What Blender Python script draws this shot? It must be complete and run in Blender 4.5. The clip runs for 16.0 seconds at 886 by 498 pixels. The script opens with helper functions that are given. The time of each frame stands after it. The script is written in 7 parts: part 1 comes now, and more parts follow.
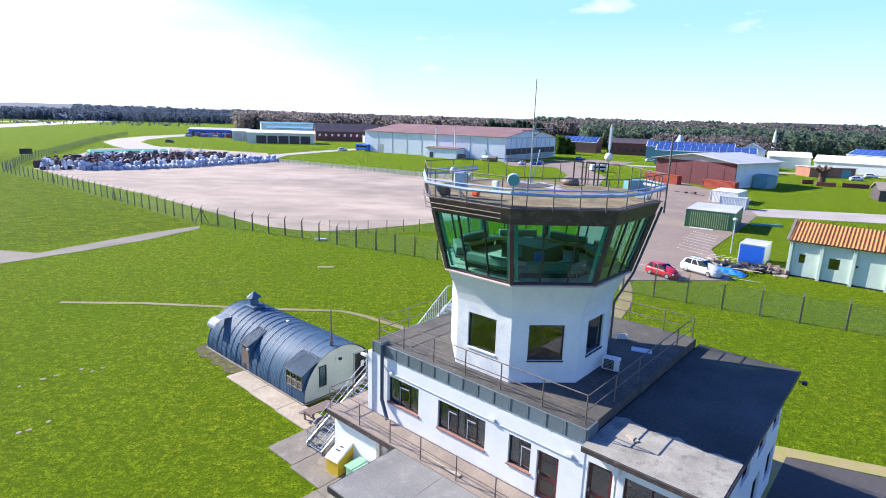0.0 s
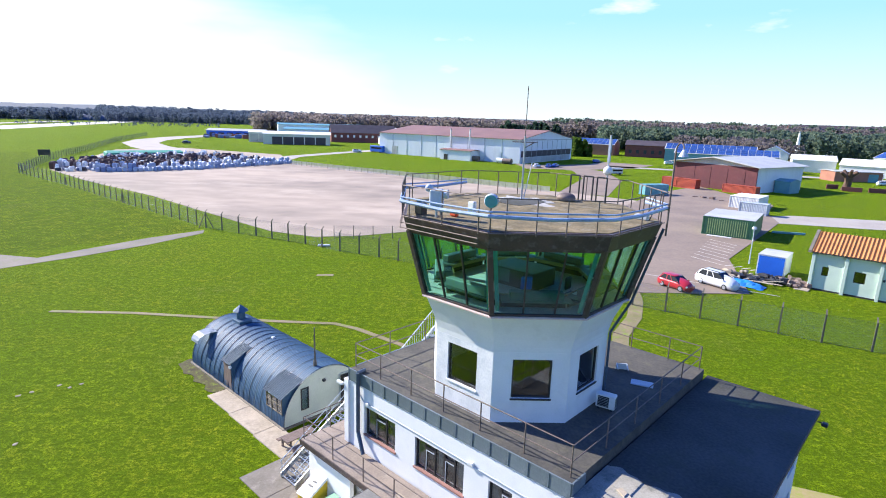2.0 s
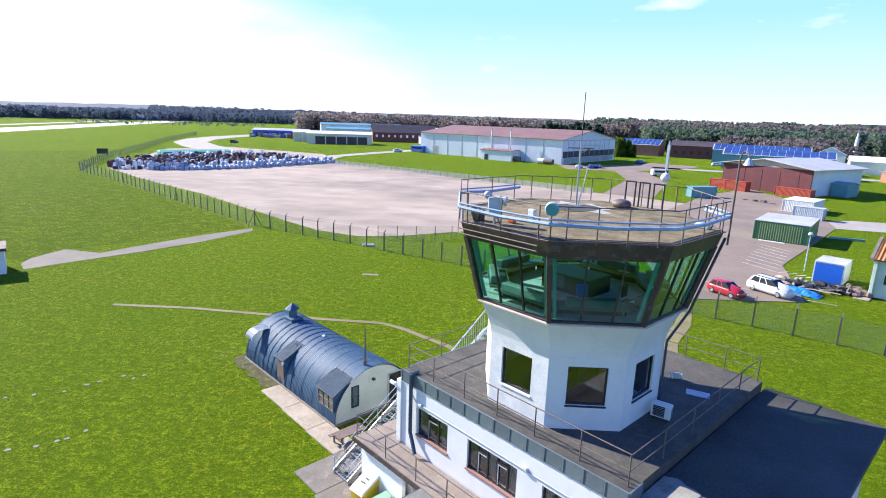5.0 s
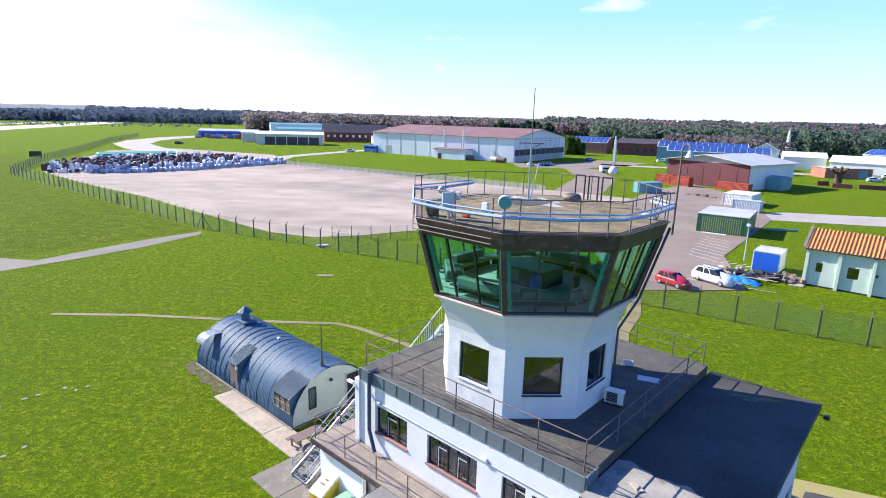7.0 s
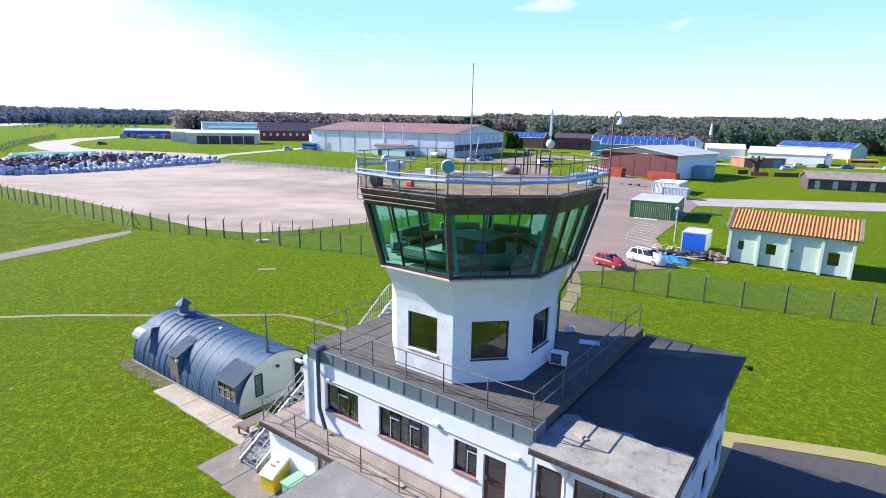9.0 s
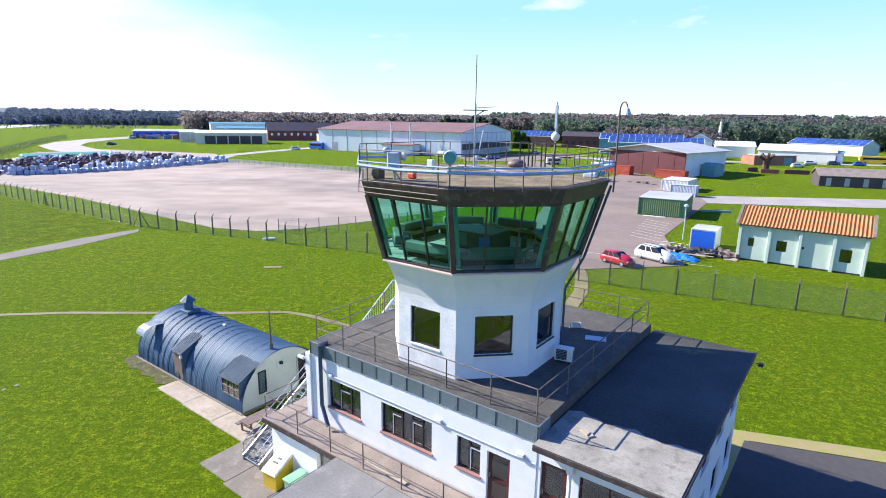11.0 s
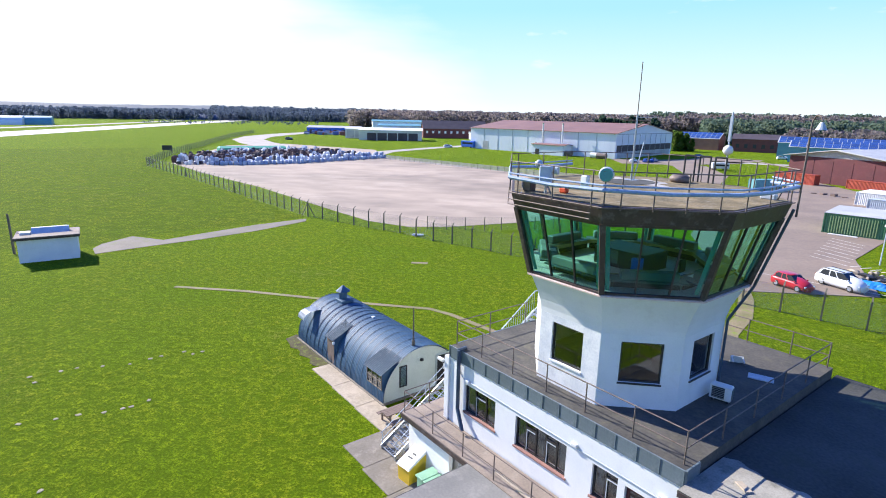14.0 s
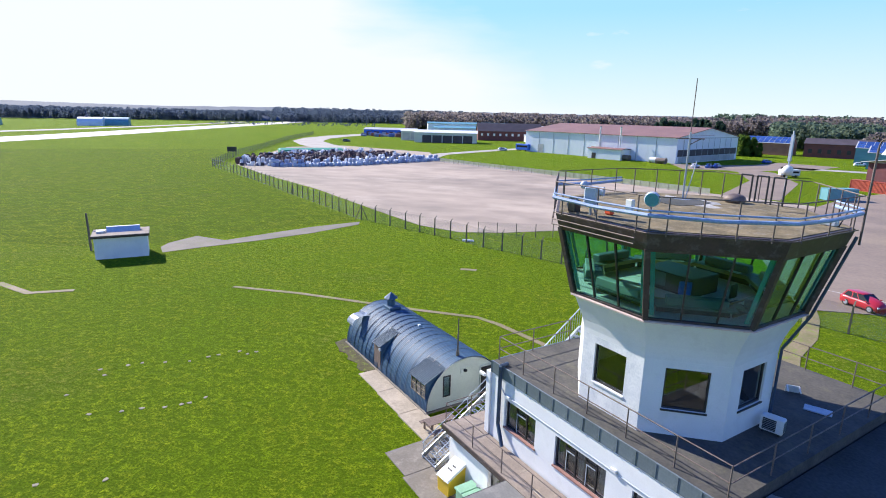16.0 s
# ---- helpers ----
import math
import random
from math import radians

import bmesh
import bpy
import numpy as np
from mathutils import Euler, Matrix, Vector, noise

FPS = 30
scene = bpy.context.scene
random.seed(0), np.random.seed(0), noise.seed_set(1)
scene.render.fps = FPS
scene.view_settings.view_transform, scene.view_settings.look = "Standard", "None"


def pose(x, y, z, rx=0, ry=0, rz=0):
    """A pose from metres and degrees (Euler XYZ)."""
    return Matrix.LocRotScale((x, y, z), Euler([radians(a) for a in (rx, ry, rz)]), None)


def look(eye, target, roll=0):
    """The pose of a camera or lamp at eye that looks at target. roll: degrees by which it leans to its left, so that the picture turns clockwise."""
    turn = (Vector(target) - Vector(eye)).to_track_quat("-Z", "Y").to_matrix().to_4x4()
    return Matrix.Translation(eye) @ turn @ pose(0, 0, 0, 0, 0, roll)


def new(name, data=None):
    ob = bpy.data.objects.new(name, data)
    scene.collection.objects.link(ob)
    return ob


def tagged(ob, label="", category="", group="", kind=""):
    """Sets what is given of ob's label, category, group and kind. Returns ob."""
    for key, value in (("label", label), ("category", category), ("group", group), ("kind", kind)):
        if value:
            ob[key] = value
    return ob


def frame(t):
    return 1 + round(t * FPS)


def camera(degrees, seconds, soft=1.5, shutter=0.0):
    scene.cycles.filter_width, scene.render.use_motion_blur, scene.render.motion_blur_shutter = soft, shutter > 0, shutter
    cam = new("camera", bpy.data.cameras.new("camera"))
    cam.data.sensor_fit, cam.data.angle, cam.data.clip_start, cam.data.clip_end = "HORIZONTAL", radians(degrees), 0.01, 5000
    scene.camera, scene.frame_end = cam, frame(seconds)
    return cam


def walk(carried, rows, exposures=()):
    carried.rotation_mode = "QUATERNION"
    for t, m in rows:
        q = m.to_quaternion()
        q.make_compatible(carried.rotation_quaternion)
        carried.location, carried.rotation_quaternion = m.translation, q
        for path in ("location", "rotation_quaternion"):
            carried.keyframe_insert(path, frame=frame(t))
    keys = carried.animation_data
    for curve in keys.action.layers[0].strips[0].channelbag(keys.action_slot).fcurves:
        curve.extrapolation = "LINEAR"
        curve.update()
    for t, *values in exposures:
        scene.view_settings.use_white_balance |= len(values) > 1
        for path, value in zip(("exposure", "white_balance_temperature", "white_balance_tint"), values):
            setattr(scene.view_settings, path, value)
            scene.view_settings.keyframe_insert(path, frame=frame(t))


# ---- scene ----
cam = camera(77.5, 16.0, soft=1.0)
PATH = [
    (0, (0.109, -0.083, 16.318), (0.089, 1.864, 15.863), 1.8),
    (0.5, (0.588, 0.645, 16.379), (0.562, 2.592, 15.923), 1.8),
    (1, (1.051, 1.245, 16.462), (1.022, 3.192, 16.007), 1.8),
    (1.5, (1.394, 1.784, 16.61), (1.362, 3.731, 16.157), 1.8),
    (2, (1.526, 2.133, 16.743), (1.445, 4.079, 16.289), 1.9),
    (2.5, (1.54, 2.223, 16.857), (1.414, 4.166, 16.402), 1.9),
    (3, (1.452, 2.153, 16.946), (1.318, 4.096, 16.492), 1.9),
    (3.5, (1.192, 1.999, 17.029), (1.015, 3.939, 16.573), 1.9),
    (4, (0.98, 1.849, 17.035), (0.76, 3.783, 16.575), 1.9),
    (6.5, (0.794, 1.854, 16.892), (0.632, 3.794, 16.431), 1.7),
    (7, (0.859, 1.782, 16.851), (0.803, 3.728, 16.394), 1.6),
    (7.5, (0.804, 1.601, 16.668), (0.851, 3.549, 16.213), 1.4),
    (8, (0.739, 1.367, 16.339), (0.867, 3.31, 15.884), 1.2),
    (8.5, (0.76, 1.257, 16.06), (0.909, 3.199, 15.603), 1.1),
    (11, (0.996, 1.536, 15.577), (1.117, 3.479, 15.117), 0.8),
    (11.5, (1.059, 1.588, 15.607), (1.117, 3.533, 15.143), 1.0),
    (12, (1.066, 1.706, 15.666), (1.041, 3.651, 15.202), 1.0),
    (12.5, (1.005, 1.805, 15.763), (0.882, 3.745, 15.295), 1.1),
    (13, (0.936, 1.821, 15.888), (0.704, 3.751, 15.417), 1.1),
    (13.5, (0.88, 1.826, 15.962), (0.581, 3.747, 15.49), 1.2),
    (14, (0.868, 1.825, 16.033), (0.477, 3.728, 15.559), 1.2),
    (14.5, (0.914, 1.896, 16.021), (0.433, 3.778, 15.545), 1.3),
    (15, (0.96, 1.949, 16.042), (0.416, 3.814, 15.565), 1.3),
    (15.5, (1.078, 1.886, 16.304), (0.51, 3.744, 15.83), 1.3),
    (16, (1.205, 1.833, 16.661), (0.63, 3.689, 16.188), 1.3),
]
walk(cam, [(t, look(eye, target, roll)) for t, eye, target, roll in PATH], [(0.0, 1.02), (13.0, 1.02), (16.0, 0.8)])

# ---- light ----
SUN_AZ = math.atan2(-0.93, 0.45)           # from +y, clockwise seen from above
SUN_EL = radians(32)
to_sun = Vector((math.sin(SUN_AZ) * math.cos(SUN_EL), math.cos(SUN_AZ) * math.cos(SUN_EL), math.sin(SUN_EL)))
sun = new("sun", bpy.data.lights.new("sun", "SUN"))
sun.data.energy, sun.data.angle, sun.data.color = 5.3, radians(0.5), (1.0, 0.955, 0.89)
sun.matrix_world = look(to_sun * 300, (0, 0, 0))

world = bpy.data.worlds.new("sky")
scene.world = world
world.use_nodes = True
wn, wl = world.node_tree.nodes, world.node_tree.links
wn.clear()
w_out, w_bg, w_sky = wn.new("ShaderNodeOutputWorld"), wn.new("ShaderNodeBackground"), wn.new("ShaderNodeTexSky")
w_sky.sky_type, w_sky.sun_disc = "NISHITA", False
w_sky.sun_elevation, w_sky.sun_rotation = SUN_EL, SUN_AZ
w_sky.air_density, w_sky.dust_density, w_sky.ozone_density = 1.0, 0.1, 5.0
w_bg.inputs["Strength"].default_value = 0.076
w_co = wn.new("ShaderNodeTexCoord")
w_sep = wn.new("ShaderNodeSeparateXYZ")
# pale haze towards the horizon
w_haze = wn.new("ShaderNodeValToRGB"); w_haze.color_ramp.interpolation = "EASE"
w_haze.color_ramp.elements.new(0.2)
w_haze.color_ramp.elements[0].color = (1, 1, 1, 1)
w_haze.color_ramp.elements[1].position = 0.20
w_haze.color_ramp.elements[1].color = (0.85, 0.85, 0.85, 1)
w_haze.color_ramp.elements[2].position = 0.32
w_haze.color_ramp.elements[2].color = (0, 0, 0, 1)
w_tint = wn.new("ShaderNodeValToRGB")
w_tint.color_ramp.elements[0].position, w_tint.color_ramp.elements[1].position = 0.0, 0.17
w_tint.color_ramp.elements[0].color, w_tint.color_ramp.elements[1].color = (0.86, 0.96, 1.0, 1), (0.44, 0.81, 1.0, 1)
w_gain = wn.new("ShaderNodeMix"); w_gain.data_type, w_gain.blend_type = "RGBA", "MULTIPLY"
w_gain.inputs["Factor"].default_value = 1.0; w_gain.inputs["B"].default_value = (7.8, 7.8, 7.8, 1)
w_blue = wn.new("ShaderNodeMix"); w_blue.data_type, w_blue.blend_type = "RGBA", "MULTIPLY"
w_blue.inputs["Factor"].default_value = 1.0; w_blue.inputs["B"].default_value = (0.62, 1.04, 2.15, 1)
w_low = wn.new("ShaderNodeMix"); w_low.data_type = "RGBA"
# thin bright cloud veil on the sun's side and a few wisps
w_dot = wn.new("ShaderNodeVectorMath"); w_dot.operation = "DOT_PRODUCT"
w_dot.inputs[1].default_value = (math.sin(SUN_AZ), math.cos(SUN_AZ), -1.1)
w_map = wn.new("ShaderNodeMapping"); w_map.inputs["Scale"].default_value = (1.0, 1.0, 4.5)
w_noise = wn.new("ShaderNodeTexNoise"); w_noise.inputs["Scale"].default_value = 2.6; w_noise.inputs["Detail"].default_value = 8
w_sum = wn.new("ShaderNodeMath"); w_sum.operation = "MULTIPLY_ADD"; w_sum.inputs[1].default_value = 0.4
w_ramp = wn.new("ShaderNodeValToRGB")
w_ramp.color_ramp.elements[0].position, w_ramp.color_ramp.elements[1].position = 0.66, 0.84
w_map2 = wn.new("ShaderNodeMapping"); w_map2.inputs["Scale"].default_value = (1.0, 1.0, 3.2); w_map2.inputs["Location"].default_value = (0.3, 0.1, 0.0)
w_noise2 = wn.new("ShaderNodeTexNoise"); w_noise2.inputs["Scale"].default_value = 9.0; w_noise2.inputs["Detail"].default_value = 5
w_ramp2 = wn.new("ShaderNodeValToRGB")
w_ramp2.color_ramp.elements[0].position, w_ramp2.color_ramp.elements[1].position = 0.64, 0.80
w_max = wn.new("ShaderNodeMath"); w_max.operation = "MAXIMUM"
w_mix = wn.new("ShaderNodeMix"); w_mix.data_type = "RGBA"
w_mix.inputs["B"].default_value = (7.2, 7.6, 8.1, 1)
for a, b in ((w_co.outputs["Generated"], w_dot.inputs[0]), (w_co.outputs["Generated"], w_map.inputs["Vector"]), (w_map.outputs[0], w_noise.inputs["Vector"]),
             (w_noise.outputs["Fac"], w_sum.inputs[0]), (w_dot.outputs["Value"], w_sum.inputs[2]), (w_sum.outputs[0], w_ramp.inputs["Fac"]),
             (w_co.outputs["Generated"], w_map2.inputs["Vector"]), (w_map2.outputs[0], w_noise2.inputs["Vector"]), (w_noise2.outputs["Fac"], w_ramp2.inputs["Fac"]),
             (w_ramp.outputs["Color"], w_max.inputs[0]), (w_ramp2.outputs["Color"], w_max.inputs[1]),
             (w_co.outputs["Generated"], w_sep.inputs[0]), (w_sep.outputs["Z"], w_haze.inputs["Fac"]), (w_sep.outputs["Z"], w_tint.inputs["Fac"]),
             (w_tint.outputs["Color"], w_gain.inputs["A"]), (w_sky.outputs[0], w_blue.inputs["A"]), (w_blue.outputs["Result"], w_low.inputs["A"]), (w_gain.outputs["Result"], w_low.inputs["B"]), (w_haze.outputs["Color"], w_low.inputs["Factor"]),
             (w_low.outputs["Result"], w_mix.inputs["A"]), (w_max.outputs[0], w_mix.inputs["Factor"]), (w_mix.outputs["Result"], w_bg.inputs["Color"]), (w_bg.outputs[0], w_out.inputs[0])):
    wl.new(a, b)


# ---- materials ----
def surface(name, a, b=None, scale=1.0, rough=0.7, metal=0.0, bump=0.0, fine=12.0, stain=None, amount=0.35, random_tone=0.0, stretch=(1, 1, 1)):
    """Two-scale surface: colours a and b mixed by broad noise, fine grain, optional stains, relief."""
    m = bpy.data.materials.new(name)
    m.use_nodes = True
    n, l = m.node_tree.nodes, m.node_tree.links
    p = n["Principled BSDF"]
    p.inputs["Roughness"].default_value, p.inputs["Metallic"].default_value = rough, metal
    b = b or tuple(c * 0.8 for c in a)
    co, mp = n.new("ShaderNodeTexCoord"), n.new("ShaderNodeMapping")
    mp.inputs["Scale"].default_value = stretch
    l.new(co.outputs["Object"], mp.inputs["Vector"])
    big, small = n.new("ShaderNodeTexNoise"), n.new("ShaderNodeTexNoise")
    big.inputs["Scale"].default_value, big.inputs["Detail"].default_value = scale, 6
    small.inputs["Scale"].default_value, small.inputs["Detail"].default_value = scale * fine, 4
    for t in (big, small):
        l.new(mp.outputs[0], t.inputs["Vector"])
    add = n.new("ShaderNodeMath"); add.operation = "MULTIPLY_ADD"; add.inputs[1].default_value = 0.6
    l.new(small.outputs["Fac"], add.inputs[0]); l.new(big.outputs["Fac"], add.inputs[2])
    rg = n.new("ShaderNodeValToRGB")
    rg.color_ramp.elements[0].position, rg.color_ramp.elements[1].position = 0.6, 1.0
    rg.color_ramp.elements[0].color, rg.color_ramp.elements[1].color = (*a, 1), (*b, 1)
    l.new(add.outputs[0], rg.inputs["Fac"])
    col = rg.outputs["Color"]
    if stain:
        st = n.new("ShaderNodeTexNoise"); st.inputs["Scale"].default_value, st.inputs["Detail"].default_value, st.inputs["Roughness"].default_value = scale * 2.3, 9, 0.7
        l.new(mp.outputs[0], st.inputs["Vector"])
        sr = n.new("ShaderNodeValToRGB"); sr.color_ramp.elements[0].position, sr.color_ramp.elements[1].position = 0.52, 0.68
        l.new(st.outputs["Fac"], sr.inputs["Fac"])
        sm = n.new("ShaderNodeMath"); sm.operation = "MULTIPLY"; sm.inputs[1].default_value = amount
        l.new(sr.outputs["Color"], sm.inputs[0])
        mx = n.new("ShaderNodeMix"); mx.data_type = "RGBA"; mx.inputs["B"].default_value = (*stain, 1)
        l.new(sm.outputs[0], mx.inputs["Factor"]); l.new(col, mx.inputs["A"]); col = mx.outputs["Result"]
    if random_tone:
        oi, hs, ma = n.new("ShaderNodeObjectInfo"), n.new("ShaderNodeHueSaturation"), n.new("ShaderNodeMapRange")
        ma.inputs["To Min"].default_value, ma.inputs["To Max"].default_value = 1 - random_tone, 1 + random_tone
        l.new(oi.outputs["Random"], ma.inputs["Value"]); l.new(ma.outputs[0], hs.inputs["Value"]); l.new(col, hs.inputs["Color"]); col = hs.outputs["Color"]
    l.new(col, p.inputs["Base Color"])
    if bump:
        bp = n.new("ShaderNodeBump"); bp.inputs["Strength"].default_value, bp.inputs["Distance"].default_value = min(1, bump * 10), bump
        l.new(add.outputs[0], bp.inputs["Height"]); l.new(bp.outputs[0], p.inputs["Normal"])
    return m


def island_tones(name, stops, rough=0.8):
    """Material whose tone changes from one loose piece to the next."""
    m = bpy.data.materials.new(name)
    m.use_nodes = True
    n, l = m.node_tree.nodes, m.node_tree.links
    p = n["Principled BSDF"]; p.inputs["Roughness"].default_value = rough
    ge, rg = n.new("ShaderNodeNewGeometry"), n.new("ShaderNodeValToRGB")
    rg.color_ramp.interpolation = "LINEAR"
    while len(rg.color_ramp.elements) < len(stops):
        rg.color_ramp.elements.new(0.5)
    for e, (pos, c) in zip(rg.color_ramp.elements, stops):
        e.position, e.color = pos, (*c, 1)
    l.new(ge.outputs["Random Per Island"], rg.inputs["Fac"])
    no = n.new("ShaderNodeTexNoise"); no.inputs["Scale"].default_value = 0.6
    hs = n.new("ShaderNodeHueSaturation"); mr = n.new("ShaderNodeMapRange")
    mr.inputs["To Min"].default_value, mr.inputs["To Max"].default_value = 0.7, 1.3
    co = n.new("ShaderNodeTexCoord"); l.new(co.outputs["Object"], no.inputs["Vector"])
    l.new(no.outputs["Fac"], mr.inputs["Value"]); l.new(mr.outputs[0], hs.inputs["Value"]); l.new(rg.outputs["Color"], hs.inputs["Color"])
    l.new(hs.outputs["Color"], p.inputs["Base Color"])
    return m


def foliage(name, stops):
    """Leaf or twig clumps: toned clump by clump, letting some light through."""
    m = island_tones(name, stops, 0.9)
    n, l = m.node_tree.nodes, m.node_tree.links
    tl, mx = n.new("ShaderNodeBsdfTranslucent"), n.new("ShaderNodeMixShader")
    mx.inputs[0].default_value = 0.6
    p = n["Principled BSDF"]
    p.inputs["Specular IOR Level"].default_value = 0.1
    l.new(p.inputs["Base Color"].links[0].from_socket, tl.inputs["Color"])
    l.new(p.outputs[0], mx.inputs[1]); l.new(tl.outputs[0], mx.inputs[2]); l.new(mx.outputs[0], n["Material Output"].inputs["Surface"])
    return m


def glass(name, tint, gloss_rough=0.02, gloss=0.03):
    m = bpy.data.materials.new(name)
    m.use_nodes = True
    n, l = m.node_tree.nodes, m.node_tree.links
    n.remove(n["Principled BSDF"])
    tr, gl, fr, mx = n.new("ShaderNodeBsdfTransparent"), n.new("ShaderNodeBsdfGlossy"), n.new("ShaderNodeLayerWeight"), n.new("ShaderNodeMixShader")
    tr.inputs["Color"].default_value = (*tint, 1)
    gl.inputs["Roughness"].default_value = gloss_rough
    fr.inputs["Blend"].default_value = 0.5
    pw, sc = n.new("ShaderNodeMath"), n.new("ShaderNodeMath")
    pw.operation, sc.operation = "POWER", "MULTIPLY_ADD"
    pw.inputs[1].default_value, sc.inputs[1].default_value, sc.inputs[2].default_value = 4.0, 0.8, gloss
    l.new(fr.outputs["Facing"], pw.inputs[0]); l.new(pw.outputs[0], sc.inputs[0]); l.new(sc.outputs[0], mx.inputs[0]); l.new(tr.outputs[0], mx.inputs[1]); l.new(gl.outputs[0], mx.inputs[2])
    l.new(mx.outputs[0], n["Material Output"].inputs["Surface"])
    return m


def netting(name, colour, cover):
    """Woven wire seen from afar: fine diagonal wires with gaps between them."""
    m = bpy.data.materials.new(name)
    m.use_nodes = True
    n, l = m.node_tree.nodes, m.node_tree.links
    p = n["Principled BSDF"]
    p.inputs["Base Color"].default_value, p.inputs["Roughness"].default_value, p.inputs["Metallic"].default_value = (*colour, 1), 0.5, 0.3
    tr, mx, no, mr, co = n.new("ShaderNodeBsdfTransparent"), n.new("ShaderNodeMixShader"), n.new("ShaderNodeTexNoise"), n.new("ShaderNodeMapRange"), n.new("ShaderNodeTexCoord")
    no.inputs["Scale"].default_value = 0.8
    mr.inputs["To Min"].default_value, mr.inputs["To Max"].default_value = cover * 0.6, cover * 1.4
    l.new(co.outputs["Object"], no.inputs["Vector"]); l.new(no.outputs["Fac"], mr.inputs["Value"]); l.new(mr.outputs[0], mx.inputs[0])
    l.new(tr.outputs[0], mx.inputs[1]); l.new(p.outputs[0], mx.inputs[2]); l.new(mx.outputs[0], n["Material Output"].inputs["Surface"])
    return m


def grass_material(name="mown_grass", bump=0.4, tuft_scale=1.1, dark=1.0):
    m = bpy.data.materials.new(name)
    m.use_nodes = True
    n, l = m.node_tree.nodes, m.node_tree.links
    p = n["Principled BSDF"]
    p.inputs["Roughness"].default_value = 0.95
    p.inputs["Specular IOR Level"].default_value = 0.05
    co = n.new("ShaderNodeTexCoord")

    def tex(scale, detail, lo, hi, rough=0.6):
        t, r = n.new("ShaderNodeTexNoise"), n.new("ShaderNodeMapRange")
        t.inputs["Scale"].default_value, t.inputs["Detail"].default_value, t.inputs["Roughness"].default_value = scale, detail, rough
        r.inputs["From Min"].default_value, r.inputs["From Max"].default_value = lo, hi
        l.new(co.outputs["Object"], t.inputs["Vector"]); l.new(t.outputs["Fac"], r.inputs["Value"])
        return r.outputs[0], t.outputs["Fac"]

    def mix(f, a, b):
        x = n.new("ShaderNodeMix"); x.data_type = "RGBA"
        l.new(f, x.inputs["Factor"])
        for s_, v in (("A", a), ("B", b)):
            if isinstance(v, tuple):
                x.inputs[s_].default_value = (*v, 1)
            else:
                l.new(v, x.inputs[s_])
        return x.outputs["Result"]

    broad, _ = tex(0.035, 5, 0.38, 0.62)
    patch, _ = tex(0.13, 8, 0.45, 0.62, 0.75)
    dry, _ = tex(0.07, 9, 0.54, 0.70, 0.75)
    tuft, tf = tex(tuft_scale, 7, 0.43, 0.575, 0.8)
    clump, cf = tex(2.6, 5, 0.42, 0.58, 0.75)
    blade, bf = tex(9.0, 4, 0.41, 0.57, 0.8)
    c = mix(broad, (0.245, 0.41, 0.006), (0.42, 0.535, 0.012))
    c = mix(patch, c, (0.45, 0.475, 0.02))
    c = mix(dry, c, (0.33, 0.29, 0.085))
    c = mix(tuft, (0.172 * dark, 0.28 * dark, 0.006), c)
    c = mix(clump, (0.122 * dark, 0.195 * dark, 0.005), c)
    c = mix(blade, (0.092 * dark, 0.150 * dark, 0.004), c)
    l.new(c, p.inputs["Base Color"])
    a1, ad = n.new("ShaderNodeMath"), n.new("ShaderNodeMath")
    for node, k in ((a1, 0.55), (ad, 0.2)):
        node.operation = "MULTIPLY_ADD"; node.inputs[1].default_value = k
    l.new(cf, a1.inputs[0]); l.new(tf, a1.inputs[2]); l.new(bf, ad.inputs[0]); l.new(a1.outputs[0], ad.inputs[2])
    bp = n.new("ShaderNodeBump"); bp.inputs["Strength"].default_value, bp.inputs["Distance"].default_value = bump, 0.85
    l.new(ad.outputs[0], bp.inputs["Height"]); l.new(bp.outputs[0], p.inputs["Normal"])
    return m


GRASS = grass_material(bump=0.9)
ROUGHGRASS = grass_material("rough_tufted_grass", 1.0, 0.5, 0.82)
CONCRETE = surface("concrete_apron", (0.42, 0.325, 0.24), (0.215, 0.168, 0.128), 0.022, 0.85, bump=0.004, fine=7, stain=(0.50, 0.40, 0.305), amount=0.65, stretch=(0.8, 1.3, 1))
ROADCON = surface("concrete_road", (0.42, 0.37, 0.31), (0.32, 0.28, 0.24), 0.15, 0.85, bump=0.003, fine=14)
TARMAC = surface("worn_tarmac", (0.27, 0.203, 0.15), (0.195, 0.147, 0.112), 0.12, 0.88, bump=0.003, fine=20, stain=(0.12, 0.1, 0.09), amount=0.35)
PATHMAT = surface("gritty_path", (0.27, 0.20, 0.12), (0.16, 0.145, 0.05), 0.5, 0.9, bump=0.01, fine=14, stain=(0.17, 0.25, 0.01), amount=0.95)
PAVING = surface("pale_paving", (0.46, 0.375, 0.28), (0.31, 0.26, 0.19), 0.6, 0.85, bump=0.004, fine=14, stain=(0.22, 0.18, 0.13), amount=0.5)
PADCON = surface("weathered_pad", (0.22, 0.19, 0.15), (0.15, 0.13, 0.10), 0.7, 0.9, bump=0.004, fine=14, stain=(0.42, 0.37, 0.3), amount=0.4)
WHITE = surface("white_painted_render", (0.80, 0.80, 0.79), (0.72, 0.73, 0.73), 0.8, 0.6, bump=0.003, fine=25, stain=(0.55, 0.54, 0.5), amount=0.22)
SCUFFED = surface("scuffed_white_render", (0.80, 0.80, 0.79), (0.60, 0.62, 0.64), 1.4, 0.6, bump=0.008, fine=9, stain=(0.42, 0.46, 0.5), amount=0.4)
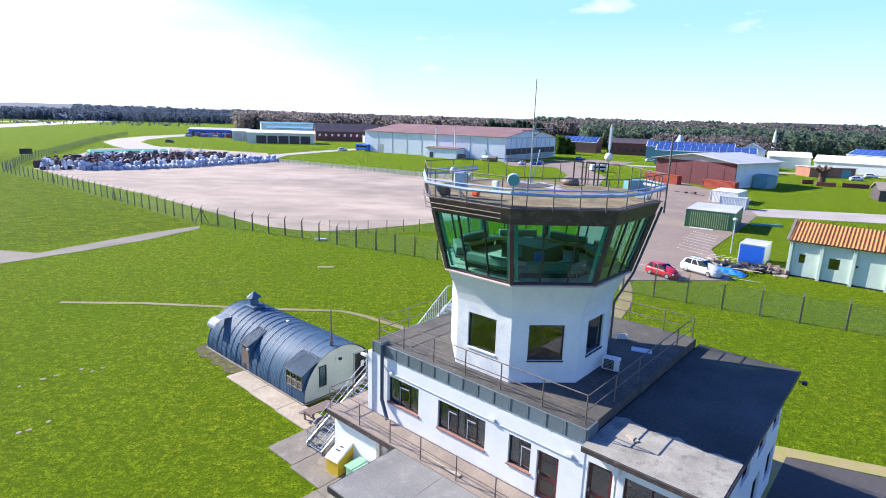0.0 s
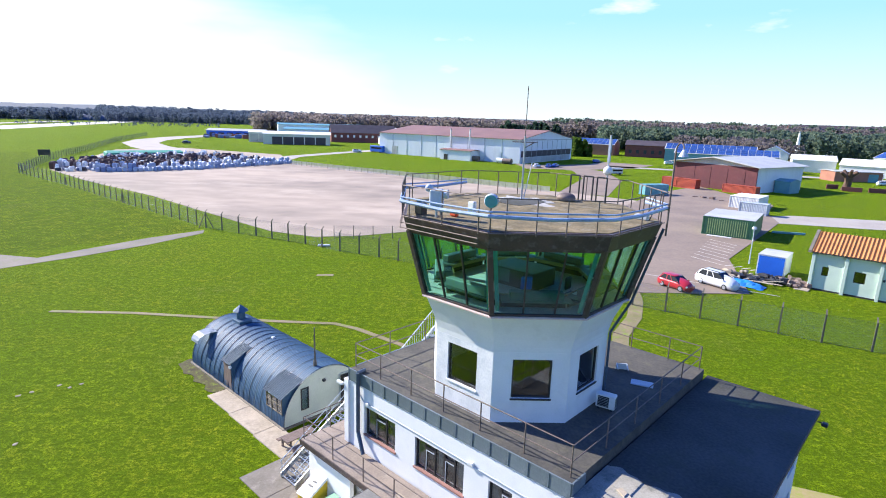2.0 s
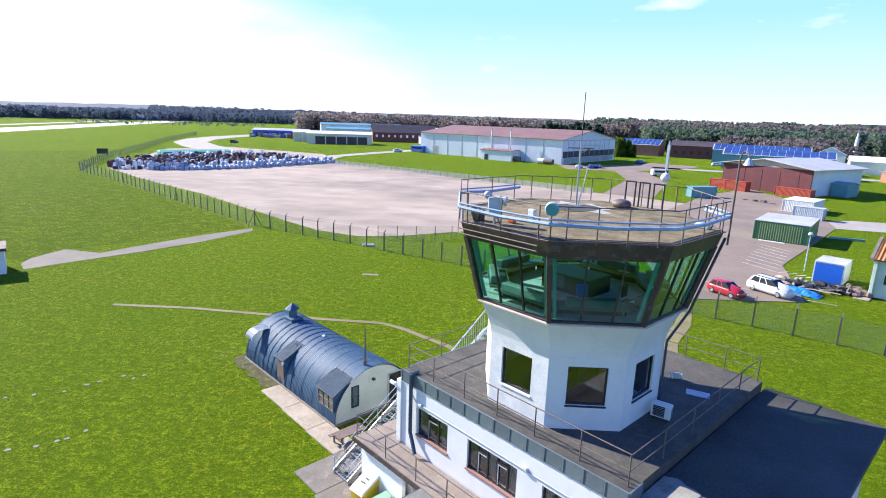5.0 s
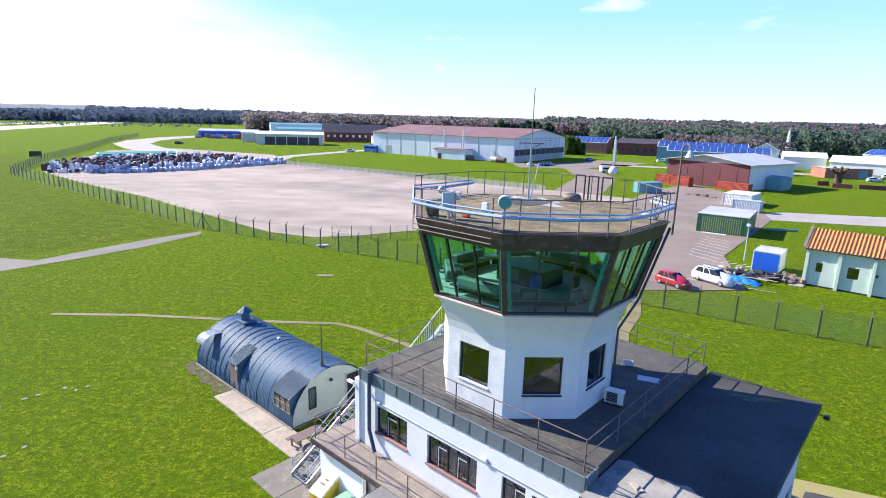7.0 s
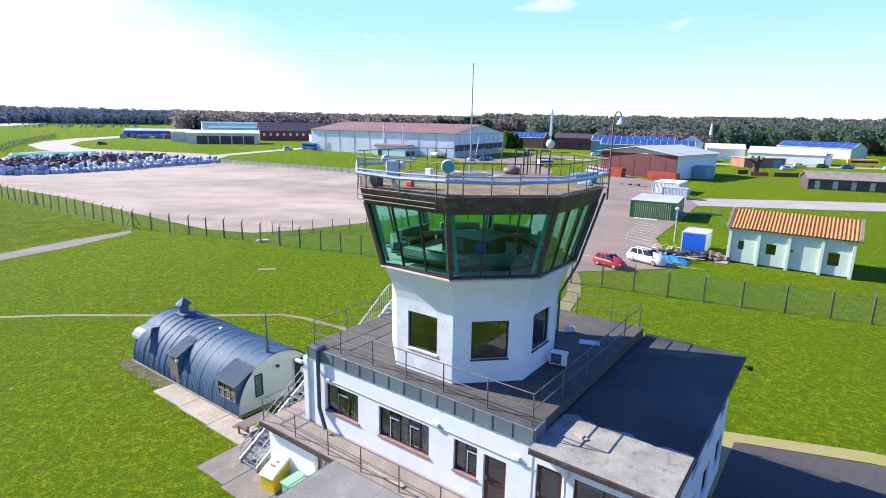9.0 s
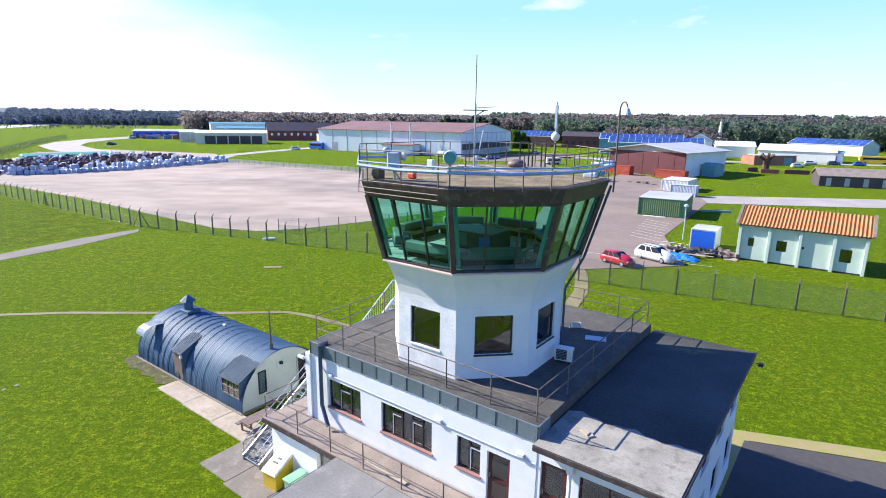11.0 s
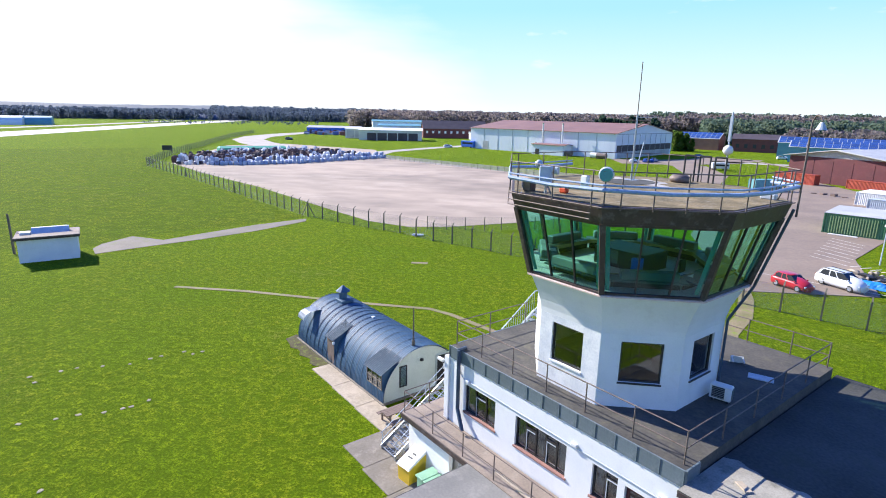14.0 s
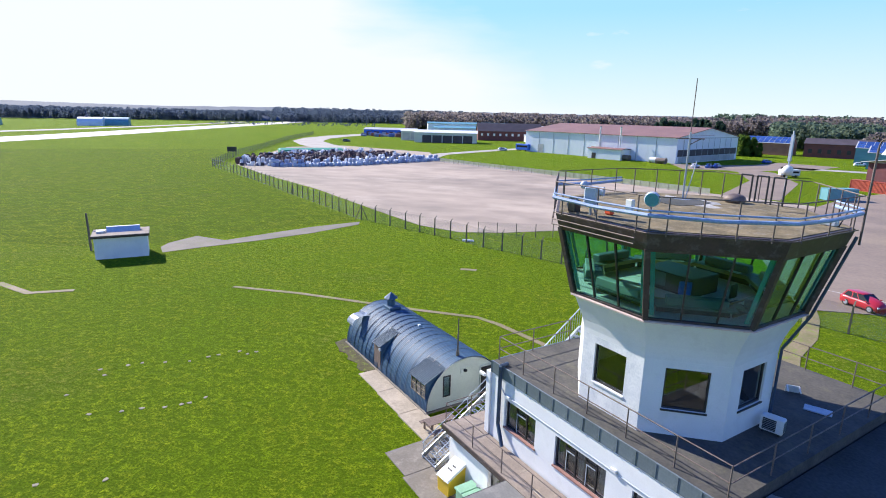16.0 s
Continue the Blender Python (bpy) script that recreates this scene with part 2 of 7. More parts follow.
LEAD = surface("blue_grey_lead_sheet", (0.15, 0.19, 0.21), (0.105, 0.135, 0.155), 1.2, 0.5, 0.1, bump=0.003, fine=10, stain=(0.25, 0.28, 0.29), amount=0.4, random_tone=0.12)
FELT = surface("roof_felt", (0.05, 0.047, 0.042), (0.10, 0.09, 0.075), 0.7, 0.9, bump=0.006, fine=12, stain=(0.15, 0.135, 0.085), amount=0.45)
# Wing roof felt, toned dark to carry the tower's shadow.
DARKFELT = surface("dark_weathered_felt", (0.085, 0.083, 0.075), (0.035, 0.036, 0.03), 0.3, 0.9, bump=0.006, fine=30, stain=(0.05, 0.055, 0.03), amount=0.6)
# Pale front felt: the sunlit strip is put into its colour.
SUNFELT = surface("sunlit_pale_felt", (0.36, 0.335, 0.28), (0.22, 0.205, 0.17), 0.9, 0.92, bump=0.008, fine=22, stain=(0.12, 0.115, 0.09), amount=0.8)
GREYFELT = surface("grey_flat_roof", (0.235, 0.225, 0.205), (0.165, 0.16, 0.148), 0.5, 0.9, bump=0.004, fine=20, stain=(0.33, 0.31, 0.28), amount=0.5)
MOSSY = surface("mossy_tower_roof", (0.25, 0.185, 0.09), (0.085, 0.068, 0.03), 1.5, 0.95, bump=0.02, fine=9, stain=(0.36, 0.33, 0.27), amount=0.45)
DECKTIMB = surface("worn_deck_felt", (0.30, 0.24, 0.19), (0.20, 0.16, 0.13), 0.8, 0.9, bump=0.004, fine=14, stain=(0.36, 0.31, 0.25), amount=0.4)
BROWN = surface("dark_brown_paint", (0.075, 0.048, 0.045), (0.045, 0.032, 0.032), 1.5, 0.5, bump=0.002, fine=10, stain=(0.30, 0.30, 0.30), amount=0.25)
DARKFRAME = surface("dark_window_frame", (0.025, 0.023, 0.025), (0.04, 0.035, 0.033), 3, 0.5, fine=8)
REDFRAME = surface("dark_red_paint", (0.085, 0.018, 0.018), (0.06, 0.014, 0.014), 2, 0.4, fine=9)
CABLE = surface("blue_grey_cable", (0.34, 0.44, 0.62), (0.22, 0.30, 0.46), 2, 0.5, 0.0, fine=8)
RUST = surface("rusty_rail_steel", (0.12, 0.085, 0.07), (0.20, 0.16, 0.14), 4, 0.65, 0.3, bump=0.001, fine=6)
GALV = surface("galvanised_steel", (0.42, 0.45, 0.48), (0.32, 0.35, 0.38), 3, 0.45, 0.6, fine=8)
PALESTEEL = surface("pale_painted_steel", (0.52, 0.57, 0.62), (0.38, 0.43, 0.49), 2, 0.5, 0.1, fine=8)
SILLRED = surface("brick_red_sill", (0.36, 0.18, 0.14), (0.27, 0.14, 0.11), 3, 0.7, fine=8)
PINKSILL = surface("pink_white_sill", (0.72, 0.58, 0.54), (0.55, 0.42, 0.38), 2, 0.6, fine=8)
VCRGLASS = glass("green_tinted_glass", (0.70, 0.93, 0.88))
PANE = glass("dim_window_glass", (0.66, 0.73, 0.78), gloss=0.13)
TEAL = surface("teal_glazing_bar", (0.10, 0.36, 0.36), (0.07, 0.27, 0.28), 2, 0.4, fine=8)
ROOMPAINT = surface("room_paint", (0.26, 0.26, 0.23), (0.2, 0.2, 0.18), 0.8, 0.7, fine=9)
# Near-black colour stands in for the shade inside the rooms.
ROOMSHADE = surface("room_shade_lining", (0.028, 0.028, 0.028), (0.02, 0.02, 0.02), 0.8, 0.8, fine=9)
DESK = surface("timber_desk", (0.34, 0.24, 0.08), (0.24, 0.17, 0.06), 2, 0.5, fine=9, stretch=(1, 6, 1))
CONSOLE = surface("console_grey", (0.10, 0.13, 0.13), (0.07, 0.085, 0.09), 2, 0.5, fine=7)
BLACKISH = surface("black_plastic", (0.02, 0.02, 0.022), (0.03, 0.03, 0.032), 4, 0.45, fine=7)
BLUEPL = surface("blue_plastic", (0.02, 0.10, 0.46), (0.03, 0.14, 0.52), 2, 0.4, fine=7)
NISSEN = surface("blue_corrugated_iron", (0.030, 0.082, 0.145), (0.045, 0.110, 0.18), 0.6, 0.62, 0.0, bump=0.002, fine=14, stain=(0.15, 0.22, 0.28), amount=0.24)
NISSENEDGE = surface("navy_trim", (0.03, 0.055, 0.095), (0.045, 0.075, 0.12), 2, 0.5, fine=8)
GABLE = surface("pale_green_render", (0.56, 0.60, 0.52), (0.48, 0.52, 0.45), 0.8, 0.7, bump=0.003, fine=18, stain=(0.36, 0.38, 0.32), amount=0.25)
WOOD = surface("weathered_timber", (0.21, 0.15, 0.12), (0.14, 0.10, 0.085), 1.5, 0.8, bump=0.003, fine=9, stretch=(6, 6, 1))
POLE = surface("tarred_pole", (0.085, 0.075, 0.06), (0.13, 0.12, 0.10), 2, 0.8, fine=9, stretch=(5, 5, 1))
YELLOW = surface("yellow_plastic", (0.76, 0.50, 0.03), (0.66, 0.43, 0.03), 1.5, 0.45, fine=9)
OFFWHITE = surface("off_white_plastic", (0.78, 0.78, 0.74), (0.68, 0.68, 0.64), 1.5, 0.5, fine=9)
MINT = surface("mint_green_plastic", (0.25, 0.46, 0.30), (0.2, 0.38, 0.25), 1.5, 0.5, fine=9)
FENCEPOST = surface("weathered_concrete_post", (0.17, 0.15, 0.11), (0.10, 0.09, 0.065), 2.5, 0.9, fine=7)
WIRE = surface("fence_wire", (0.12, 0.12, 0.11), (0.09, 0.09, 0.085), 2, 0.5, 0.5, fine=7)
NET = netting("chain_link", (0.30, 0.34, 0.33), 0.16)
REDORANGE = surface("orange_red_plastic", (0.75, 0.10, 0.03), (0.65, 0.08, 0.03), 2, 0.5, fine=7)


# ---- builders ----
def thing(name, label, category, m=None, group="", kind=""):
    ob = new(name)
    ob.empty_display_size = 0.3
    ob.matrix_world = m if m is not None else Matrix.Identity(4)
    return tagged(ob, label, category, group, kind)


def part(name, bm, material, parent=None, label="", smooth=False):
    me = bpy.data.meshes.new(name)
    bm.normal_update()
    bm.to_mesh(me)
    bm.free()
    me.materials.append(material)
    if smooth:
        me.shade_smooth()
    ob = new(name, me)
    if parent is not None:
        ob.parent = parent
    return tagged(ob, label)


def share(name, ob, m, parent):
    """Another object on the same mesh."""
    o = new(name, ob.data)
    o.parent = parent
    o.matrix_basis = m
    return o


def box(bm, x0, x1, y0, y1, z0, z1, bevel=0.0, m=None):
    r = bmesh.ops.create_cube(bm, size=1.0, matrix=Matrix.LocRotScale(((x0 + x1) / 2, (y0 + y1) / 2, (z0 + z1) / 2), None, (abs(x1 - x0), abs(y1 - y0), abs(z1 - z0))))
    vs = r["verts"]
    if bevel:
        es = list({e for v in vs for e in v.link_edges})
        r = bmesh.ops.bevel(bm, geom=es, offset=bevel, segments=1, affect="EDGES")
        vs = list({v for f_ in r["faces"] for v in f_.verts})
    if m is not None:
        bmesh.ops.transform(bm, matrix=m, verts=vs)
    return bm


def boxes(*args, bevel=0.0):
    bm = bmesh.new()
    for a in args:
        box(bm, *a, bevel=bevel)
    return bm


def tube(bm, p, q, r, seg=6, r2=None):
    p, q = Vector(p), Vector(q)
    d = q - p
    bmesh.ops.create_cone(bm, cap_ends=True, segments=seg, radius1=r, radius2=r if r2 is None else r2, depth=d.length,
                          matrix=Matrix.Translation((p + q) / 2) @ d.to_track_quat("Z", "Y").to_matrix().to_4x4())
    return bm


def tubes(segments, r, seg=6):
    bm = bmesh.new()
    for p, q in segments:
        tube(bm, p, q, r, seg)
    return bm


def prism(bm, pts, z0, z1):
    """Upright prism over a plan outline."""
    lo = [bm.verts.new((x, y, z0)) for x, y in pts]
    hi = [bm.verts.new((x, y, z1)) for x, y in pts]
    k = len(pts)
    bm.faces.new(hi); bm.faces.new(lo[::-1])
    for i in range(k):
        bm.faces.new((lo[i], lo[(i + 1) % k], hi[(i + 1) % k], hi[i]))
    bmesh.ops.recalc_face_normals(bm, faces=bm.faces[:])
    return bm


def loft(rings, caps=True):
    bm = bmesh.new()
    vs = [[bm.verts.new(p) for p in r] for r in rings]
    k = len(rings[0])
    for a, b in zip(vs, vs[1:]):
        for i in range(k):
            bm.faces.new((a[i], a[(i + 1) % k], b[(i + 1) % k], b[i]))
    if caps:
        bm.faces.new(vs[0][::-1]); bm.faces.new(vs[-1])
    bmesh.ops.recalc_face_normals(bm, faces=bm.faces[:])
    return bm


def wall_mesh(length, z0, z1, thick, holes):
    """Wall along x from 0 to length, from y 0 (outside) to thick, with rectangular openings (x0, x1, z0, z1) right through it."""
    xs = sorted({0, length, *[h[0] for h in holes], *[h[1] for h in holes]})
    zs = sorted({z0, z1, *[h[2] for h in holes], *[h[3] for h in holes]})
    solid = lambda i, j: 0 <= i < len(xs) - 1 and 0 <= j < len(zs) - 1 and not any(
        h[0] - 1e-6 <= xs[i] < h[1] - 1e-6 and h[2] - 1e-6 <= zs[j] < h[3] - 1e-6 for h in holes)
    bm = bmesh.new()
    quad = lambda *ps: bm.faces.new([bm.verts.new(p) for p in ps])
    for i in range(len(xs) - 1):
        for j in range(len(zs) - 1):
            if not solid(i, j):
                continue
            a, b, c, d = xs[i], xs[i + 1], zs[j], zs[j + 1]
            quad((a, 0, c), (b, 0, c), (b, 0, d), (a, 0, d))
            quad((b, thick, c), (a, thick, c), (a, thick, d), (b, thick, d))
            if not solid(i - 1, j): quad((a, thick, c), (a, 0, c), (a, 0, d), (a, thick, d))
            if not solid(i + 1, j): quad((b, 0, c), (b, thick, c), (b, thick, d), (b, 0, d))
            if not solid(i, j - 1): quad((a, thick, c), (b, thick, c), (b, 0, c), (a, 0, c))
            if not solid(i, j + 1): quad((a, 0, d), (b, 0, d), (b, thick, d), (a, thick, d))
    bmesh.ops.remove_doubles(bm, verts=bm.verts[:], dist=1e-5)
    return bm


def window(parent, m, w, h, frame_mat, lights=2, transoms=(), sill=None, glassmat=None, name="window"):
    """Window in the plane y=0 of m, its lower left corner at the origin: frame, panes, sill."""
    t = 0.055
    holes = []
    for i in range(lights):
        x0, x1 = w * i / lights + (t if i == 0 else 0.025), w * (i + 1) / lights - (t if i == lights - 1 else 0.025)
        cut = [z for j, z in transoms if j == i]
        holes += [(x0, x1, t, cut[0] - 0.03), (x0, x1, cut[0] + 0.03, h - t)] if cut else [(x0, x1, t, h - t)]
    fr = wall_mesh(w, 0, h, 0.08, holes)
    bmesh.ops.translate(fr, vec=(0, -0.03, 0), verts=fr.verts[:])
    win = part(name, fr, frame_mat, parent)
    win.matrix_basis = m
    for i in range(lights):
        part("pane", boxes((w * i / lights + 0.03, w * (i + 1) / lights - 0.03, 0.008, 0.016, t * 0.6, h - t * 0.6)), glassmat or PANE, win).visible_shadow = False
    if sill:
        part("window_sill", boxes((-0.06, w + 0.06, -0.17, -0.035, -0.075, 0.012), bevel=0.01), sill, win, "brick-red painted sill")
    return win


def pipe_run(pts, r, seg=6):
    """One bent pipe through the points."""
    pts = [Vector(p) for p in pts]
    rings = []
    for i, p in enumerate(pts):
        d = (pts[min(i + 1, len(pts) - 1)] - pts[max(i - 1, 0)]).normalized()
        s = d.cross(Vector((0, 0, 1))) if abs(d.z) < 0.95 else d.cross(Vector((1, 0, 0)))
        s.normalize()
        q = s.cross(d).normalized()
        rings.append([p + s * r * math.cos(2 * math.pi * k / seg) + q * r * math.sin(2 * math.pi * k / seg) for k in range(seg)])
    return loft(rings)


def rail(parent, pts, height, mat, posts=None, bars=(1.0, 0.5), r=0.022):
    """Railing along a plan line: each bar and each post a part."""
    for i, k in enumerate(bars):
        part("top_rail" if i == 0 else "lower_rail", pipe_run([(x, y, z + height * k) for x, y, z in pts], r), mat, parent)
    first = None
    for x, y, z in posts or pts:
        if first is None:
            first = part("post", tube(bmesh.new(), (0, 0, 0), (0, 0, height), r * 1.15), mat, parent)
            first.matrix_basis = pose(x, y, z)
        else:
            share("post", first, pose(x, y, z), parent)


def slab(name, pts, z, mat, label, category, thick=0.05):
    ob = part(name, prism(bmesh.new(), pts, z - thick, z), mat)
    return tagged(ob, label, category, kind="structure")


B = pose(-3.25, 24.0, 0, 0, 0, -40.5)      # the tower building's own axes: x along its front, y into it


# ---- ground ----
bm = bmesh.new()
bmesh.ops.create_grid(bm, x_segments=2, y_segments=2, size=4500)
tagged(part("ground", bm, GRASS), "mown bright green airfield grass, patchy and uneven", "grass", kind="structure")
slab("apron", [(-114, 150), (-90, 130), (-62, 110), (-35, 87), (-27, 80.5), (-20, 78), (-14, 80), (-5, 86), (10, 99), (30, 113), (45, 128), (30, 140), (-11, 163), (-28, 178), (-61, 199), (-80, 240), (-135, 262), (-150, 235)],
     0.04, CONCRETE, "wide pale stained concrete aircraft apron", "apron")
slab("car_park", [(18, 57.5), (31.5, 59), (36.5, 75), (52.4, 96.5), (60, 107), (64, 119), (72, 132), (70, 170), (52, 150), (30, 113), (20, 85)], 0.06, TARMAC, "worn brown tarmac car park with faded bay lines", "car park")
slab("access_road", [(60, 114), (68, 117), (100, 113), (150, 105), (150, 93), (88, 101.5), (56, 107)], 0.045, ROADCON, "pale concrete access road", "road")
slab("perimeter_path", [(-35.8, 77.3), (-39.1, 69), (-42.9, 62.4), (-47.1, 56.3), (-49.4, 52.6), (-51.6, 54.6), (-52.4, 56.8), (-52.1, 61.4), (-47, 60.7), (-44.9, 65.3), (-41.2, 72.9), (-36.6, 79.4)], 0.03, surface("grey_tarmac_path", (0.21, 0.175, 0.14), (0.15, 0.13, 0.10), 0.3, 0.9, fine=16, stain=(0.13, 0.18, 0.03), amount=0.5), "gritty tarmac path across the grass", "path")


def strip(name, line, width, z, mat, label, category):
    pts = [Vector(p) for p in line]
    left, right = [], []
    for i, p in enumerate(pts):
        d = (pts[min(i + 1, len(pts) - 1)] - pts[max(i - 1, 0)]).normalized()
        nrm = Vector((-d.y, d.x)) * width / 2
        left.append(p + nrm); right.append(p - nrm)
    bm = bmesh.new()
    vl = [bm.verts.new((*p, z)) for p in left]; vr = [bm.verts.new((*p, z)) for p in right]
    for i in range(len(pts) - 1):
        bm.faces.new((vr[i], vr[i + 1], vl[i + 1], vl[i]))
    r = bmesh.ops.extrude_face_region(bm, geom=bm.faces[:])
    bmesh.ops.translate(bm, vec=(0, 0, -z - 0.02), verts=[v for v in r["geom"] if isinstance(v, bmesh.types.BMVert)])
    bmesh.ops.recalc_face_normals(bm, faces=bm.faces[:])
    return tagged(part(name, bm, mat), label, category, kind="structure")


strip("footpath", [(-33.2, 44.6), (-26.2, 45.1), (-22, 45), (-14.2, 44.8), (-9, 44.9), (-7, 44), (-3, 41.2), (-0.5, 38.6)], 0.5, 0.03, PATHMAT, "narrow overgrown footpath through the grass", "path")

slab("rough_grass", [(-37.5, 80.6), (-52, 61), (-52.5, 55.6), (-62, 51), (-130, 40), (-235, 70), (-262, 130), (-165, 205), (-135, 177), (-114.3, 139.2), (-88.2, 120.6), (-62.2, 100)], 0.012, ROUGHGRASS, "coarse tufted unmown airfield grass", "grass", 0.04)

# ---- control tower building ----
tower = thing("control_tower", "white rendered two-storey airfield building with octagonal glazed tower", "control tower", B)
L0, L1 = 10.9, 14.9
front_holes = [(1.05, 2.97, 3.5, 4.78), (4.12, 6.65, 3.46, 4.74), (7.78, 8.78, 3.46, 4.70), (9.05, 9.95, 2.62, 4.6)]
wf = part("wall", wall_mesh(L0, 0, 5.64, 0.3, front_holes), WHITE, tower, "white painted rendered wall")
e_holes = [(0.15, 1.05, 2.9, 5.05), (1.45, 3.3, 3.4, 5.05)]
we = part("wall", wall_mesh(L1 - L0, 0, 5.5, 0.3, e_holes), WHITE, tower); we.matrix_basis = pose(L0, 0.02, 0)
side_holes = [(1.6, 2.9, 3.4, 5.0), (4.4, 5.7, 3.4, 5.0), (7.0, 8.3, 3.4, 5.0), (9.6, 10.9, 3.4, 5.0), (1.6, 2.9, 0.9, 2.3), (4.4, 5.7, 0.9, 2.3), (7.0, 8.3, 0.9, 2.3), (9.6, 10.9, 0.9, 2.3)]
ws = part("wall", wall_mesh(11.4, 0, 5.5, 0.3, side_holes), WHITE, tower); ws.matrix_basis = pose(L1, 0.3, 0, 0, 0, 90)
part("wall", boxes((0, 0.3, 0.302, 11.2, 0, 5.64), (0.302, L0, 10.9, 11.2, 0, 5.64)), WHITE, tower)
part("wall", boxes((L0 + 0.002, L1 - 0.302, 11.4, 11.7, 0, 5.5)), WHITE, tower)
part("floor", boxes((0.305, L1 - 0.305, 0.305, 10.85, 2.4, 2.55)), ROOMSHADE, tower, "room floor, near-black for indoor shade")
part("room_partition", boxes((0.4, L1 - 0.4, 3.2, 3.3, 2.552, 5.6), (L1 - 3.3, L1 - 3.2, 3.4, 11.3, 0.02, 5.4)), ROOMPAINT, tower, "dim inner wall")
# main roof with lead fascia panels
part("roof", boxes((0.02, L0 - 0.02, 0.03, 11.5, 5.65, 6.2)), FELT, tower, "weathered grey-brown felt flat roof")
pan = None
for k in range(14):
    m = pose(k * L0 / 14, -0.045, 5.66)
    if pan is None:
        b = boxes((0.004, L0 / 14 - 0.004, 0, 0.06, 0, 0.55), (-0.018, 0.018, -0.02, 0.06, 0, 0.55), bevel=0.004)
        pan = part("fascia_panel", b, LEAD, tower, "blue-grey lead fascia panel"); pan.matrix_basis = m
    else:
        share("fascia_panel", pan, m, tower)
for k in range(14):
    share("fascia_panel", pan, pose(-0.045, 11.3 - k * L0 / 14, 5.66, 0, 0, -90), tower)
share("fascia_panel", pan, pose(L0 + 0.045, 0.0, 5.66, 0, 0, 90), tower)
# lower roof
part("roof", boxes((L0 + 0.02, 15.28, -0.42, 12.0, 5.6, 5.78), bevel=0.02), DARKFELT, tower, "weathered felt roof over the side wing, toned dark as in shadow")
# Pale sheet laid where the wing roof is sunlit.
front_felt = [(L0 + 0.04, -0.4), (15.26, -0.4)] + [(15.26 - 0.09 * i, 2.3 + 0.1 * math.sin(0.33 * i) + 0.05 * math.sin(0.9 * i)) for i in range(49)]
part("felt_sheet", prism(bmesh.new(), front_felt, 5.781, 5.788), SUNFELT, tower, "pale roofing felt along the front, toned as sunlit")
part("roof_edge", boxes((L0 + 0.05, 15.3, -0.46, -0.425, 5.6, 5.76), (15.285, 15.32, -0.46, 12.0, 5.6, 5.76)), BROWN, tower, "dark roof edge")
for (x0, x1, z0, z1), n_, tr in zip(front_holes[:3], (3, 5, 2), (((1, 0.95),), ((1, 1.0), (3, 1.0)), ((1, 0.95),))):
    win = window(tower, pose(x0, 0.12, z0), x1 - x0, z1 - z0, DARKFRAME, n_, tr, SILLRED)
    for i in range(n_):
        w_, a_ = (x1 - x0) / n_, (x1 - x0) * i / n_
        if i % 2:
            part("opening_light", boxes((a_ + 0.04, a_ + w_ - 0.04, -0.045, -0.032, 0.9, 0.94), (a_ + 0.04, a_ + 0.07, -0.045, -0.032, 0.06, 0.898)), PALESTEEL, win, "pale steel opening light")
        else:
            part("curtain", boxes((a_ + 0.06, a_ + w_ * 0.62, 0.12, 0.15, 0.05, z1 - z0 - 0.1)), ROOMPAINT, win, "grey curtain behind the glass")
window(tower, pose(L0 + e_holes[1][0], 0.12, 3.4), 1.85, 1.65, REDFRAME, 2)
for x0, x1, z0, z1 in side_holes:
    window(tower, pose(L1 - 0.12, 0.3 + x0, z0, 0, 0, 90), x1 - x0, z1 - z0, REDFRAME if z0 > 2 else DARKFRAME, 2)


def glazed_door(m, w, h, mat):
    d = bmesh.new()
    box(d, 0, 0.11, 0, 0.06, 0, h); box(d, w - 0.11, w, 0, 0.06, 0, h); box(d, 0.11, w - 0.11, 0, 0.06, h - 0.12, h)
    box(d, 0.11, w - 0.11, 0, 0.06, 0, 0.2); box(d, 0.11, w - 0.11, 0, 0.06, 0.85, 0.97)
    ob = part("door", d, mat, tower, "dark red glazed door"); ob.matrix_basis = m
    part("pane", boxes((0.1, w - 0.1, 0.025, 0.033, 0.19, 0.86), (0.1, w - 0.1, 0.025, 0.033, 0.96, h - 0.11)), PANE, ob).visible_shadow = False
    part("door_handle", boxes((0.05, 0.08, -0.05, 0.0, 0.98, 1.12)), GALV, ob, "steel handle")


glazed_door(pose(9.07, 0.1, 2.62), 0.86, 1.97, REDFRAME)
glazed_door(pose(L0 + 0.17, 0.1, 2.9), 0.86, 2.14, REDFRAME)

# octagonal shaft and control room
CU, CV = 5.6, 4.25
B2 = B @ pose(CU, CV, 0)
cab = thing("tower_cab", "octagonal white tower with green-tinted glazed control room", "control tower", B2)


def octo(r, z):
    return [(r * math.cos(radians(-112.5 + 45 * k)), r * math.sin(radians(-112.5 + 45 * k)), z) for k in range(8)]


def facet(k, r):
    """Pose of facet k, x along it from its left corner seen from outside, y inward; and its length."""
    a = -112.5 + 45 * k
    return pose(r * math.cos(radians(a)), r * math.sin(radians(a)), 0, 0, 0, a + 112.5), 2 * r * math.sin(radians(22.5))


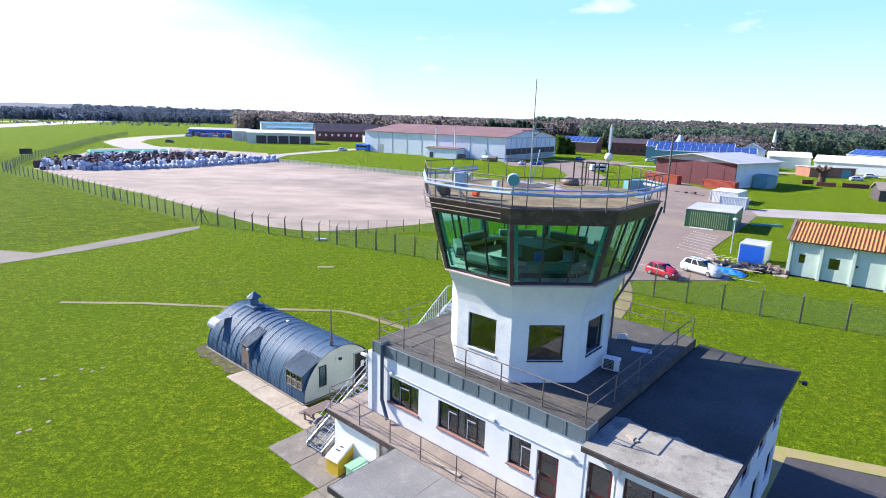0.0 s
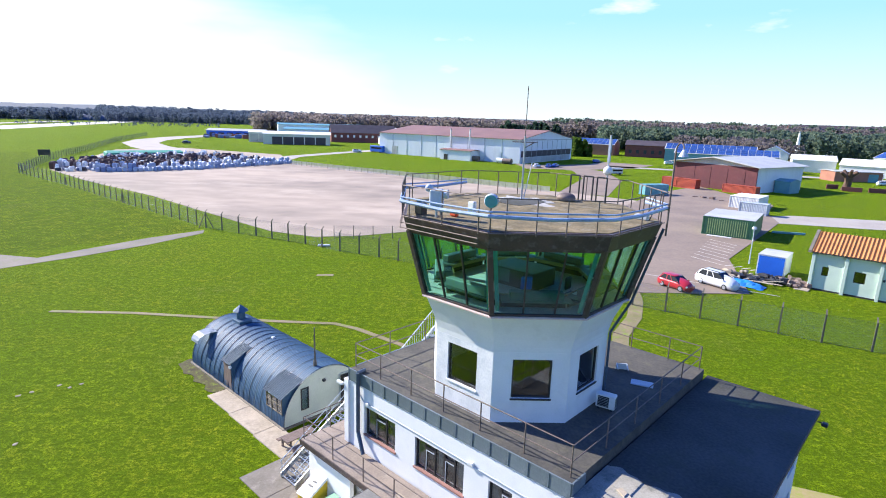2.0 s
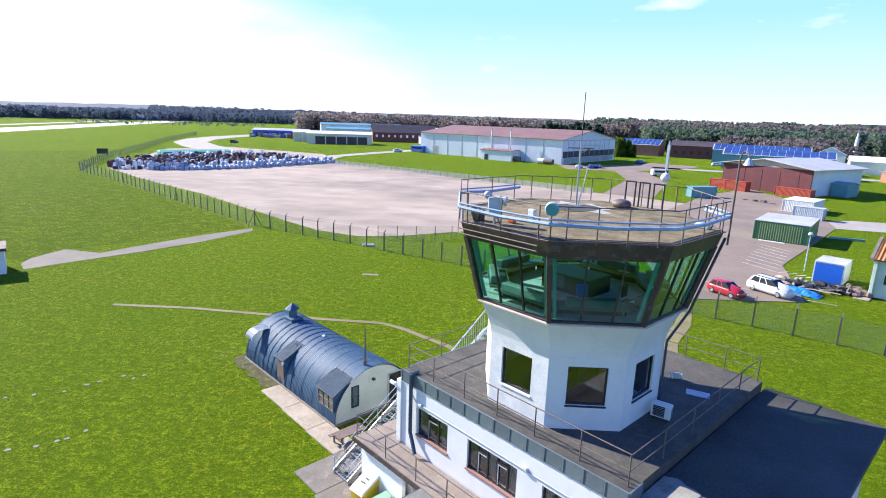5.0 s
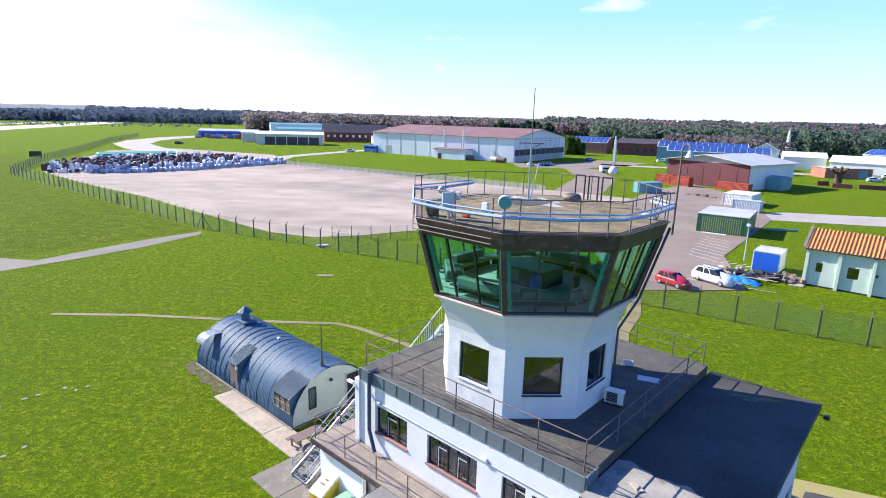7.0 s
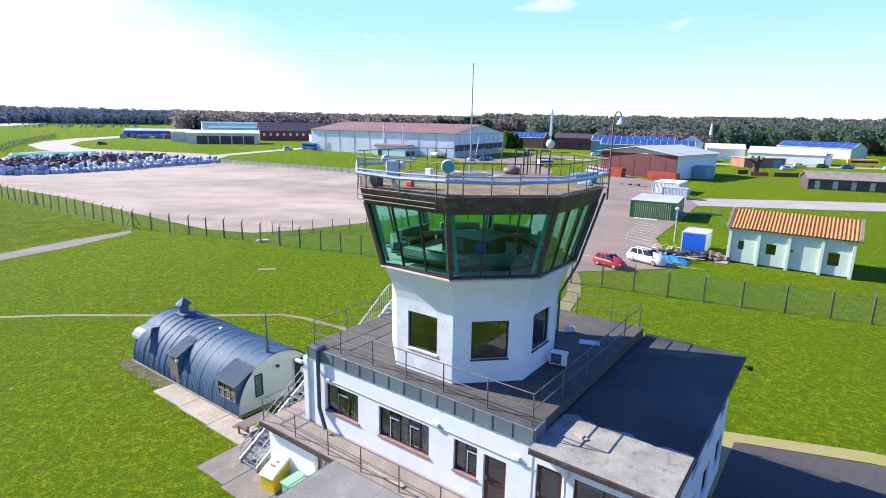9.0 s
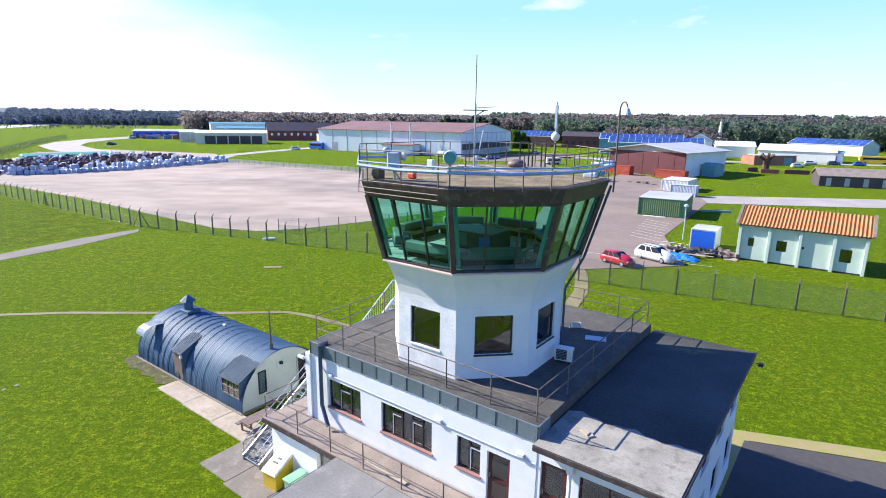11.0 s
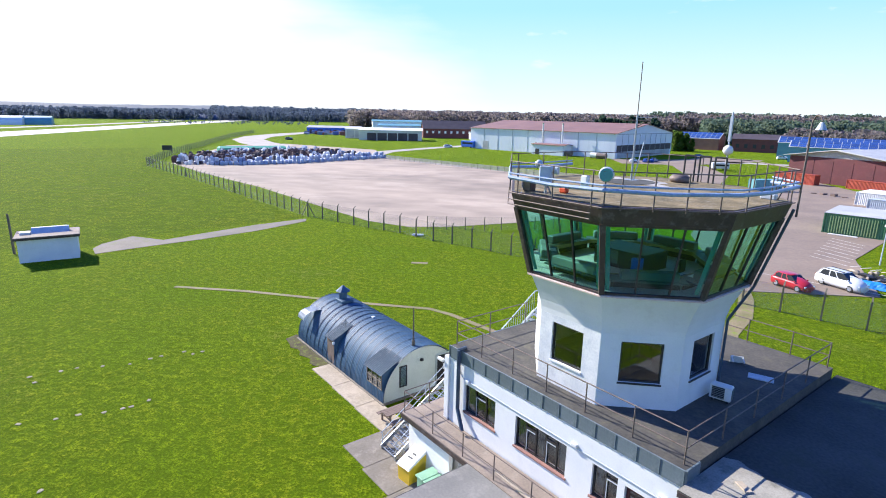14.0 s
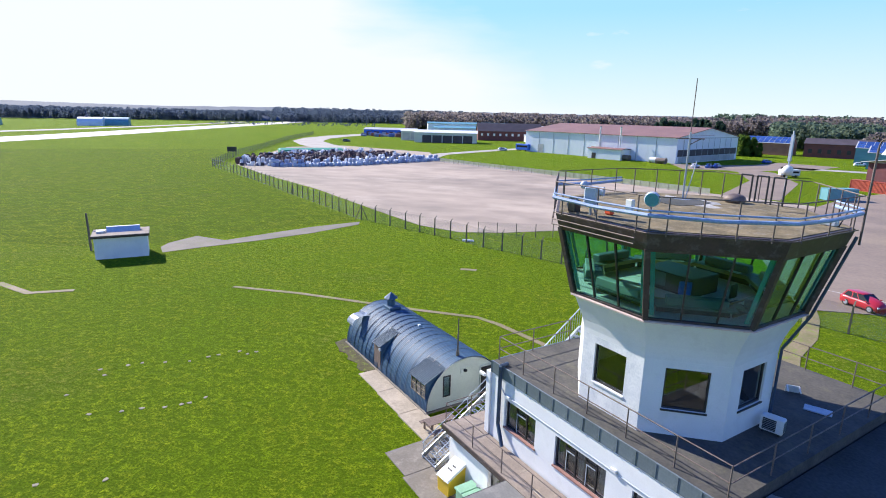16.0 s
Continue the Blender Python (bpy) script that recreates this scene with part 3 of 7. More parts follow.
for k in range(8):
    m, ln = facet(k, 3.58)
    w0 = (ln - 1.42) / 2 + (0.04 if k == 1 else -0.06 if k == 0 else 0)
    holes = [(w0, w0 + 1.42, 7.15, 8.64)] if k in (0, 1, 2, 6) else []
    w = part("shaft_wall", wall_mesh(ln, 6.15, 8.9, 0.25, holes), SCUFFED if k in (0, 7) else WHITE, cab, "white rendered tower wall"); w.matrix_basis = m
    if holes:
        window(cab, m @ pose(w0, 0.1, 7.15), 1.42, 1.49, DARKFRAME, 1)
        part("window_sill", boxes((w0 - 0.03, w0 + 1.45, -0.04, 0.03, 7.09, 7.148)), DARKFRAME if k else WHITE, cab).matrix_basis = m
part("flared_wall", loft([octo(3.58, 8.902), octo(3.6, 9.1), octo(3.67, 9.4), octo(3.8, 9.75), octo(3.96, 10.1), octo(4.08, 10.36)], caps=False), WHITE, cab, "flared white render below the glazing")
part("sill_ledge", loft([octo(4.04, 10.35), octo(4.23, 10.36), octo(4.23, 10.41), octo(3.98, 10.45)]), PINKSILL, cab, "pinkish white ledge under the windows")
part("floor", loft([octo(3.3, 6.3), octo(3.3, 6.35)]), ROOMSHADE, cab)
part("floor", loft([octo(3.75, 10.0), octo(3.75, 10.05)]), ROOMSHADE, cab, "control room floor, near-black for indoor shade")
part("core_wall", boxes((-0.9, 0.9, -0.6, 0.9, 6.4, 9.9)), ROOMSHADE, cab, "dim inner wall")
ZS, ZG, RS, RG = 10.45, 12.9, 4.12, 4.8
for k in range(8):
    a0, b0 = octo(RS, ZS)[k], octo(RG, ZG)[k]
    c0, d0 = octo(RS, ZS)[(k + 1) % 8], octo(RG, ZG)[(k + 1) % 8]
    a0, b0, c0, d0 = map(Vector, (a0, b0, c0, d0))
    along = (c0 - a0).normalized()
    outw = Vector((math.cos(radians(-90 + 45 * k)), math.sin(radians(-90 + 45 * k)), 0))
    up_ = (b0 + d0 - a0 - c0).normalized()
    nrm = along.cross(up_).normalized()
    fr = part("glazing_frame", bmesh.new(), BROWN, cab)
    b = bmesh.new()

    def bar(p, q, w, dpt, b=b, nrm=nrm):
        ax = (q - p).normalized(); sd = ax.cross(nrm).normalized()
        vs = []
        for e in (p, q):
            for s, t in ((-1, -1), (1, -1), (1, 1), (-1, 1)):
                vs.append(b.verts.new(e + sd * s * w / 2 + nrm * t * dpt / 2))
        for i in range(4):
            b.faces.new((vs[i], vs[(i + 1) % 4], vs[4 + (i + 1) % 4], vs[4 + i]))
        b.faces.new(vs[3::-1]); b.faces.new(vs[4:])

    bar(a0, b0, 0.17, 0.16)
    bar(a0 + along * 0.09 + up_ * 0.03, c0 - along * 0.09 + up_ * 0.03, 0.07, 0.09)
    bar(b0 + along * 0.09 - up_ * 0.04, d0 - along * 0.09 - up_ * 0.04, 0.08, 0.09)
    bmesh.ops.recalc_face_normals(b, faces=b.faces[:]); b.to_mesh(fr.data); b.free()
    for i in (1, 2):
        b = bmesh.new()
        bar(a0.lerp(c0, i / 3) + up_ * 0.11, b0.lerp(d0, i / 3) - up_ * 0.09, 0.05, 0.08, b=b)
        bmesh.ops.recalc_face_normals(b, faces=b.faces[:])
        part("mullion", b, DARKFRAME, fr)
    for i in (0, 1):
        b = bmesh.new()
        p, q = (a0 + along * 0.19, b0 + along * 0.19) if i == 0 else (c0 - along * 0.19, d0 - along * 0.19)
        bar(p + up_ * 0.11 - nrm * 0.1, q - up_ * 0.09 - nrm * 0.1, 0.13, 0.03, b=b)
        bmesh.ops.recalc_face_normals(b, faces=b.faces[:])
        part("teal_lining", b, TEAL, fr, "teal painted inner lining")
    for i in range(3):
        b = bmesh.new()
        lo, hi = a0.lerp(c0, i / 3), b0.lerp(d0, i / 3)
        lo2, hi2 = a0.lerp(c0, (i + 1) / 3), b0.lerp(d0, (i + 1) / 3)
        qs = [lo + up_ * 0.06, lo2 + up_ * 0.06, hi2 - up_ * 0.05, hi - up_ * 0.05]
        fv = [b.verts.new(v + nrm * 0.004) for v in qs]; bv = [b.verts.new(v - nrm * 0.004) for v in qs]
        b.faces.new(fv); b.faces.new(bv[::-1])
        part("pane", b, VCRGLASS, fr, "green-tinted glass pane")
part("fascia", loft([octo(4.77, 12.92), octo(4.88, 12.9), octo(5.02, 13.36), octo(5.02, 13.45), octo(4.88, 13.46)]), BROWN, cab, "peeling dark brown fascia board")
part("ceiling_lining", loft([octo(4.62, 12.8), octo(4.62, 12.9)]), ROOMPAINT, cab, "pale ceiling lining")
part("roof", loft([octo(4.96, 13.4), octo(4.9, 13.48), octo(2.0, 13.5), octo(0.3, 13.52)]), MOSSY, cab, "mossy grey-brown flat tower roof")

# ---- deck, porch roof, stairs ----
deck = thing("walkway_deck", "brown felted first-floor walkway with rusty railing", "walkway", B)
part("deck_slab", boxes((-1.72, 3.0, -1.42, -0.06, 2.42, 2.6), (-1.72, -0.03, -0.058, 1.6, 2.42, 2.6), (3.002, 10.9, -1.42, -0.06, 2.42, 2.596)), DECKTIMB, deck, "worn brown walkway surface")
part("edge_trim", boxes((-1.76, 3.0, -1.47, -1.43, 2.36, 2.58), (-1.77, -1.73, -1.47, 1.6, 2.36, 2.58)), BROWN, deck)
uw = part("wall", wall_mesh(4.4, 0, 2.4, 0.2, [(3.0, 3.95, 0.02, 2.15)]), WHITE, deck, "white rendered wall under the walkway"); uw.matrix_basis = pose(-1.45, -1.2, 0)
for wall_box in ((-1.45, -1.25, -0.998, 1.5, 0, 2.41), (-1.248, -0.02, 1.3, 1.5, 0, 2.41), (1.2, 1.5, -0.6, -0.4, 0, 2.4)):
    part("wall", boxes(wall_box), WHITE, deck)
posts = [(-1.63, -1.32), (0.54, -1.32), (2.57, -1.32), (4.4, -1.32), (6.32, -1.32), (8.2, -1.32), (10.1, -1.32)]
rail(deck, [(x, y, 2.6) for x, y in posts], 1.08, RUST)
rail(deck, [(-1.63, -1.32, 2.6), (-1.63, 0.1, 2.6), (-1.63, 1.45, 2.6)], 1.08, RUST, posts=[(-1.63, 0.1, 2.6), (-1.63, 1.45, 2.6)])
plank = tagged(part("plank", boxes((-1.1, 1.1, -0.09, 0.09, 0, 0.05), bevel=0.008), PAVING), "long pale timber plank lying on the walkway", "plank"); plank.matrix_world = B @ pose(5.2, -0.95, 2.604, 0, 0, -4)

porch = thing("porch_block", "single-storey front block with grey felted flat roof", "building", B)
part("wall", boxes((3.15, 3.35, -4.75, -1.45, 0, 2.4), (3.352, 16.0, -4.75, -4.55, 0, 2.4), (15.8, 16.0, -4.548, -1.45, 0, 2.4)), WHITE, porch)
part("roof", boxes((3.02, 16.2, -4.92, -1.43, 2.4, 2.6), bevel=0.03), GREYFELT, porch, "grey felt roof with patches and seams")
part("roof_edge", boxes((2.98, 3.018, -4.95, -1.45, 2.34, 2.57), (2.98, 16.2, -4.97, -4.93, 2.34, 2.57)), DARKFRAME, porch)
for k in range(4):
    part("felt_seam", boxes((3.05 + 2.6 * (k + 1), 3.2 + 2.6 * (k + 1), -4.9, -1.46, 2.597, 2.606)), GREYFELT, porch)

stair = thing("outside_stair", "galvanised steel outside stair with open treads", "staircase", B)
S0, S1, N = Vector((0, -1.7, 0)), Vector((0, 2.25, 2.6)), 13
for u in (-3.12, -1.9):
    b = bmesh.new()
    d = S1 - S0
    ring = lambda c: [(u - 0.03, c.y, c.z - 0.14), (u + 0.03, c.y, c.z - 0.14), (u + 0.03, c.y, c.z + 0.14), (u - 0.03, c.y, c.z + 0.14)]
    part("stringer", loft([ring(S0 + Vector((0, 0, 0.14))), ring(S1)]), GALV, stair)
    hr = [((u, S0.y, 0.9), (u, S1.y, 3.5)), ((u, S0.y, 0.5), (u, S1.y, 3.1)), ((u, S1.y, 3.5), (u, S1.y + 1.1, 3.5)), ((u, S1.y, 3.1), (u, S1.y + 1.1, 3.1))]
    hr += [((u, S0.y + d.y * f_, d.z * f_), (u, S0.y + d.y * f_, d.z * f_ + 0.92)) for f_ in (0.02, 0.34, 0.67, 1.0)]
    part("handrail", tubes(hr, 0.022), PALESTEEL, stair, "pale steel handrail")
tr0 = None
for k in range(N):
    c = S0.lerp(S1, (k + 1) / N)
    if tr0 is None:
        b = boxes((-3.08, -1.94, 0, 0.04, -0.04, 0), (-3.08, -1.94, 0.21, 0.25, -0.04, 0), *[(-3.06 + 0.16 * i, -3.03 + 0.16 * i, 0.04, 0.21, -0.03, 0) for i in range(8)])
        tr0 = part("tread", b, GALV, stair); tr0.matrix_basis = pose(0, c.y - 0.28, c.z)
    else:
        share("tread", tr0, pose(0, c.y - 0.28, c.z), stair)
part("landing", boxes((-3.1, -1.78, 2.26, 3.4, 2.52, 2.598)), GALV, stair)
part("leg", tubes([((-3.05, 3.3, 0), (-3.05, 3.3, 2.52)), ((-1.85, 3.3, 0), (-1.85, 3.3, 2.52))], 0.04), GALV, stair)
gate = thing("iron_gate", "dark barred steel gate over the hut door with a white notice", "gate", B @ pose(-6.5, 4.3, 0.1, 0, 0, 90))
part("gate_frame", pipe_run([(0, 0, 0.0), (0, 0, 1.95), (1.0, 0, 1.95), (1.0, 0, 0.0)], 0.03), DARKFRAME, gate)
for k in range(9):
    part("bar", tubes([((0.1 * (k + 1), 0, 0.02), (0.1 * (k + 1), 0, 1.95))], 0.014, 5), DARKFRAME, gate)
part("notice", boxes((0.38, 0.62, -0.04, -0.02, 1.05, 1.45)), OFFWHITE, gate, "white notice plate")

# ---- roof railings, small things on the main roof ----
edge = [(0.12, 0.25), (1.76, 0.25), (3.58, 0.25), (5.32, 0.25), (7.09, 0.25), (8.96, 0.25), (10.7, 0.25)]
rails = thing("roof_railing", "thin rusty two-bar railing round the flat roof", "railing", B)
rail(rails, [(x, y, 6.2) for x, y in edge], 1.1, RUST)
rail(rails, [(10.72, 0.25, 6.2), (10.72, 11.3, 6.2)], 1.1, RUST, posts=[(10.72, y, 6.2) for y in (2.5, 4.7, 6.9, 9.1, 11.3)])
rail(rails, [(10.72, 11.32, 6.2), (5.5, 11.32, 6.2)], 1.1, RUST, posts=[(x, 11.32, 6.2) for x in (9.3, 7.5, 5.6)])
rail(rails, [(0.12, 0.25, 6.2), (0.12, 4.6, 6.2)], 1.1, RUST, posts=[(0.12, y, 6.2) for y in (2.2, 4.5)])
rstair = thing("roof_stair", "pale steel stair with slatted sides beside the roof", "staircase", B)
RY0, RZ0, RY1, RZ1 = 1.3, 2.7, 6.3, 6.2
for x in (-1.0, -0.16):
    part("handrail", pipe_run([(x, RY0, RZ0 + 1.05), (x, RY1, RZ1 + 1.05), (x, RY1 + 1.0, RZ1 + 1.05)], 0.028), PALESTEEL, rstair)
    part("stringer", loft([[(x - 0.025, y, z - 0.2), (x + 0.025, y, z - 0.2), (x + 0.025, y, z + 0.05), (x - 0.025, y, z + 0.05)] for y, z in ((RY0, RZ0 + 0.11), (RY1, RZ1))]), PALESTEEL, rstair)
    for k in range(32):
        f_ = k / 31
        y, z = RY0 + (RY1 - RY0) * f_, RZ0 + (RZ1 - RZ0) * f_
        part("baluster", tubes([((x, y, z), (x, y, z + 1.05))], 0.013, 4), PALESTEEL, rstair)
for k in range(17):
    f_ = (k + 0.5) / 17
    y, z = RY0 + (RY1 - RY0) * f_, RZ0 + (RZ1 - RZ0) * f_
    part("tread", boxes((-0.97, -0.19, y - 0.13, y + 0.13, z - 0.04, z)), GALV, rstair)
part("landing", boxes((-1.02, -0.06, 6.32, 7.4, 6.12, 6.19)), GALV, rstair)
for x in (-0.98, -0.2):
    part("leg", tubes([((x, 7.3, 0), (x, 7.3, 6.12))], 0.05), GALV, rstair)

ac = thing("air_conditioner", "white air conditioner box standing on the roof", "air conditioner", B @ pose(9.12, 4.7, 6.2, 0, 0, 12))
part("casing", boxes((0, 0.72, 0, 0.36, 0.08, 0.62), bevel=0.03), OFFWHITE, ac)
part("foot", boxes((0.08, 0.16, 0.02, 0.38, 0, 0.08), (0.58, 0.66, 0.02, 0.34, 0, 0.08)), BLACKISH, ac)
part("fan_grille", boxes((0.08, 0.5, -0.014, -0.002, 0.15, 0.56)), BLACKISH, ac, "dark square fan grille")
for k in range(6):
    part("grille_bar", boxes((0.09, 0.49, -0.024, -0.015, 0.18 + 0.065 * k, 0.195 + 0.065 * k)), GALV, ac)
part("side_grille", boxes((0.722, 0.734, 0.06, 0.3, 0.16, 0.54)), CONSOLE, ac)
chair = thing("plastic_chair", "white plastic garden chair lying tipped on the roof", "chair", B @ pose(8.3, 8.2, 6.42, -78, 0, 35))
part("seat", boxes((0, 0.5, 0.0, 0.5, 0.38, 0.42), bevel=0.012), OFFWHITE, chair)
part("backrest", boxes((0, 0.5, 0.48, 0.52, 0.43, 0.85), bevel=0.012), OFFWHITE, chair)
for x in (0.02, 0.44):
    for y in (0.02, 0.44):
        part("leg", boxes((x, x + 0.045, y, y + 0.045, 0, 0.38)), OFFWHITE, chair)
tagged(part("folded_sheet", boxes((0, 0.9, 0, 0.5, 0, 0.05), bevel=0.02), PALESTEEL), "crumpled pale sheet lying on the roof", "sheet").matrix_world = B @ pose(9.2, 7.6, 6.204, 0, 0, 20)
tagged(part("timber_offcut", boxes((0, 0.5, 0, 0.22, 0, 0.05), bevel=0.01), PAVING), "pale timber offcut lying on the lower roof", "timber").matrix_world = B @ pose(11.75, 1.25, 5.79, 0, 0, -30)
flood = thing("floodlight", "small black floodlight on the roof corner", "floodlight", B @ pose(15.3, 11.6, 5.45))
part("arm", tubes([((0, 0, 0), (0.2, 0, 0))], 0.025), BLACKISH, flood)
part("lamp_head", boxes((0.16, 0.38, -0.12, 0.12, -0.1, 0.05), bevel=0.03), BLACKISH, flood)

# wall fittings on the front
for u in (1.25, 7.0, 10.35):
    wl_ = thing("wall_light", "white bulkhead light on the front wall", "wall light", B @ pose(u, 0, 4.98), "wall lights")
    part("body", boxes((-0.13, 0.13, -0.11, -0.005, -0.06, 0.08), bevel=0.02), OFFWHITE, wl_)
conduit = tagged(part("conduit", tubes([((1.0, -0.03, 4.98), (L0, -0.03, 4.86)), ((1.0, -0.03, 4.98), (0.5, -0.03, 5.4))], 0.018), PALESTEEL), "thin white conduit along the wall", "conduit"); conduit.matrix_world = B
pipe = thing("downpipe", "fat black downpipe at the building corner", "downpipe", B)
part("pipe", tubes([((0.75, -0.14, 6.26), (0.75, -0.14, 3.5)), ((0.75, -0.14, 3.5), (1.35, -0.35, 2.78)), ((0.75, -0.14, 6.26), (0.75, 0.25, 6.28))], 0.085, 10), NISSENEDGE, pipe)
pier = tagged(part("corner_pier", boxes((-0.32, 0.0 - 0.004, -0.08, 1.2, 2.6, 5.64), bevel=0.02), WHITE), "white rendered pier at the building corner", "pier"); pier.matrix_world = B
cctv = thing("security_camera", "small pale security camera on a bracket", "security camera", B @ pose(-0.4, -0.05, 5.35))
part("body", boxes((-0.35, 0.05, -0.12, 0.02, -0.07, 0.07), bevel=0.02), OFFWHITE, cctv)
part("bracket", tubes([((0, 0, 0), (0.12, 0.05, 0))], 0.03), GALV, cctv)
dp = thing("downpipe", "white downpipe between the wings", "downpipe", B)
part("hopper", boxes((11.98, 12.22, -0.2, 0.01, 5.1, 5.42), bevel=0.03), OFFWHITE, dp)
part("pipe", tubes([((12.1, -0.1, 5.15), (12.1, -0.1, 2.62))], 0.05, 8), OFFWHITE, dp)

# ---- tower roof things ----
R0 = 5.1
trail = thing("tower_railing", "rusty railing round the tower roof with a pale band", "railing", B2)
cs = octo(R0, 13.35)
pr = []
for k in range(8):
    a, c = Vector(cs[k]), Vector(cs[(k + 1) % 8])
    pr += [tuple(a.lerp(c, f_)) for f_ in ((0.1, 0.5, 0.9) if k % 2 == 0 else (0.14, 0.38, 0.62, 0.86))]
rail(trail, [*cs, cs[0]], 1.15, RUST, posts=pr, bars=(1.0, 0.06), r=0.02)
for i, (dz, rr) in enumerate(((0.6, 0.065), (0.74, 0.03))):
    run = []
    for k in (6, 7, 0, 1, 2, 3):
        p, q = Vector(octo(R0 + 0.03, 13.35 + dz)[k]), Vector(octo(R0 + 0.03, 13.35 + dz)[(k + 1) % 8])
        run += [p, p.lerp(q, 0.5) - Vector((0, 0, 0.06 if i == 0 else 0.02))]
    part("cable_band", pipe_run(run, rr, 8), CABLE, trail, "pale blue-white bundled cable round the rail")
for z in (13.02, 13.2):
    part("cable_tray", pipe_run([octo(5.15, z)[7], octo(5.15, z)[0], Vector(octo(5.15, z)[0]).lerp(Vector(octo(5.15, z)[1]), 0.9)], 0.022), RUST, trail)

# worn pale patch of old roofing round the mast
PATCH = surface("pale_bare_roofing", (0.46, 0.44, 0.41), (0.33, 0.31, 0.27), 1.2, 0.9, bump=0.006, fine=10, stain=(0.24, 0.19, 0.12), amount=0.6)
ring = [(1 + 0.22 * math.sin(2.3 * i) + 0.13 * math.sin(5.1 * i + 1), math.pi * i / 9) for i in range(18)]
bald = part("bare_patch", loft([[(q * 1.5 * math.cos(a), q * 0.95 * math.sin(a), z) for q, a in ring] for z in (0.0, 0.016)]), PATCH)
tagged(bald, "pale bare patch of roofing round the mast foot", "roof patch"); bald.matrix_world = B2 @ pose(-1.1, 1.75, 13.495, 0, 0, -25)
mast = thing("antenna_mast", "thin steel antenna mast with crossarm on the tower roof", "antenna", B2 @ pose(-1.62, 2.05, 13.5))
part("pole", tubes([((0, 0, 0), (0, 0, 2.7))], 0.04, 8), GALV, mast)
part("whip", tubes([((0, 0, 2.7), (0, 0, 4.75))], 0.018, 6), RUST, mast)
part("crossarm", tubes([((-0.4, -0.35, 2.45), (0.4, 0.35, 2.45)), ((0.0, 0, 2.2), (0.3, 0.26, 2.45))], 0.022), RUST, mast)
part("yagi", tubes([((0.0, 0.0, 2.55), (0.65, 0.56, 2.6)), ((0.3, 0.5, 2.58), (0.5, 0.2, 2.58)), ((0.45, 0.65, 2.6), (0.65, 0.35, 2.6)), ((0.55, 0.75, 2.6), (0.75, 0.45, 2.6))], 0.014, 5), GALV, mast)
part("stay", tubes([((0.1, 0.0, 0.0), (0.3, 0.2, 1.6))], 0.02), PALESTEEL, mast)
part("base_plate", boxes((-0.25, 0.25, -0.25, 0.25, 0, 0.03)), GALV, mast)
pad_ = tagged(part("roof_patch", prism(bmesh.new(), [(0.9 * math.cos(a * 0.6) * (1 + 0.25 * math.sin(3 * a)), 1.3 * math.sin(a * 0.6) * (1 + 0.2 * math.cos(5 * a))) for a in range(10)], 0, 0.012), DARKFELT), "pale repair patch on the tower roof", "patch"); pad_.matrix_world = B2 @ pose(-1.2, 1.4, 13.515)
lant = thing("signal_lamp", "pale blue-grey signalling lamp housing on the railing", "lamp", B2 @ pose(-0.75, -4.2, 13.45, 0, 0, 25))
part("casing", boxes((-0.22, 0.22, -0.18, 0.18, 0.35, 1.0), bevel=0.05), PALESTEEL, lant)
part("stand", tubes([((0, 0, 0), (0, 0, 0.36))], 0.05), GALV, lant)
b = bmesh.new(); bmesh.ops.create_uvsphere(b, u_segments=12, v_segments=8, radius=0.14, matrix=pose(-0.28, 0, 1.02)); part("lens_left", b, PALESTEEL, lant, smooth=True)
b = bmesh.new(); bmesh.ops.create_cone(b, cap_ends=True, segments=14, radius1=0.13, radius2=0.16, depth=0.2, matrix=pose(0.3, 0, 0.85, 0, 90)); part("hood", b, PALESTEEL, lant, smooth=False)
dish = thing("round_floodlight", "round pale floodlight fixed on the tower rail", "floodlight", B2 @ pose(1.95, -4.62, 14.4, 0, 0, 33))
b = bmesh.new(); bmesh.ops.create_cone(b, cap_ends=True, segments=20, radius1=0.23, radius2=0.2, depth=0.14, matrix=pose(0, 0, 0, 90)); part("housing", b, PALESTEEL, dish)
b = bmesh.new(); bmesh.ops.create_cone(b, cap_ends=True, segments=20, radius1=0.19, radius2=0.19, depth=0.02, matrix=pose(0, -0.08, 0, 90)); part("lens", b, TEAL, dish, "pale teal glass lens")
part("bracket", tubes([((0, 0.05, -1.0), (0, 0.05, 0.0))], 0.025), RUST, dish)
jb = tagged(part("junction_box", boxes((-0.12, 0.12, -0.08, 0.08, 0, 0.4), bevel=0.02), OFFWHITE), "white junction box on the tower rail", "junction box"); jb.matrix_world = B2 @ pose(1.2, -4.62, 13.9)
rb = thing("red_lamp", "orange-red lamp standing on the tower roof edge", "lamp", B2 @ pose(-0.45, -3.6, 13.49))
part("body", boxes((-0.16, 0.16, -0.1, 0.1, 0, 0.22), bevel=0.05), REDORANGE, rb)
bk = tagged(part("dark_box", boxes((-0.18, 0.18, -0.15, 0.15, 0, 0.4), bevel=0.03), BLACKISH), "small black box at the tower roof edge", "box"); bk.matrix_world = B2 @ pose(-1.5, -4.2, 13.48)
b = bmesh.new(); bmesh.ops.create_uvsphere(b, u_segments=16, v_segments=8, radius=0.42, matrix=pose(0, 0, 0.12) @ Matrix.Diagonal((1, 1, 0.55, 1)))
vent = tagged(part("roof_vent", b, RUST, smooth=True), "low rusty mushroom vent on the tower roof", "vent"); vent.matrix_world = B2 @ pose(-0.25, 3.45, 13.5)
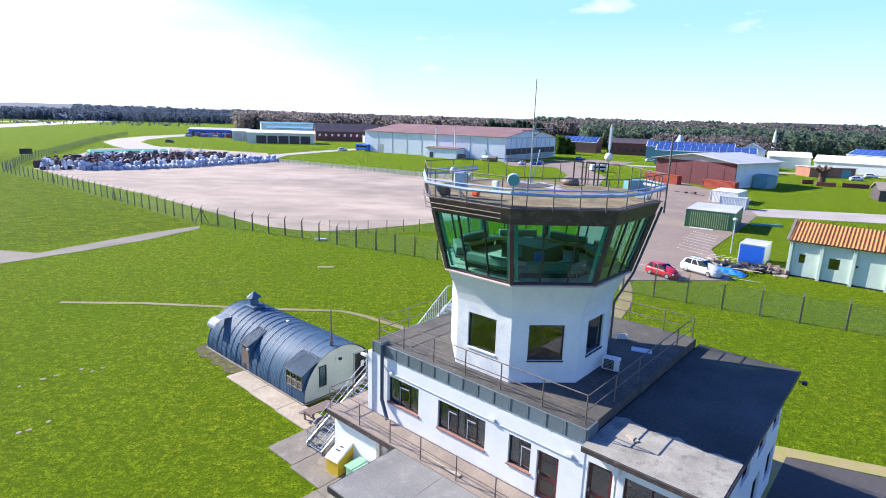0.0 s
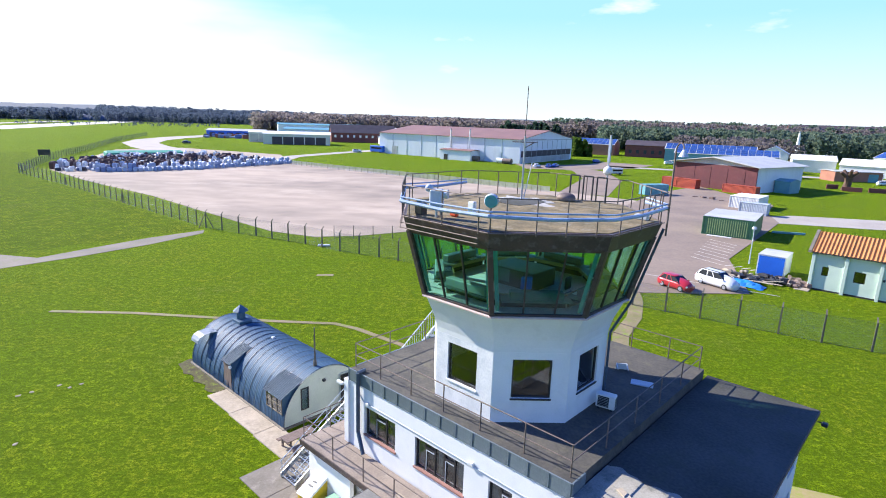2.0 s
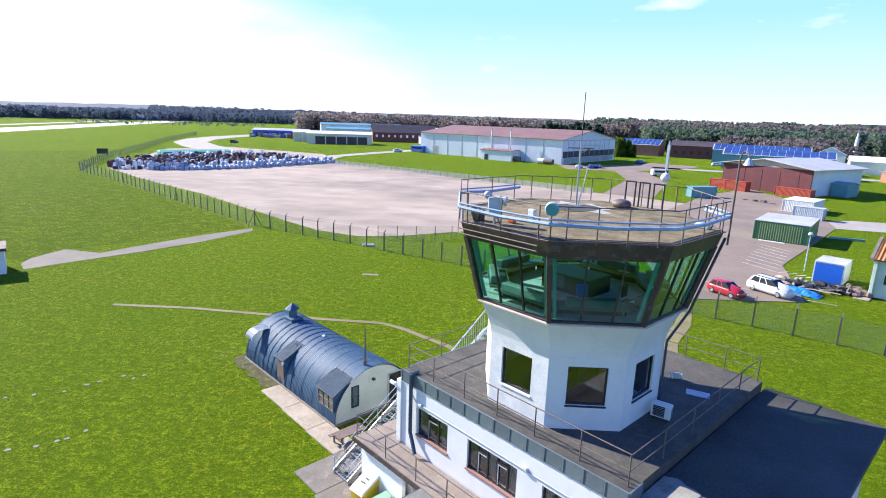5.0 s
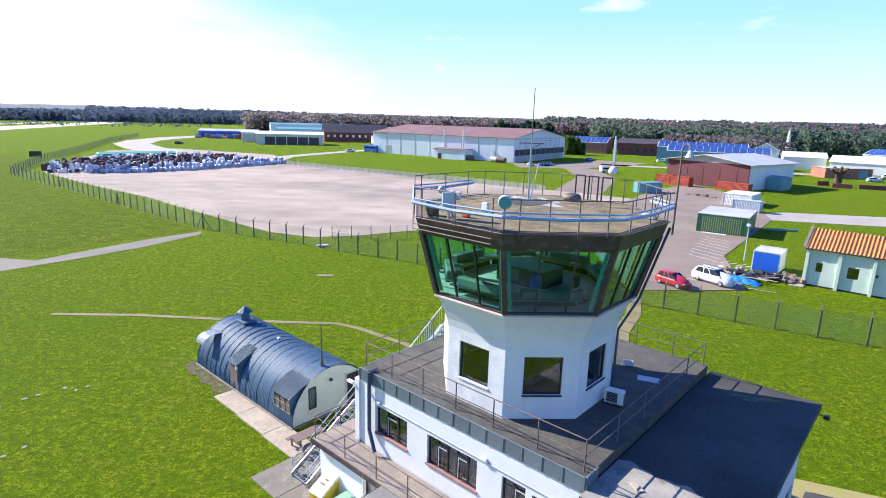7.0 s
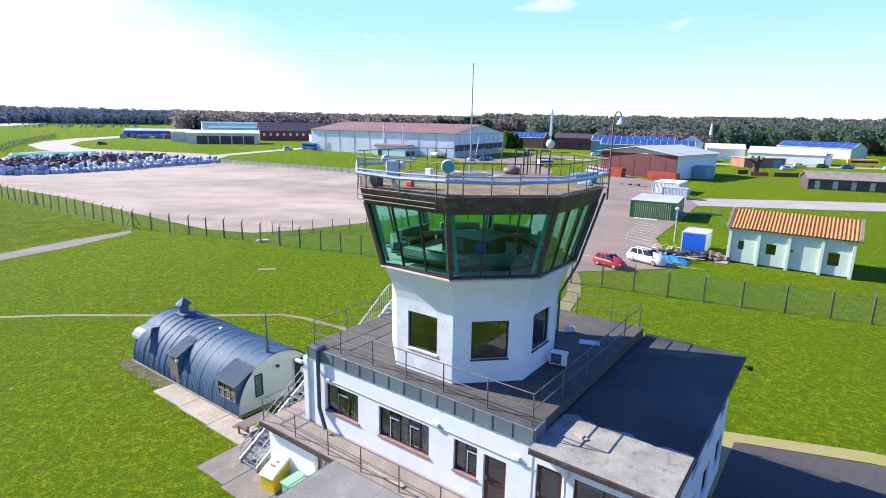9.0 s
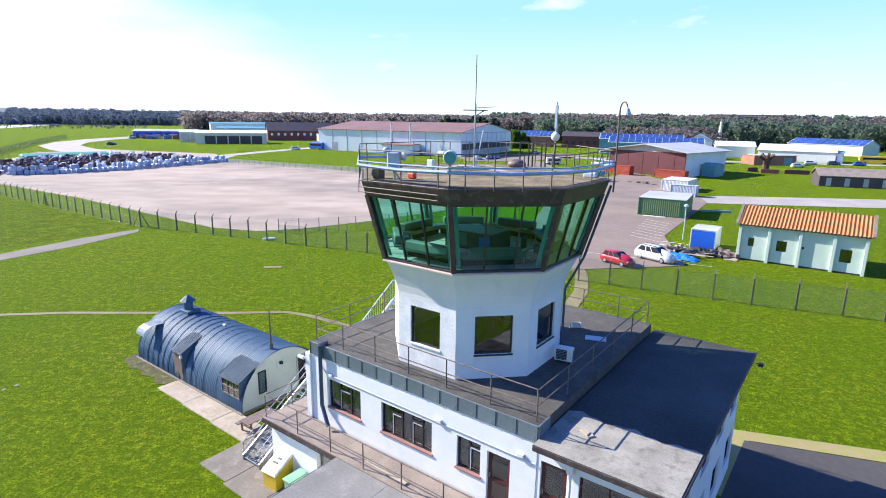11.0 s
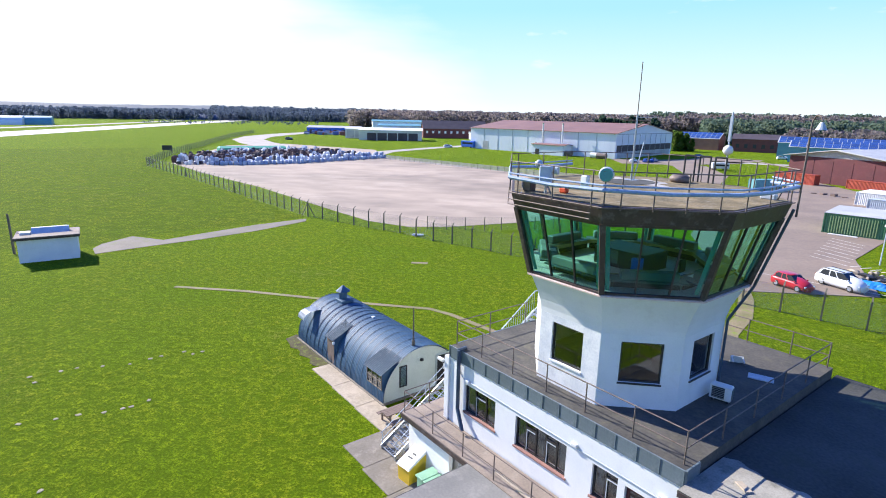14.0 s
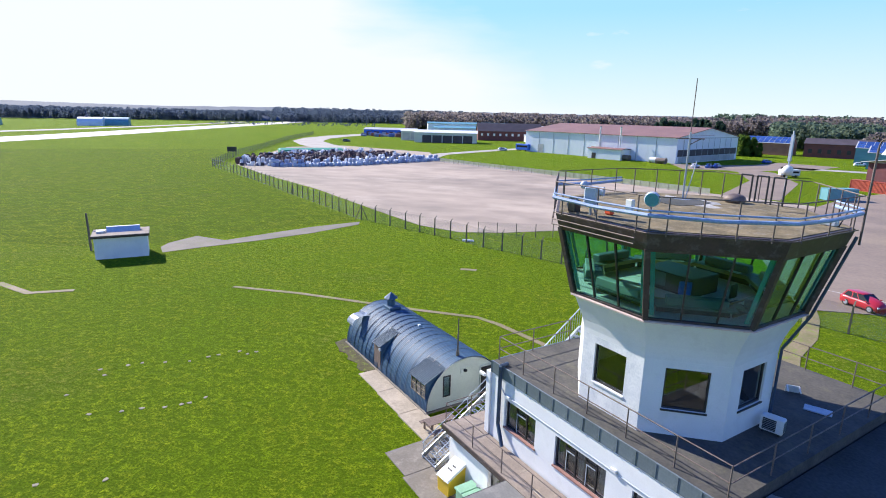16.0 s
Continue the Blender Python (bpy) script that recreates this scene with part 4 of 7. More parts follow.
for k, (x, y) in enumerate(((-0.55, 4.25), (0.1, 4.25), (0.75, 4.25))):
    hp = thing("hoop", "dark steel hoop guard over the roof hatch", "guard rail", B2 @ pose(x, y, 13.46), "hatch hoops")
    part("leg", tubes([((0, 0, 0), (0, 0, 1.1))], 0.035), BLACKISH, hp)
    part("leg", tubes([((0.45, 0, 0), (0.45, 0, 1.1))], 0.035), BLACKISH, hp)
    part("top_bar", tubes([((0, 0, 1.1), (0.45, 0, 1.1))], 0.035), BLACKISH, hp)
an = thing("ball_antenna", "white ball antenna on a short pole above the rail", "antenna", B2 @ pose(1.1, 4.42, 13.46))
part("pole", tubes([((0, 0, 0), (0, 0, 2.9))], 0.03), PALESTEEL, an)
b = bmesh.new(); bmesh.ops.create_uvsphere(b, u_segments=14, v_segments=10, radius=0.2, matrix=pose(0, 0, 1.4)); part("ball", b, OFFWHITE, an, smooth=True)
part("aerial", boxes((-0.05, 0.05, -0.05, 0.05, 1.75, 2.75)), PALESTEEL, an)
sl = thing("lamp_post", "tall hooked lamp post fixed to the tower edge", "lamp post", B2 @ pose(4.8, 1.98, 12.95))
b = bmesh.new(); tube(b, (0, 0, 0), (0, 0, 3.0), 0.036, 8)
arc = [Vector((0.28 * (1 - math.cos(a)) * 0.74, 0.28 * (1 - math.cos(a)) * -0.67, 3.0 + 0.3 * math.sin(a))) for a in [math.pi * i / 8 for i in range(8)]]
for p, q in zip(arc, arc[1:]):
    tube(b, p, q, 0.026, 6)
part("pole", b, RUST, sl)
b = bmesh.new(); bmesh.ops.create_cone(b, cap_ends=True, segments=12, radius1=0.17, radius2=0.05, depth=0.24, matrix=Matrix.Translation(arc[-1] - Vector((0, 0, 0.15)))); part("lamp_head", b, PALESTEEL, sl)
tv = thing("round_vent", "pale blue vent unit at the tower edge", "vent", B2 @ pose(4.1, 1.5, 13.48))
part("body", boxes((-0.3, 0.2, -0.12, 0.12, 0.0, 0.2), bevel=0.04), PALESTEEL, tv)
part("loop", tubes([((0.2, 0.1, 0.0), (0.3, 0.3, 0.5)), ((0.3, 0.3, 0.5), (0.15, 0.5, 0.9)), ((0.15, 0.5, 0.9), (0.05, 0.4, 0.3))], 0.02), BLACKISH, tv)
dpv = tagged(part("downpipe", tubes([(octo(5.1, 13.2)[3], octo(4.3, 10.35)[3]), (octo(4.3, 10.35)[3], octo(3.66, 9.0)[3]), (octo(3.66, 9.0)[3], octo(3.66, 6.2)[3])], 0.05, 8), NISSENEDGE), "dark downpipe on the tower corner", "downpipe"); dpv.matrix_world = B2

# control room furniture
d_ = thing("control_desk", "timber-edged control desk round the glazed room", "desk", B2)
for k in range(8):
    m, ln = facet(k, 3.75)
    part("desk_top", boxes((0.2, ln - 0.2, 0.0, 0.75, 10.78, 10.84)), CONSOLE, d_).matrix_basis = m
    part("desk_edge", boxes((0.2, ln - 0.2, 0.752, 0.8, 10.72, 10.86)), DESK, d_, "timber desk edge").matrix_basis = m
    part("console", boxes((0.5, ln - 0.5, 0.05, 0.4, 10.842, 11.15), bevel=0.03), ROOMPAINT if k in (0, 3, 5, 7) else CONSOLE, d_).matrix_basis = m
    part("desk_front", boxes((0.3, ln - 0.3, 0.55, 0.6, 10.06, 10.72)), ROOMSHADE, d_).matrix_basis = m
    part("desk_paper", boxes((0.7, 1.2, 0.45, 0.7, 10.842, 10.85)), OFFWHITE, d_).matrix_basis = m
cb = thing("equipment_cabinet", "dark equipment cabinet in the control room", "cabinet", B2 @ pose(-0.9, -0.6, 10.05))
part("body", boxes((-0.3, 1.9, 0, 1.6, 0, 1.1), bevel=0.02), BLACKISH, cb)
part("screen", boxes((0.1, 0.8, -0.02, -0.002, 0.55, 1.05)), CONSOLE, cb)
for x, y, c, lb in ((1.2, -1.2, BLUEPL, "blue fabric office chair in the control room"), (0.4, 0.9, BLACKISH, "black office chair in the control room"), (2.3, 0.2, BLACKISH, "black office chair in the control room")):
    oc = thing("office_chair", lb, "chair", B2 @ pose(x, y, 10.05, 0, 0, 40 * x))
    part("seat", boxes((-0.25, 0.25, -0.25, 0.25, 0.42, 0.52), bevel=0.04), c, oc)
    part("backrest", boxes((-0.22, 0.22, 0.2, 0.28, 0.6, 1.1), bevel=0.04), c, oc)
    part("stem", tubes([((0, 0, 0.05), (0, 0, 0.42))], 0.04), BLACKISH, oc)
    part("foot", boxes((-0.28, 0.28, -0.04, 0.04, 0, 0.06), (-0.04, 0.04, -0.28, 0.28, 0, 0.055)), BLACKISH, oc)
bt = thing("side_table", "low table with blue folders in the control room", "table", B2 @ pose(0.6, -2.4, 10.05, 0, 0, 22))
part("top", boxes((-0.7, 0.7, -0.35, 0.35, 0.5, 0.55)), CONSOLE, bt)
part("folder", boxes((-0.5, -0.1, -0.2, 0.15, 0.552, 0.62)), BLUEPL, bt)
for x in (-0.64, 0.6):
    for y in (-0.3, 0.26):
        part("leg", boxes((x, x + 0.05, y, y + 0.05, 0, 0.5)), BLACKISH, bt)

# ---- nissen hut ----
HUT = B @ pose(-18.3, 0.6, 0)
HL, HR = 11.65, 2.72
hut = thing("nissen_hut", "blue corrugated-iron Nissen hut with pale green gable", "hut", HUT)


def hut_arc(r, n, dz=0.12):
    # sides curve in slightly at the foot
    return [(r * math.cos(a), r * math.sin(a)) for a in [math.pi * (-0.045 + 1.09 * i / n) for i in range(n + 1)]]


def arch(x0, x1, r, n, thick, wave=0.0, pitch=0.15):
    bm = bmesh.new()
    steps = max(1, int((x1 - x0) / (pitch / 4))) if wave else 1
    prev = None
    for s in range(steps + 1):
        x = x0 + (x1 - x0) * s / steps
        rr = r + (wave * math.sin(2 * math.pi * x / pitch) if wave else 0)
        row = [bm.verts.new((x, HR - c, 0.18 + sn)) for c, sn in hut_arc(rr, n)]
        if prev:
            for i in range(n):
                bm.faces.new((prev[i], prev[i + 1], row[i + 1], row[i]))
        prev = row
    if thick:
        ext = bmesh.ops.solidify(bm, geom=bm.faces[:], thickness=thick)
    bmesh.ops.recalc_face_normals(bm, faces=bm.faces[:])
    return bm


for k in range(18):
    x0 = k * HL / 18
    sheet = part("roof_sheet", arch(x0, x0 + HL / 18 + 0.05, HR + (0.012 if k % 2 else 0.0), 26, 0, 0.016, 0.16), NISSEN, hut, "blue painted corrugated sheet", smooth=True)
for k in range(19):
    part("seam", arch(k * HL / 18 - 0.02, k * HL / 18 + 0.035, HR + 0.03, 26, 0.02), NISSENEDGE, hut)


def gable_wall(x, holes=()):
    bm = bmesh.new()
    n = 26
    pts = [(HR - c, max(0.0, 0.18 + sn)) for c, sn in hut_arc(HR - 0.05, n)]
    lo = [bm.verts.new((x, y, z)) for y, z in pts]; hi = [bm.verts.new((x - 0.2, y, z)) for y, z in pts]
    bm.faces.new(lo); bm.faces.new(hi[::-1])
    for i in range(len(pts)):
        j = (i + 1) % len(pts)
        bm.faces.new((lo[i], lo[j], hi[j], hi[i]))
    bmesh.ops.recalc_face_normals(bm, faces=bm.faces[:])
    return bm


part("gable_wall", gable_wall(HL - 0.03), GABLE, hut, "pale green rendered gable wall")
part("gable_wall", gable_wall(0.25), GABLE, hut)
part("plinth", boxes((-0.1, HL + 0.1, -0.14, 2 * HR + 0.14, 0, 0.1)), PADCON, hut, "concrete plinth")
window(hut, pose(HL - 0.01, 1.1, 0.75, 0, 0, 90), 0.5, 1.3, DARKFRAME, 1)
gd = part("gable_door", boxes((HL - 0.03, HL + 0.03, 3.75, 4.6, 0.1, 2.0), bevel=0.01), DARKFRAME, hut, "dark gable door")
part("door_frame", boxes((HL - 0.03, HL + 0.05, 3.67, 3.74, 0.1, 2.06), (HL - 0.03, HL + 0.05, 4.61, 4.68, 0.1, 2.06), (HL - 0.03, HL + 0.05, 3.67, 4.68, 2.064, 2.13)), GABLE, hut)
part("gable_lamp", boxes((HL - 0.02, HL + 0.14, 2.5, 2.68, 2.05, 2.2), bevel=0.02), BLACKISH, hut)
part("lamp_board", boxes((HL - 0.025, HL + 0.0, 2.3, 2.85, 1.93, 2.3)), GABLE, hut)


def dormer(x, w, z_eave, z0, slope_top, win=True, door=False):
    """Projecting side dormer: cheeks following the arch, a sloping roof, and a window or door in front."""
    yf = 0.03
    d = part("dormer", bmesh.new(), NISSEN, hut)
    bm = bmesh.new()
    zt, yt = slope_top
    for xs in (x, x + w - 0.04):
        pts = [(yf, z0), (yf, z_eave), (yt, zt), (yt, z0)]
        lo = [bm.verts.new((xs, a, b_)) for a, b_ in pts]; hi = [bm.verts.new((xs + 0.04, a, b_)) for a, b_ in pts]
        bm.faces.new(lo[::-1]); bm.faces.new(hi)
        for i in range(4):
            bm.faces.new((lo[i], lo[(i + 1) % 4], hi[(i + 1) % 4], hi[i]))
    bmesh.ops.recalc_face_normals(bm, faces=bm.faces[:])
    bm.to_mesh(d.data); bm.free()
    rb_ = bmesh.new()
    steps = int(w / 0.04)
    prev = None
    for s in range(steps + 1):
        xx = x - 0.08 + (w + 0.16) * s / steps
        dz = 0.012 * math.sin(2 * math.pi * xx / 0.16)
        row = [rb_.verts.new((xx, yf - 0.15, z_eave - 0.06 + dz)), rb_.verts.new((xx, yt + 0.03, zt + 0.03 + dz))]
        if prev:
            rb_.faces.new((prev[0], row[0], row[1], prev[1]))
        prev = row
    bmesh.ops.solidify(rb_, geom=rb_.faces[:], thickness=0.02)
    part("dormer_roof", rb_, NISSEN, d)
    if win:
        window(d, pose(x + 0.05, yf, z0 + 0.02), w - 0.1, z_eave - z0 - 0.1, PADCON, 3, ((0, 0.5), (1, 0.5), (2, 0.5)))
    if door:
        dr = part("door", boxes((x + 0.05, x + w - 0.05, yf - 0.03, yf + 0.03, 0.1, z_eave - 0.05)), WOOD, d, "weathered brown timber door")
        part("door_lamp", boxes((x + w - 0.05, x + w + 0.08, yf - 0.15, yf, 1.55, 1.75), bevel=0.03), OFFWHITE, d)


dormer(9.75, 1.75, 1.85, 0.78, (2.5, 1.3))
dormer(4.65, 1.0, 1.9, 0.1, (2.55, 1.35), win=False, door=True)
# curved hood over the far side opening
b = bmesh.new()
prev = None
for y, z in ((1.25, 2.42), (0.75, 2.46), (0.3, 2.42), (0.0, 2.28), (-0.16, 2.08), (-0.2, 1.9)):
    row = [b.verts.new((xx, y, z)) for xx in (0.5, 1.5)]
    if prev:
        b.faces.new((prev[0], row[0], row[1], prev[1]))
    prev = row
bmesh.ops.solidify(b, geom=b.faces[:], thickness=0.03)
part("curved_hood", b, PALESTEEL, hut, "blue curved hood over a side opening")
hv = part("roof_ventilator", boxes((1.4, 2.5, HR - 0.45, HR + 0.45, 2.7, 3.08), bevel=0.02), NISSEN, hut, "boxed blue roof ventilator")
b = bmesh.new(); bmesh.ops.create_cone(b, cap_ends=True, segments=8, radius1=0.3, radius2=0.3, depth=0.7, matrix=pose(1.8, HR, 3.3)); part("ventilator_drum", b, NISSEN, hv)
b = bmesh.new(); bmesh.ops.create_cone(b, cap_ends=True, segments=8, radius1=0.52, radius2=0.03, depth=0.42, matrix=pose(1.8, HR, 3.84)); part("ventilator_cap", b, NISSEN, hv)
part("small_vent", boxes((5.9, 6.15, HR - 0.1, HR + 0.1, 2.85, 3.0), bevel=0.03), PALESTEEL, hut)

pole = thing("pole", "tarred wooden pole with a thin steel top at the hut gable", "pole", pose(-6.75, 30.9, 0))
part("shaft", tube(bmesh.new(), (0, 0, 0), (0, 0, 3.2), 0.13, 10, 0.1), POLE, pole)
part("top_tube", tube(bmesh.new(), (0, 0, 3.2), (0, 0, 5.2), 0.06, 8, 0.03), POLE, pole)

# ground round the hut
for k in range(3):
    x0 = -13.1 + k * 2.9
    s = tagged(part("paving_slab", boxes((x0, x0 + 2.88, -0.75 - 0.07 * k, 0.58, -0.05, 0.07), bevel=0.012), PAVING), "pale concrete paving slab beside the hut", "paving", "hut paving", "structure"); s.matrix_world = B
for k, (x0, x1, y0, y1) in enumerate(((-4.45, -2.3, -3.1, -0.9), (-2.28, 0.0, -3.25, -0.9), (0.02, 3.1, -3.4, -1.25), (-4.45, -1.5, -0.88, 4.5), (0.0, 3.1, -6.0, -3.42))):
    s = tagged(part("paving_slab", boxes((x0, x1, y0, y1, -0.05, 0.05), bevel=0.012), PADCON), "weathered brown-grey concrete slab", "paving", "yard paving", "structure"); s.matrix_world = B

table = thing("picnic_table", "weathered timber picnic table by the stair foot", "picnic table", B @ pose(-4.75, 0.3, 0.05, 0, 0, 90))
for k in range(5):
    part("top_board", boxes((-0.85, 0.85, -0.36 + 0.145 * k, -0.225 + 0.145 * k, 0.7, 0.74)), WOOD, table)
for y in (-0.75, 0.5):
    part("bench_board", boxes((-0.85, 0.85, y, y + 0.25, 0.42, 0.46)), WOOD, table)
for x in (-0.6, 0.6):
    part("trestle", boxes((x - 0.04, x + 0.04, -0.75, 0.75, 0.36, 0.42), (x - 0.04, x + 0.04, -0.35, 0.35, 0.64, 0.7), (x - 0.04, x + 0.04, -0.6, -0.5, 0, 0.42), (x - 0.04, x + 0.04, 0.5, 0.6, 0, 0.42), (x - 0.04, x + 0.04, -0.3, -0.2, 0.42, 0.66), (x - 0.04, x + 0.04, 0.2, 0.3, 0.42, 0.66)), WOOD, table)

bn = thing("grit_bin", "yellow grit bin with a sloping white lid", "bin", B @ pose(-0.72, -2.25, 0.05, 0, 0, 6))
part("body", loft([[(0, 0, 0), (0.72, 0, 0), (0.72, 0.95, 0), (0, 0.95, 0)], [(-0.04, -0.03, 0.75), (0.76, -0.03, 0.75), (0.76, 0.99, 1.2), (-0.04, 0.99, 1.2)]]), YELLOW, bn)
part("lid", loft([[(-0.07, -0.08, 0.76), (0.79, -0.08, 0.76), (0.79, 1.02, 1.23), (-0.07, 1.02, 1.23)], [(-0.03, -0.02, 0.86), (0.75, -0.02, 0.86), (0.75, 0.98, 1.32), (-0.03, 0.98, 1.32)]]), OFFWHITE, bn, "white sloping lid")
for x, y, w in ((0.2, 0.35, 0.3), (0.3, 0.55, 0.22)):
    part("label_bar", loft([[(x, y, 0.86 + 0.46 * y + 0.02), (x + w, y, 0.86 + 0.46 * y + 0.02), (x + w, y + 0.07, 0.86 + 0.46 * (y + 0.07) + 0.02), (x, y + 0.07, 0.86 + 0.46 * (y + 0.07) + 0.02)], [(x, y, 0.89 + 0.46 * y), (x + w, y, 0.89 + 0.46 * y), (x + w, y + 0.07, 0.89 + 0.46 * (y + 0.07)), (x, y + 0.07, 0.89 + 0.46 * (y + 0.07))]]), BLACKISH, bn)
gb = thing("green_bin", "pale green lidded bin against the white wall", "bin", B @ pose(0.55, -2.15, 0.05))
part("body", boxes((0, 1.0, 0, 0.85, 0, 0.8), bevel=0.03), MINT, gb)
part("lid", boxes((-0.05, 0.49, -0.05, 0.9, 0.803, 0.9), (0.51, 1.05, -0.05, 0.9, 0.803, 0.9), bevel=0.02), MINT, gb)
part("lid_handle", boxes((0.4, 0.6, 0.8, 0.86, 0.9, 0.95)), GALV, gb)

EARTH = surface("bare_dark_earth", (0.045, 0.033, 0.018), (0.09, 0.085, 0.02), 1.2, 0.95, bump=0.03, fine=7, stain=(0.17, 0.23, 0.01), amount=0.7)
earth = [(-18.9 + 0.35 * math.sin(2.1 * i) * 0.5, 1.6 - 0.45 * i) for i in range(5)] + [(-17.6 + 0.5 * i, -0.35 - 0.2 * math.sin(1.9 * i)) for i in range(10)] + [(-13.2, 0.3), (-13.2, 0.58), (-18.2, 0.58), (-18.35, 1.6)]
slab("bare_earth", [(B @ Vector((u, v, 0)))[:2] for u, v in earth], 0.025, EARTH, "bare dark earth along the foot of the hut", "soil", 0.04)
SANDY = surface("trodden_sandy_soil", (0.34, 0.25, 0.13), (0.26, 0.25, 0.06), 0.6, 0.95, bump=0.01, fine=10, stain=(0.22, 0.32, 0.01), amount=0.85)
strip("soil_strip", [(14.2, 21.4), (17.9, 25.9), (23.8, 23.8), (40.5, 14.6)], 1.1, 0.03, SANDY, "worn sandy soil along the yard edge", "soil")

# ---- fences ----
def fence(name, line, spacing, height, label, crank=0.35, net=NET, wires=True, postmat=FENCEPOST, lean=1):
    f = thing(name, label, "fence")
    pts = [Vector((*p, 0)) for p in line]
    first = None
    for a, b in zip(pts, pts[1:]):
        d = b - a
        n_ = max(1, round(d.length / spacing))
        yaw = math.degrees(math.atan2(d.y, d.x))
        for i in range(n_):
            p = a.lerp(b, i / n_)
            if first is None:
                bm = loft([[(-0.07, -0.07, 0), (0.07, -0.07, 0), (0.07, 0.07, 0), (-0.07, 0.07, 0)], [(-0.06, -0.06, height - crank), (0.06, -0.06, height - crank), (0.06, 0.06, height - crank), (-0.06, 0.06, height - crank)],
                           [(-0.05, lean * crank - 0.05, height - 0.03), (0.05, lean * crank - 0.05, height - 0.03), (0.05, lean * crank + 0.05, height), (-0.05, lean * crank + 0.05, height)]] if crank else
                          [[(-0.05, -0.05, 0), (0.05, -0.05, 0), (0.05, 0.05, 0), (-0.05, 0.05, 0)], [(-0.045, -0.045, height), (0.045, -0.045, height), (0.045, 0.045, height), (-0.045, 0.045, height)]])
                first = part("post", bm, postmat, f); first.matrix_basis = pose(p.x, p.y, 0, 0, 0, yaw)
            else:
                share("post", first, pose(p.x, p.y, 0, 0, 0, yaw + random.uniform(-3, 3)), f)
    nb = bmesh.new()
    hn = height - crank
    for a, b in zip(pts, pts[1:]):
        nb.faces.new([nb.verts.new(v) for v in (a, b, b + Vector((0, 0, hn)), a + Vector((0, 0, hn)))])
    part("netting", nb, net, f, "fine grey chain-link netting")
    if wires:
        sg = [(a + Vector((0, 0, z)), b + Vector((0, 0, z))) for a, b in zip(pts, pts[1:]) for z in (0.05, hn * 0.5, hn)]
        part("straining_wire", tubes(sg, 0.006, 4), WIRE, f)
    return f


boundary = fence("boundary_fence", [(-114, 139.5), (-88, 121), (-62, 100.4), (-37.2, 81.2), (-28, 77), (-20, 73.6), (-14.5, 70.2), (-9.1, 68), (-4, 65.4), (10, 57.9), (23, 50.6), (31, 46), (37, 43), (60, 31), (85, 18)],
                 2.95, 2.75, "tall chain-link fence on cranked concrete posts round the field")
for x, y, yaw in ((-37.2, 81.2, 15), (-62, 100.4, -40), (-88, 121, -40)):
    for s in (-1, 1):
        a = radians(yaw)
        part("brace", tubes([((x + s * 1.0 * math.cos(a), y + s * 1.0 * math.sin(a), 0), (x, y, 2.2))], 0.06, 5), FENCEPOST, boundary)
fence("field_fence", [(-114, 139.5), (-135, 178), (-156, 226), (-190, 299), (-221, 381)], 3.2, 2.6, "long chain-link fence running across the airfield", net=netting("dense_chain_link", (0.26, 0.29, 0.26), 0.35), wires=False)
fence("apron_fence", [(-60, 193), (-36.5, 178), (-14.8, 165), (5, 152.5), (22, 141)], 2.6, 1.5, "low pale mesh fence along the apron edge", crank=0, net=netting("pale_mesh", (0.62, 0.60, 0.55), 0.55), wires=False, postmat=PADCON)
fence("inner_fence", [(-17, 77.4), (-9, 79.0), (-2, 81.5), (6, 86)], 2.9, 1.9, "thin wire fence at the apron's near edge", crank=0, wires=False)

# ---- bulk bags in the corner of the apron ----
def blocks(name, items, mat, label, category, lump=0.12):
    """Many lumpy sacks or boxes in one mesh: (x, y, z, sx, sy, sz, yaw)."""
    vs, fs = [], []
    for x, y, z, sx, sy, sz, yaw in items:
        o = len(vs)
        c, s = math.cos(yaw), math.sin(yaw)
        for kz in (0, 0.35, 0.8, 1):
            w = 0.5 * (0.9 if kz in (0, 1) else 1.0 + lump * random.random()) * (0.75 if kz == 1 else 1)
            for ax, ay in ((-1, -1), (1, -1), (1, 1), (-1, 1)):
                px, py = ax * w * sx, ay * w * sy
                vs.append((x + c * px - s * py, y + s * px + c * py, z + kz * sz))
        for k in range(3):
            for i in range(4):
                fs.append((o + 4 * k + i, o + 4 * k + (i + 1) % 4, o + 4 * k + 4 + (i + 1) % 4, o + 4 * k + 4 + i))
        fs.append((o + 12, o + 13, o + 14, o + 15))
    me = bpy.data.meshes.new(name)
    me.from_pydata(vs, [], fs)
    me.materials.append(mat)
    return tagged(new(name, me), label, category, kind="stuff")


# Dark stops among the pale cloth tones paint the shaded gaps between bags.
BAGS = island_tones("bag_cloth_and_gap_shade", [(0.0, (0.84, 0.83, 0.80)), (0.4, (0.66, 0.66, 0.66)), (0.5, (0.30, 0.31, 0.34)), (0.7, (0.16, 0.18, 0.28)), (0.8, (0.06, 0.05, 0.06)), (1.0, (0.04, 0.035, 0.045))], 0.7)
IBCS = island_tones("caged_tank", [(0.0, (0.40, 0.46, 0.58)), (0.5, (0.26, 0.34, 0.50)), (0.8, (0.62, 0.66, 0.72)), (1.0, (0.12, 0.16, 0.3))], 0.6)
SCRAP = island_tones("dark_scrap", [(0.0, (0.06, 0.035, 0.04)), (0.6, (0.11, 0.05, 0.045)), (1.0, (0.03, 0.03, 0.04))], 0.8)
items, tanks, scrap = [], [], []
line = [Vector(p) for p in ((-110.5, 143.5), (-91, 153.5), (-79, 167), (-62, 199))]
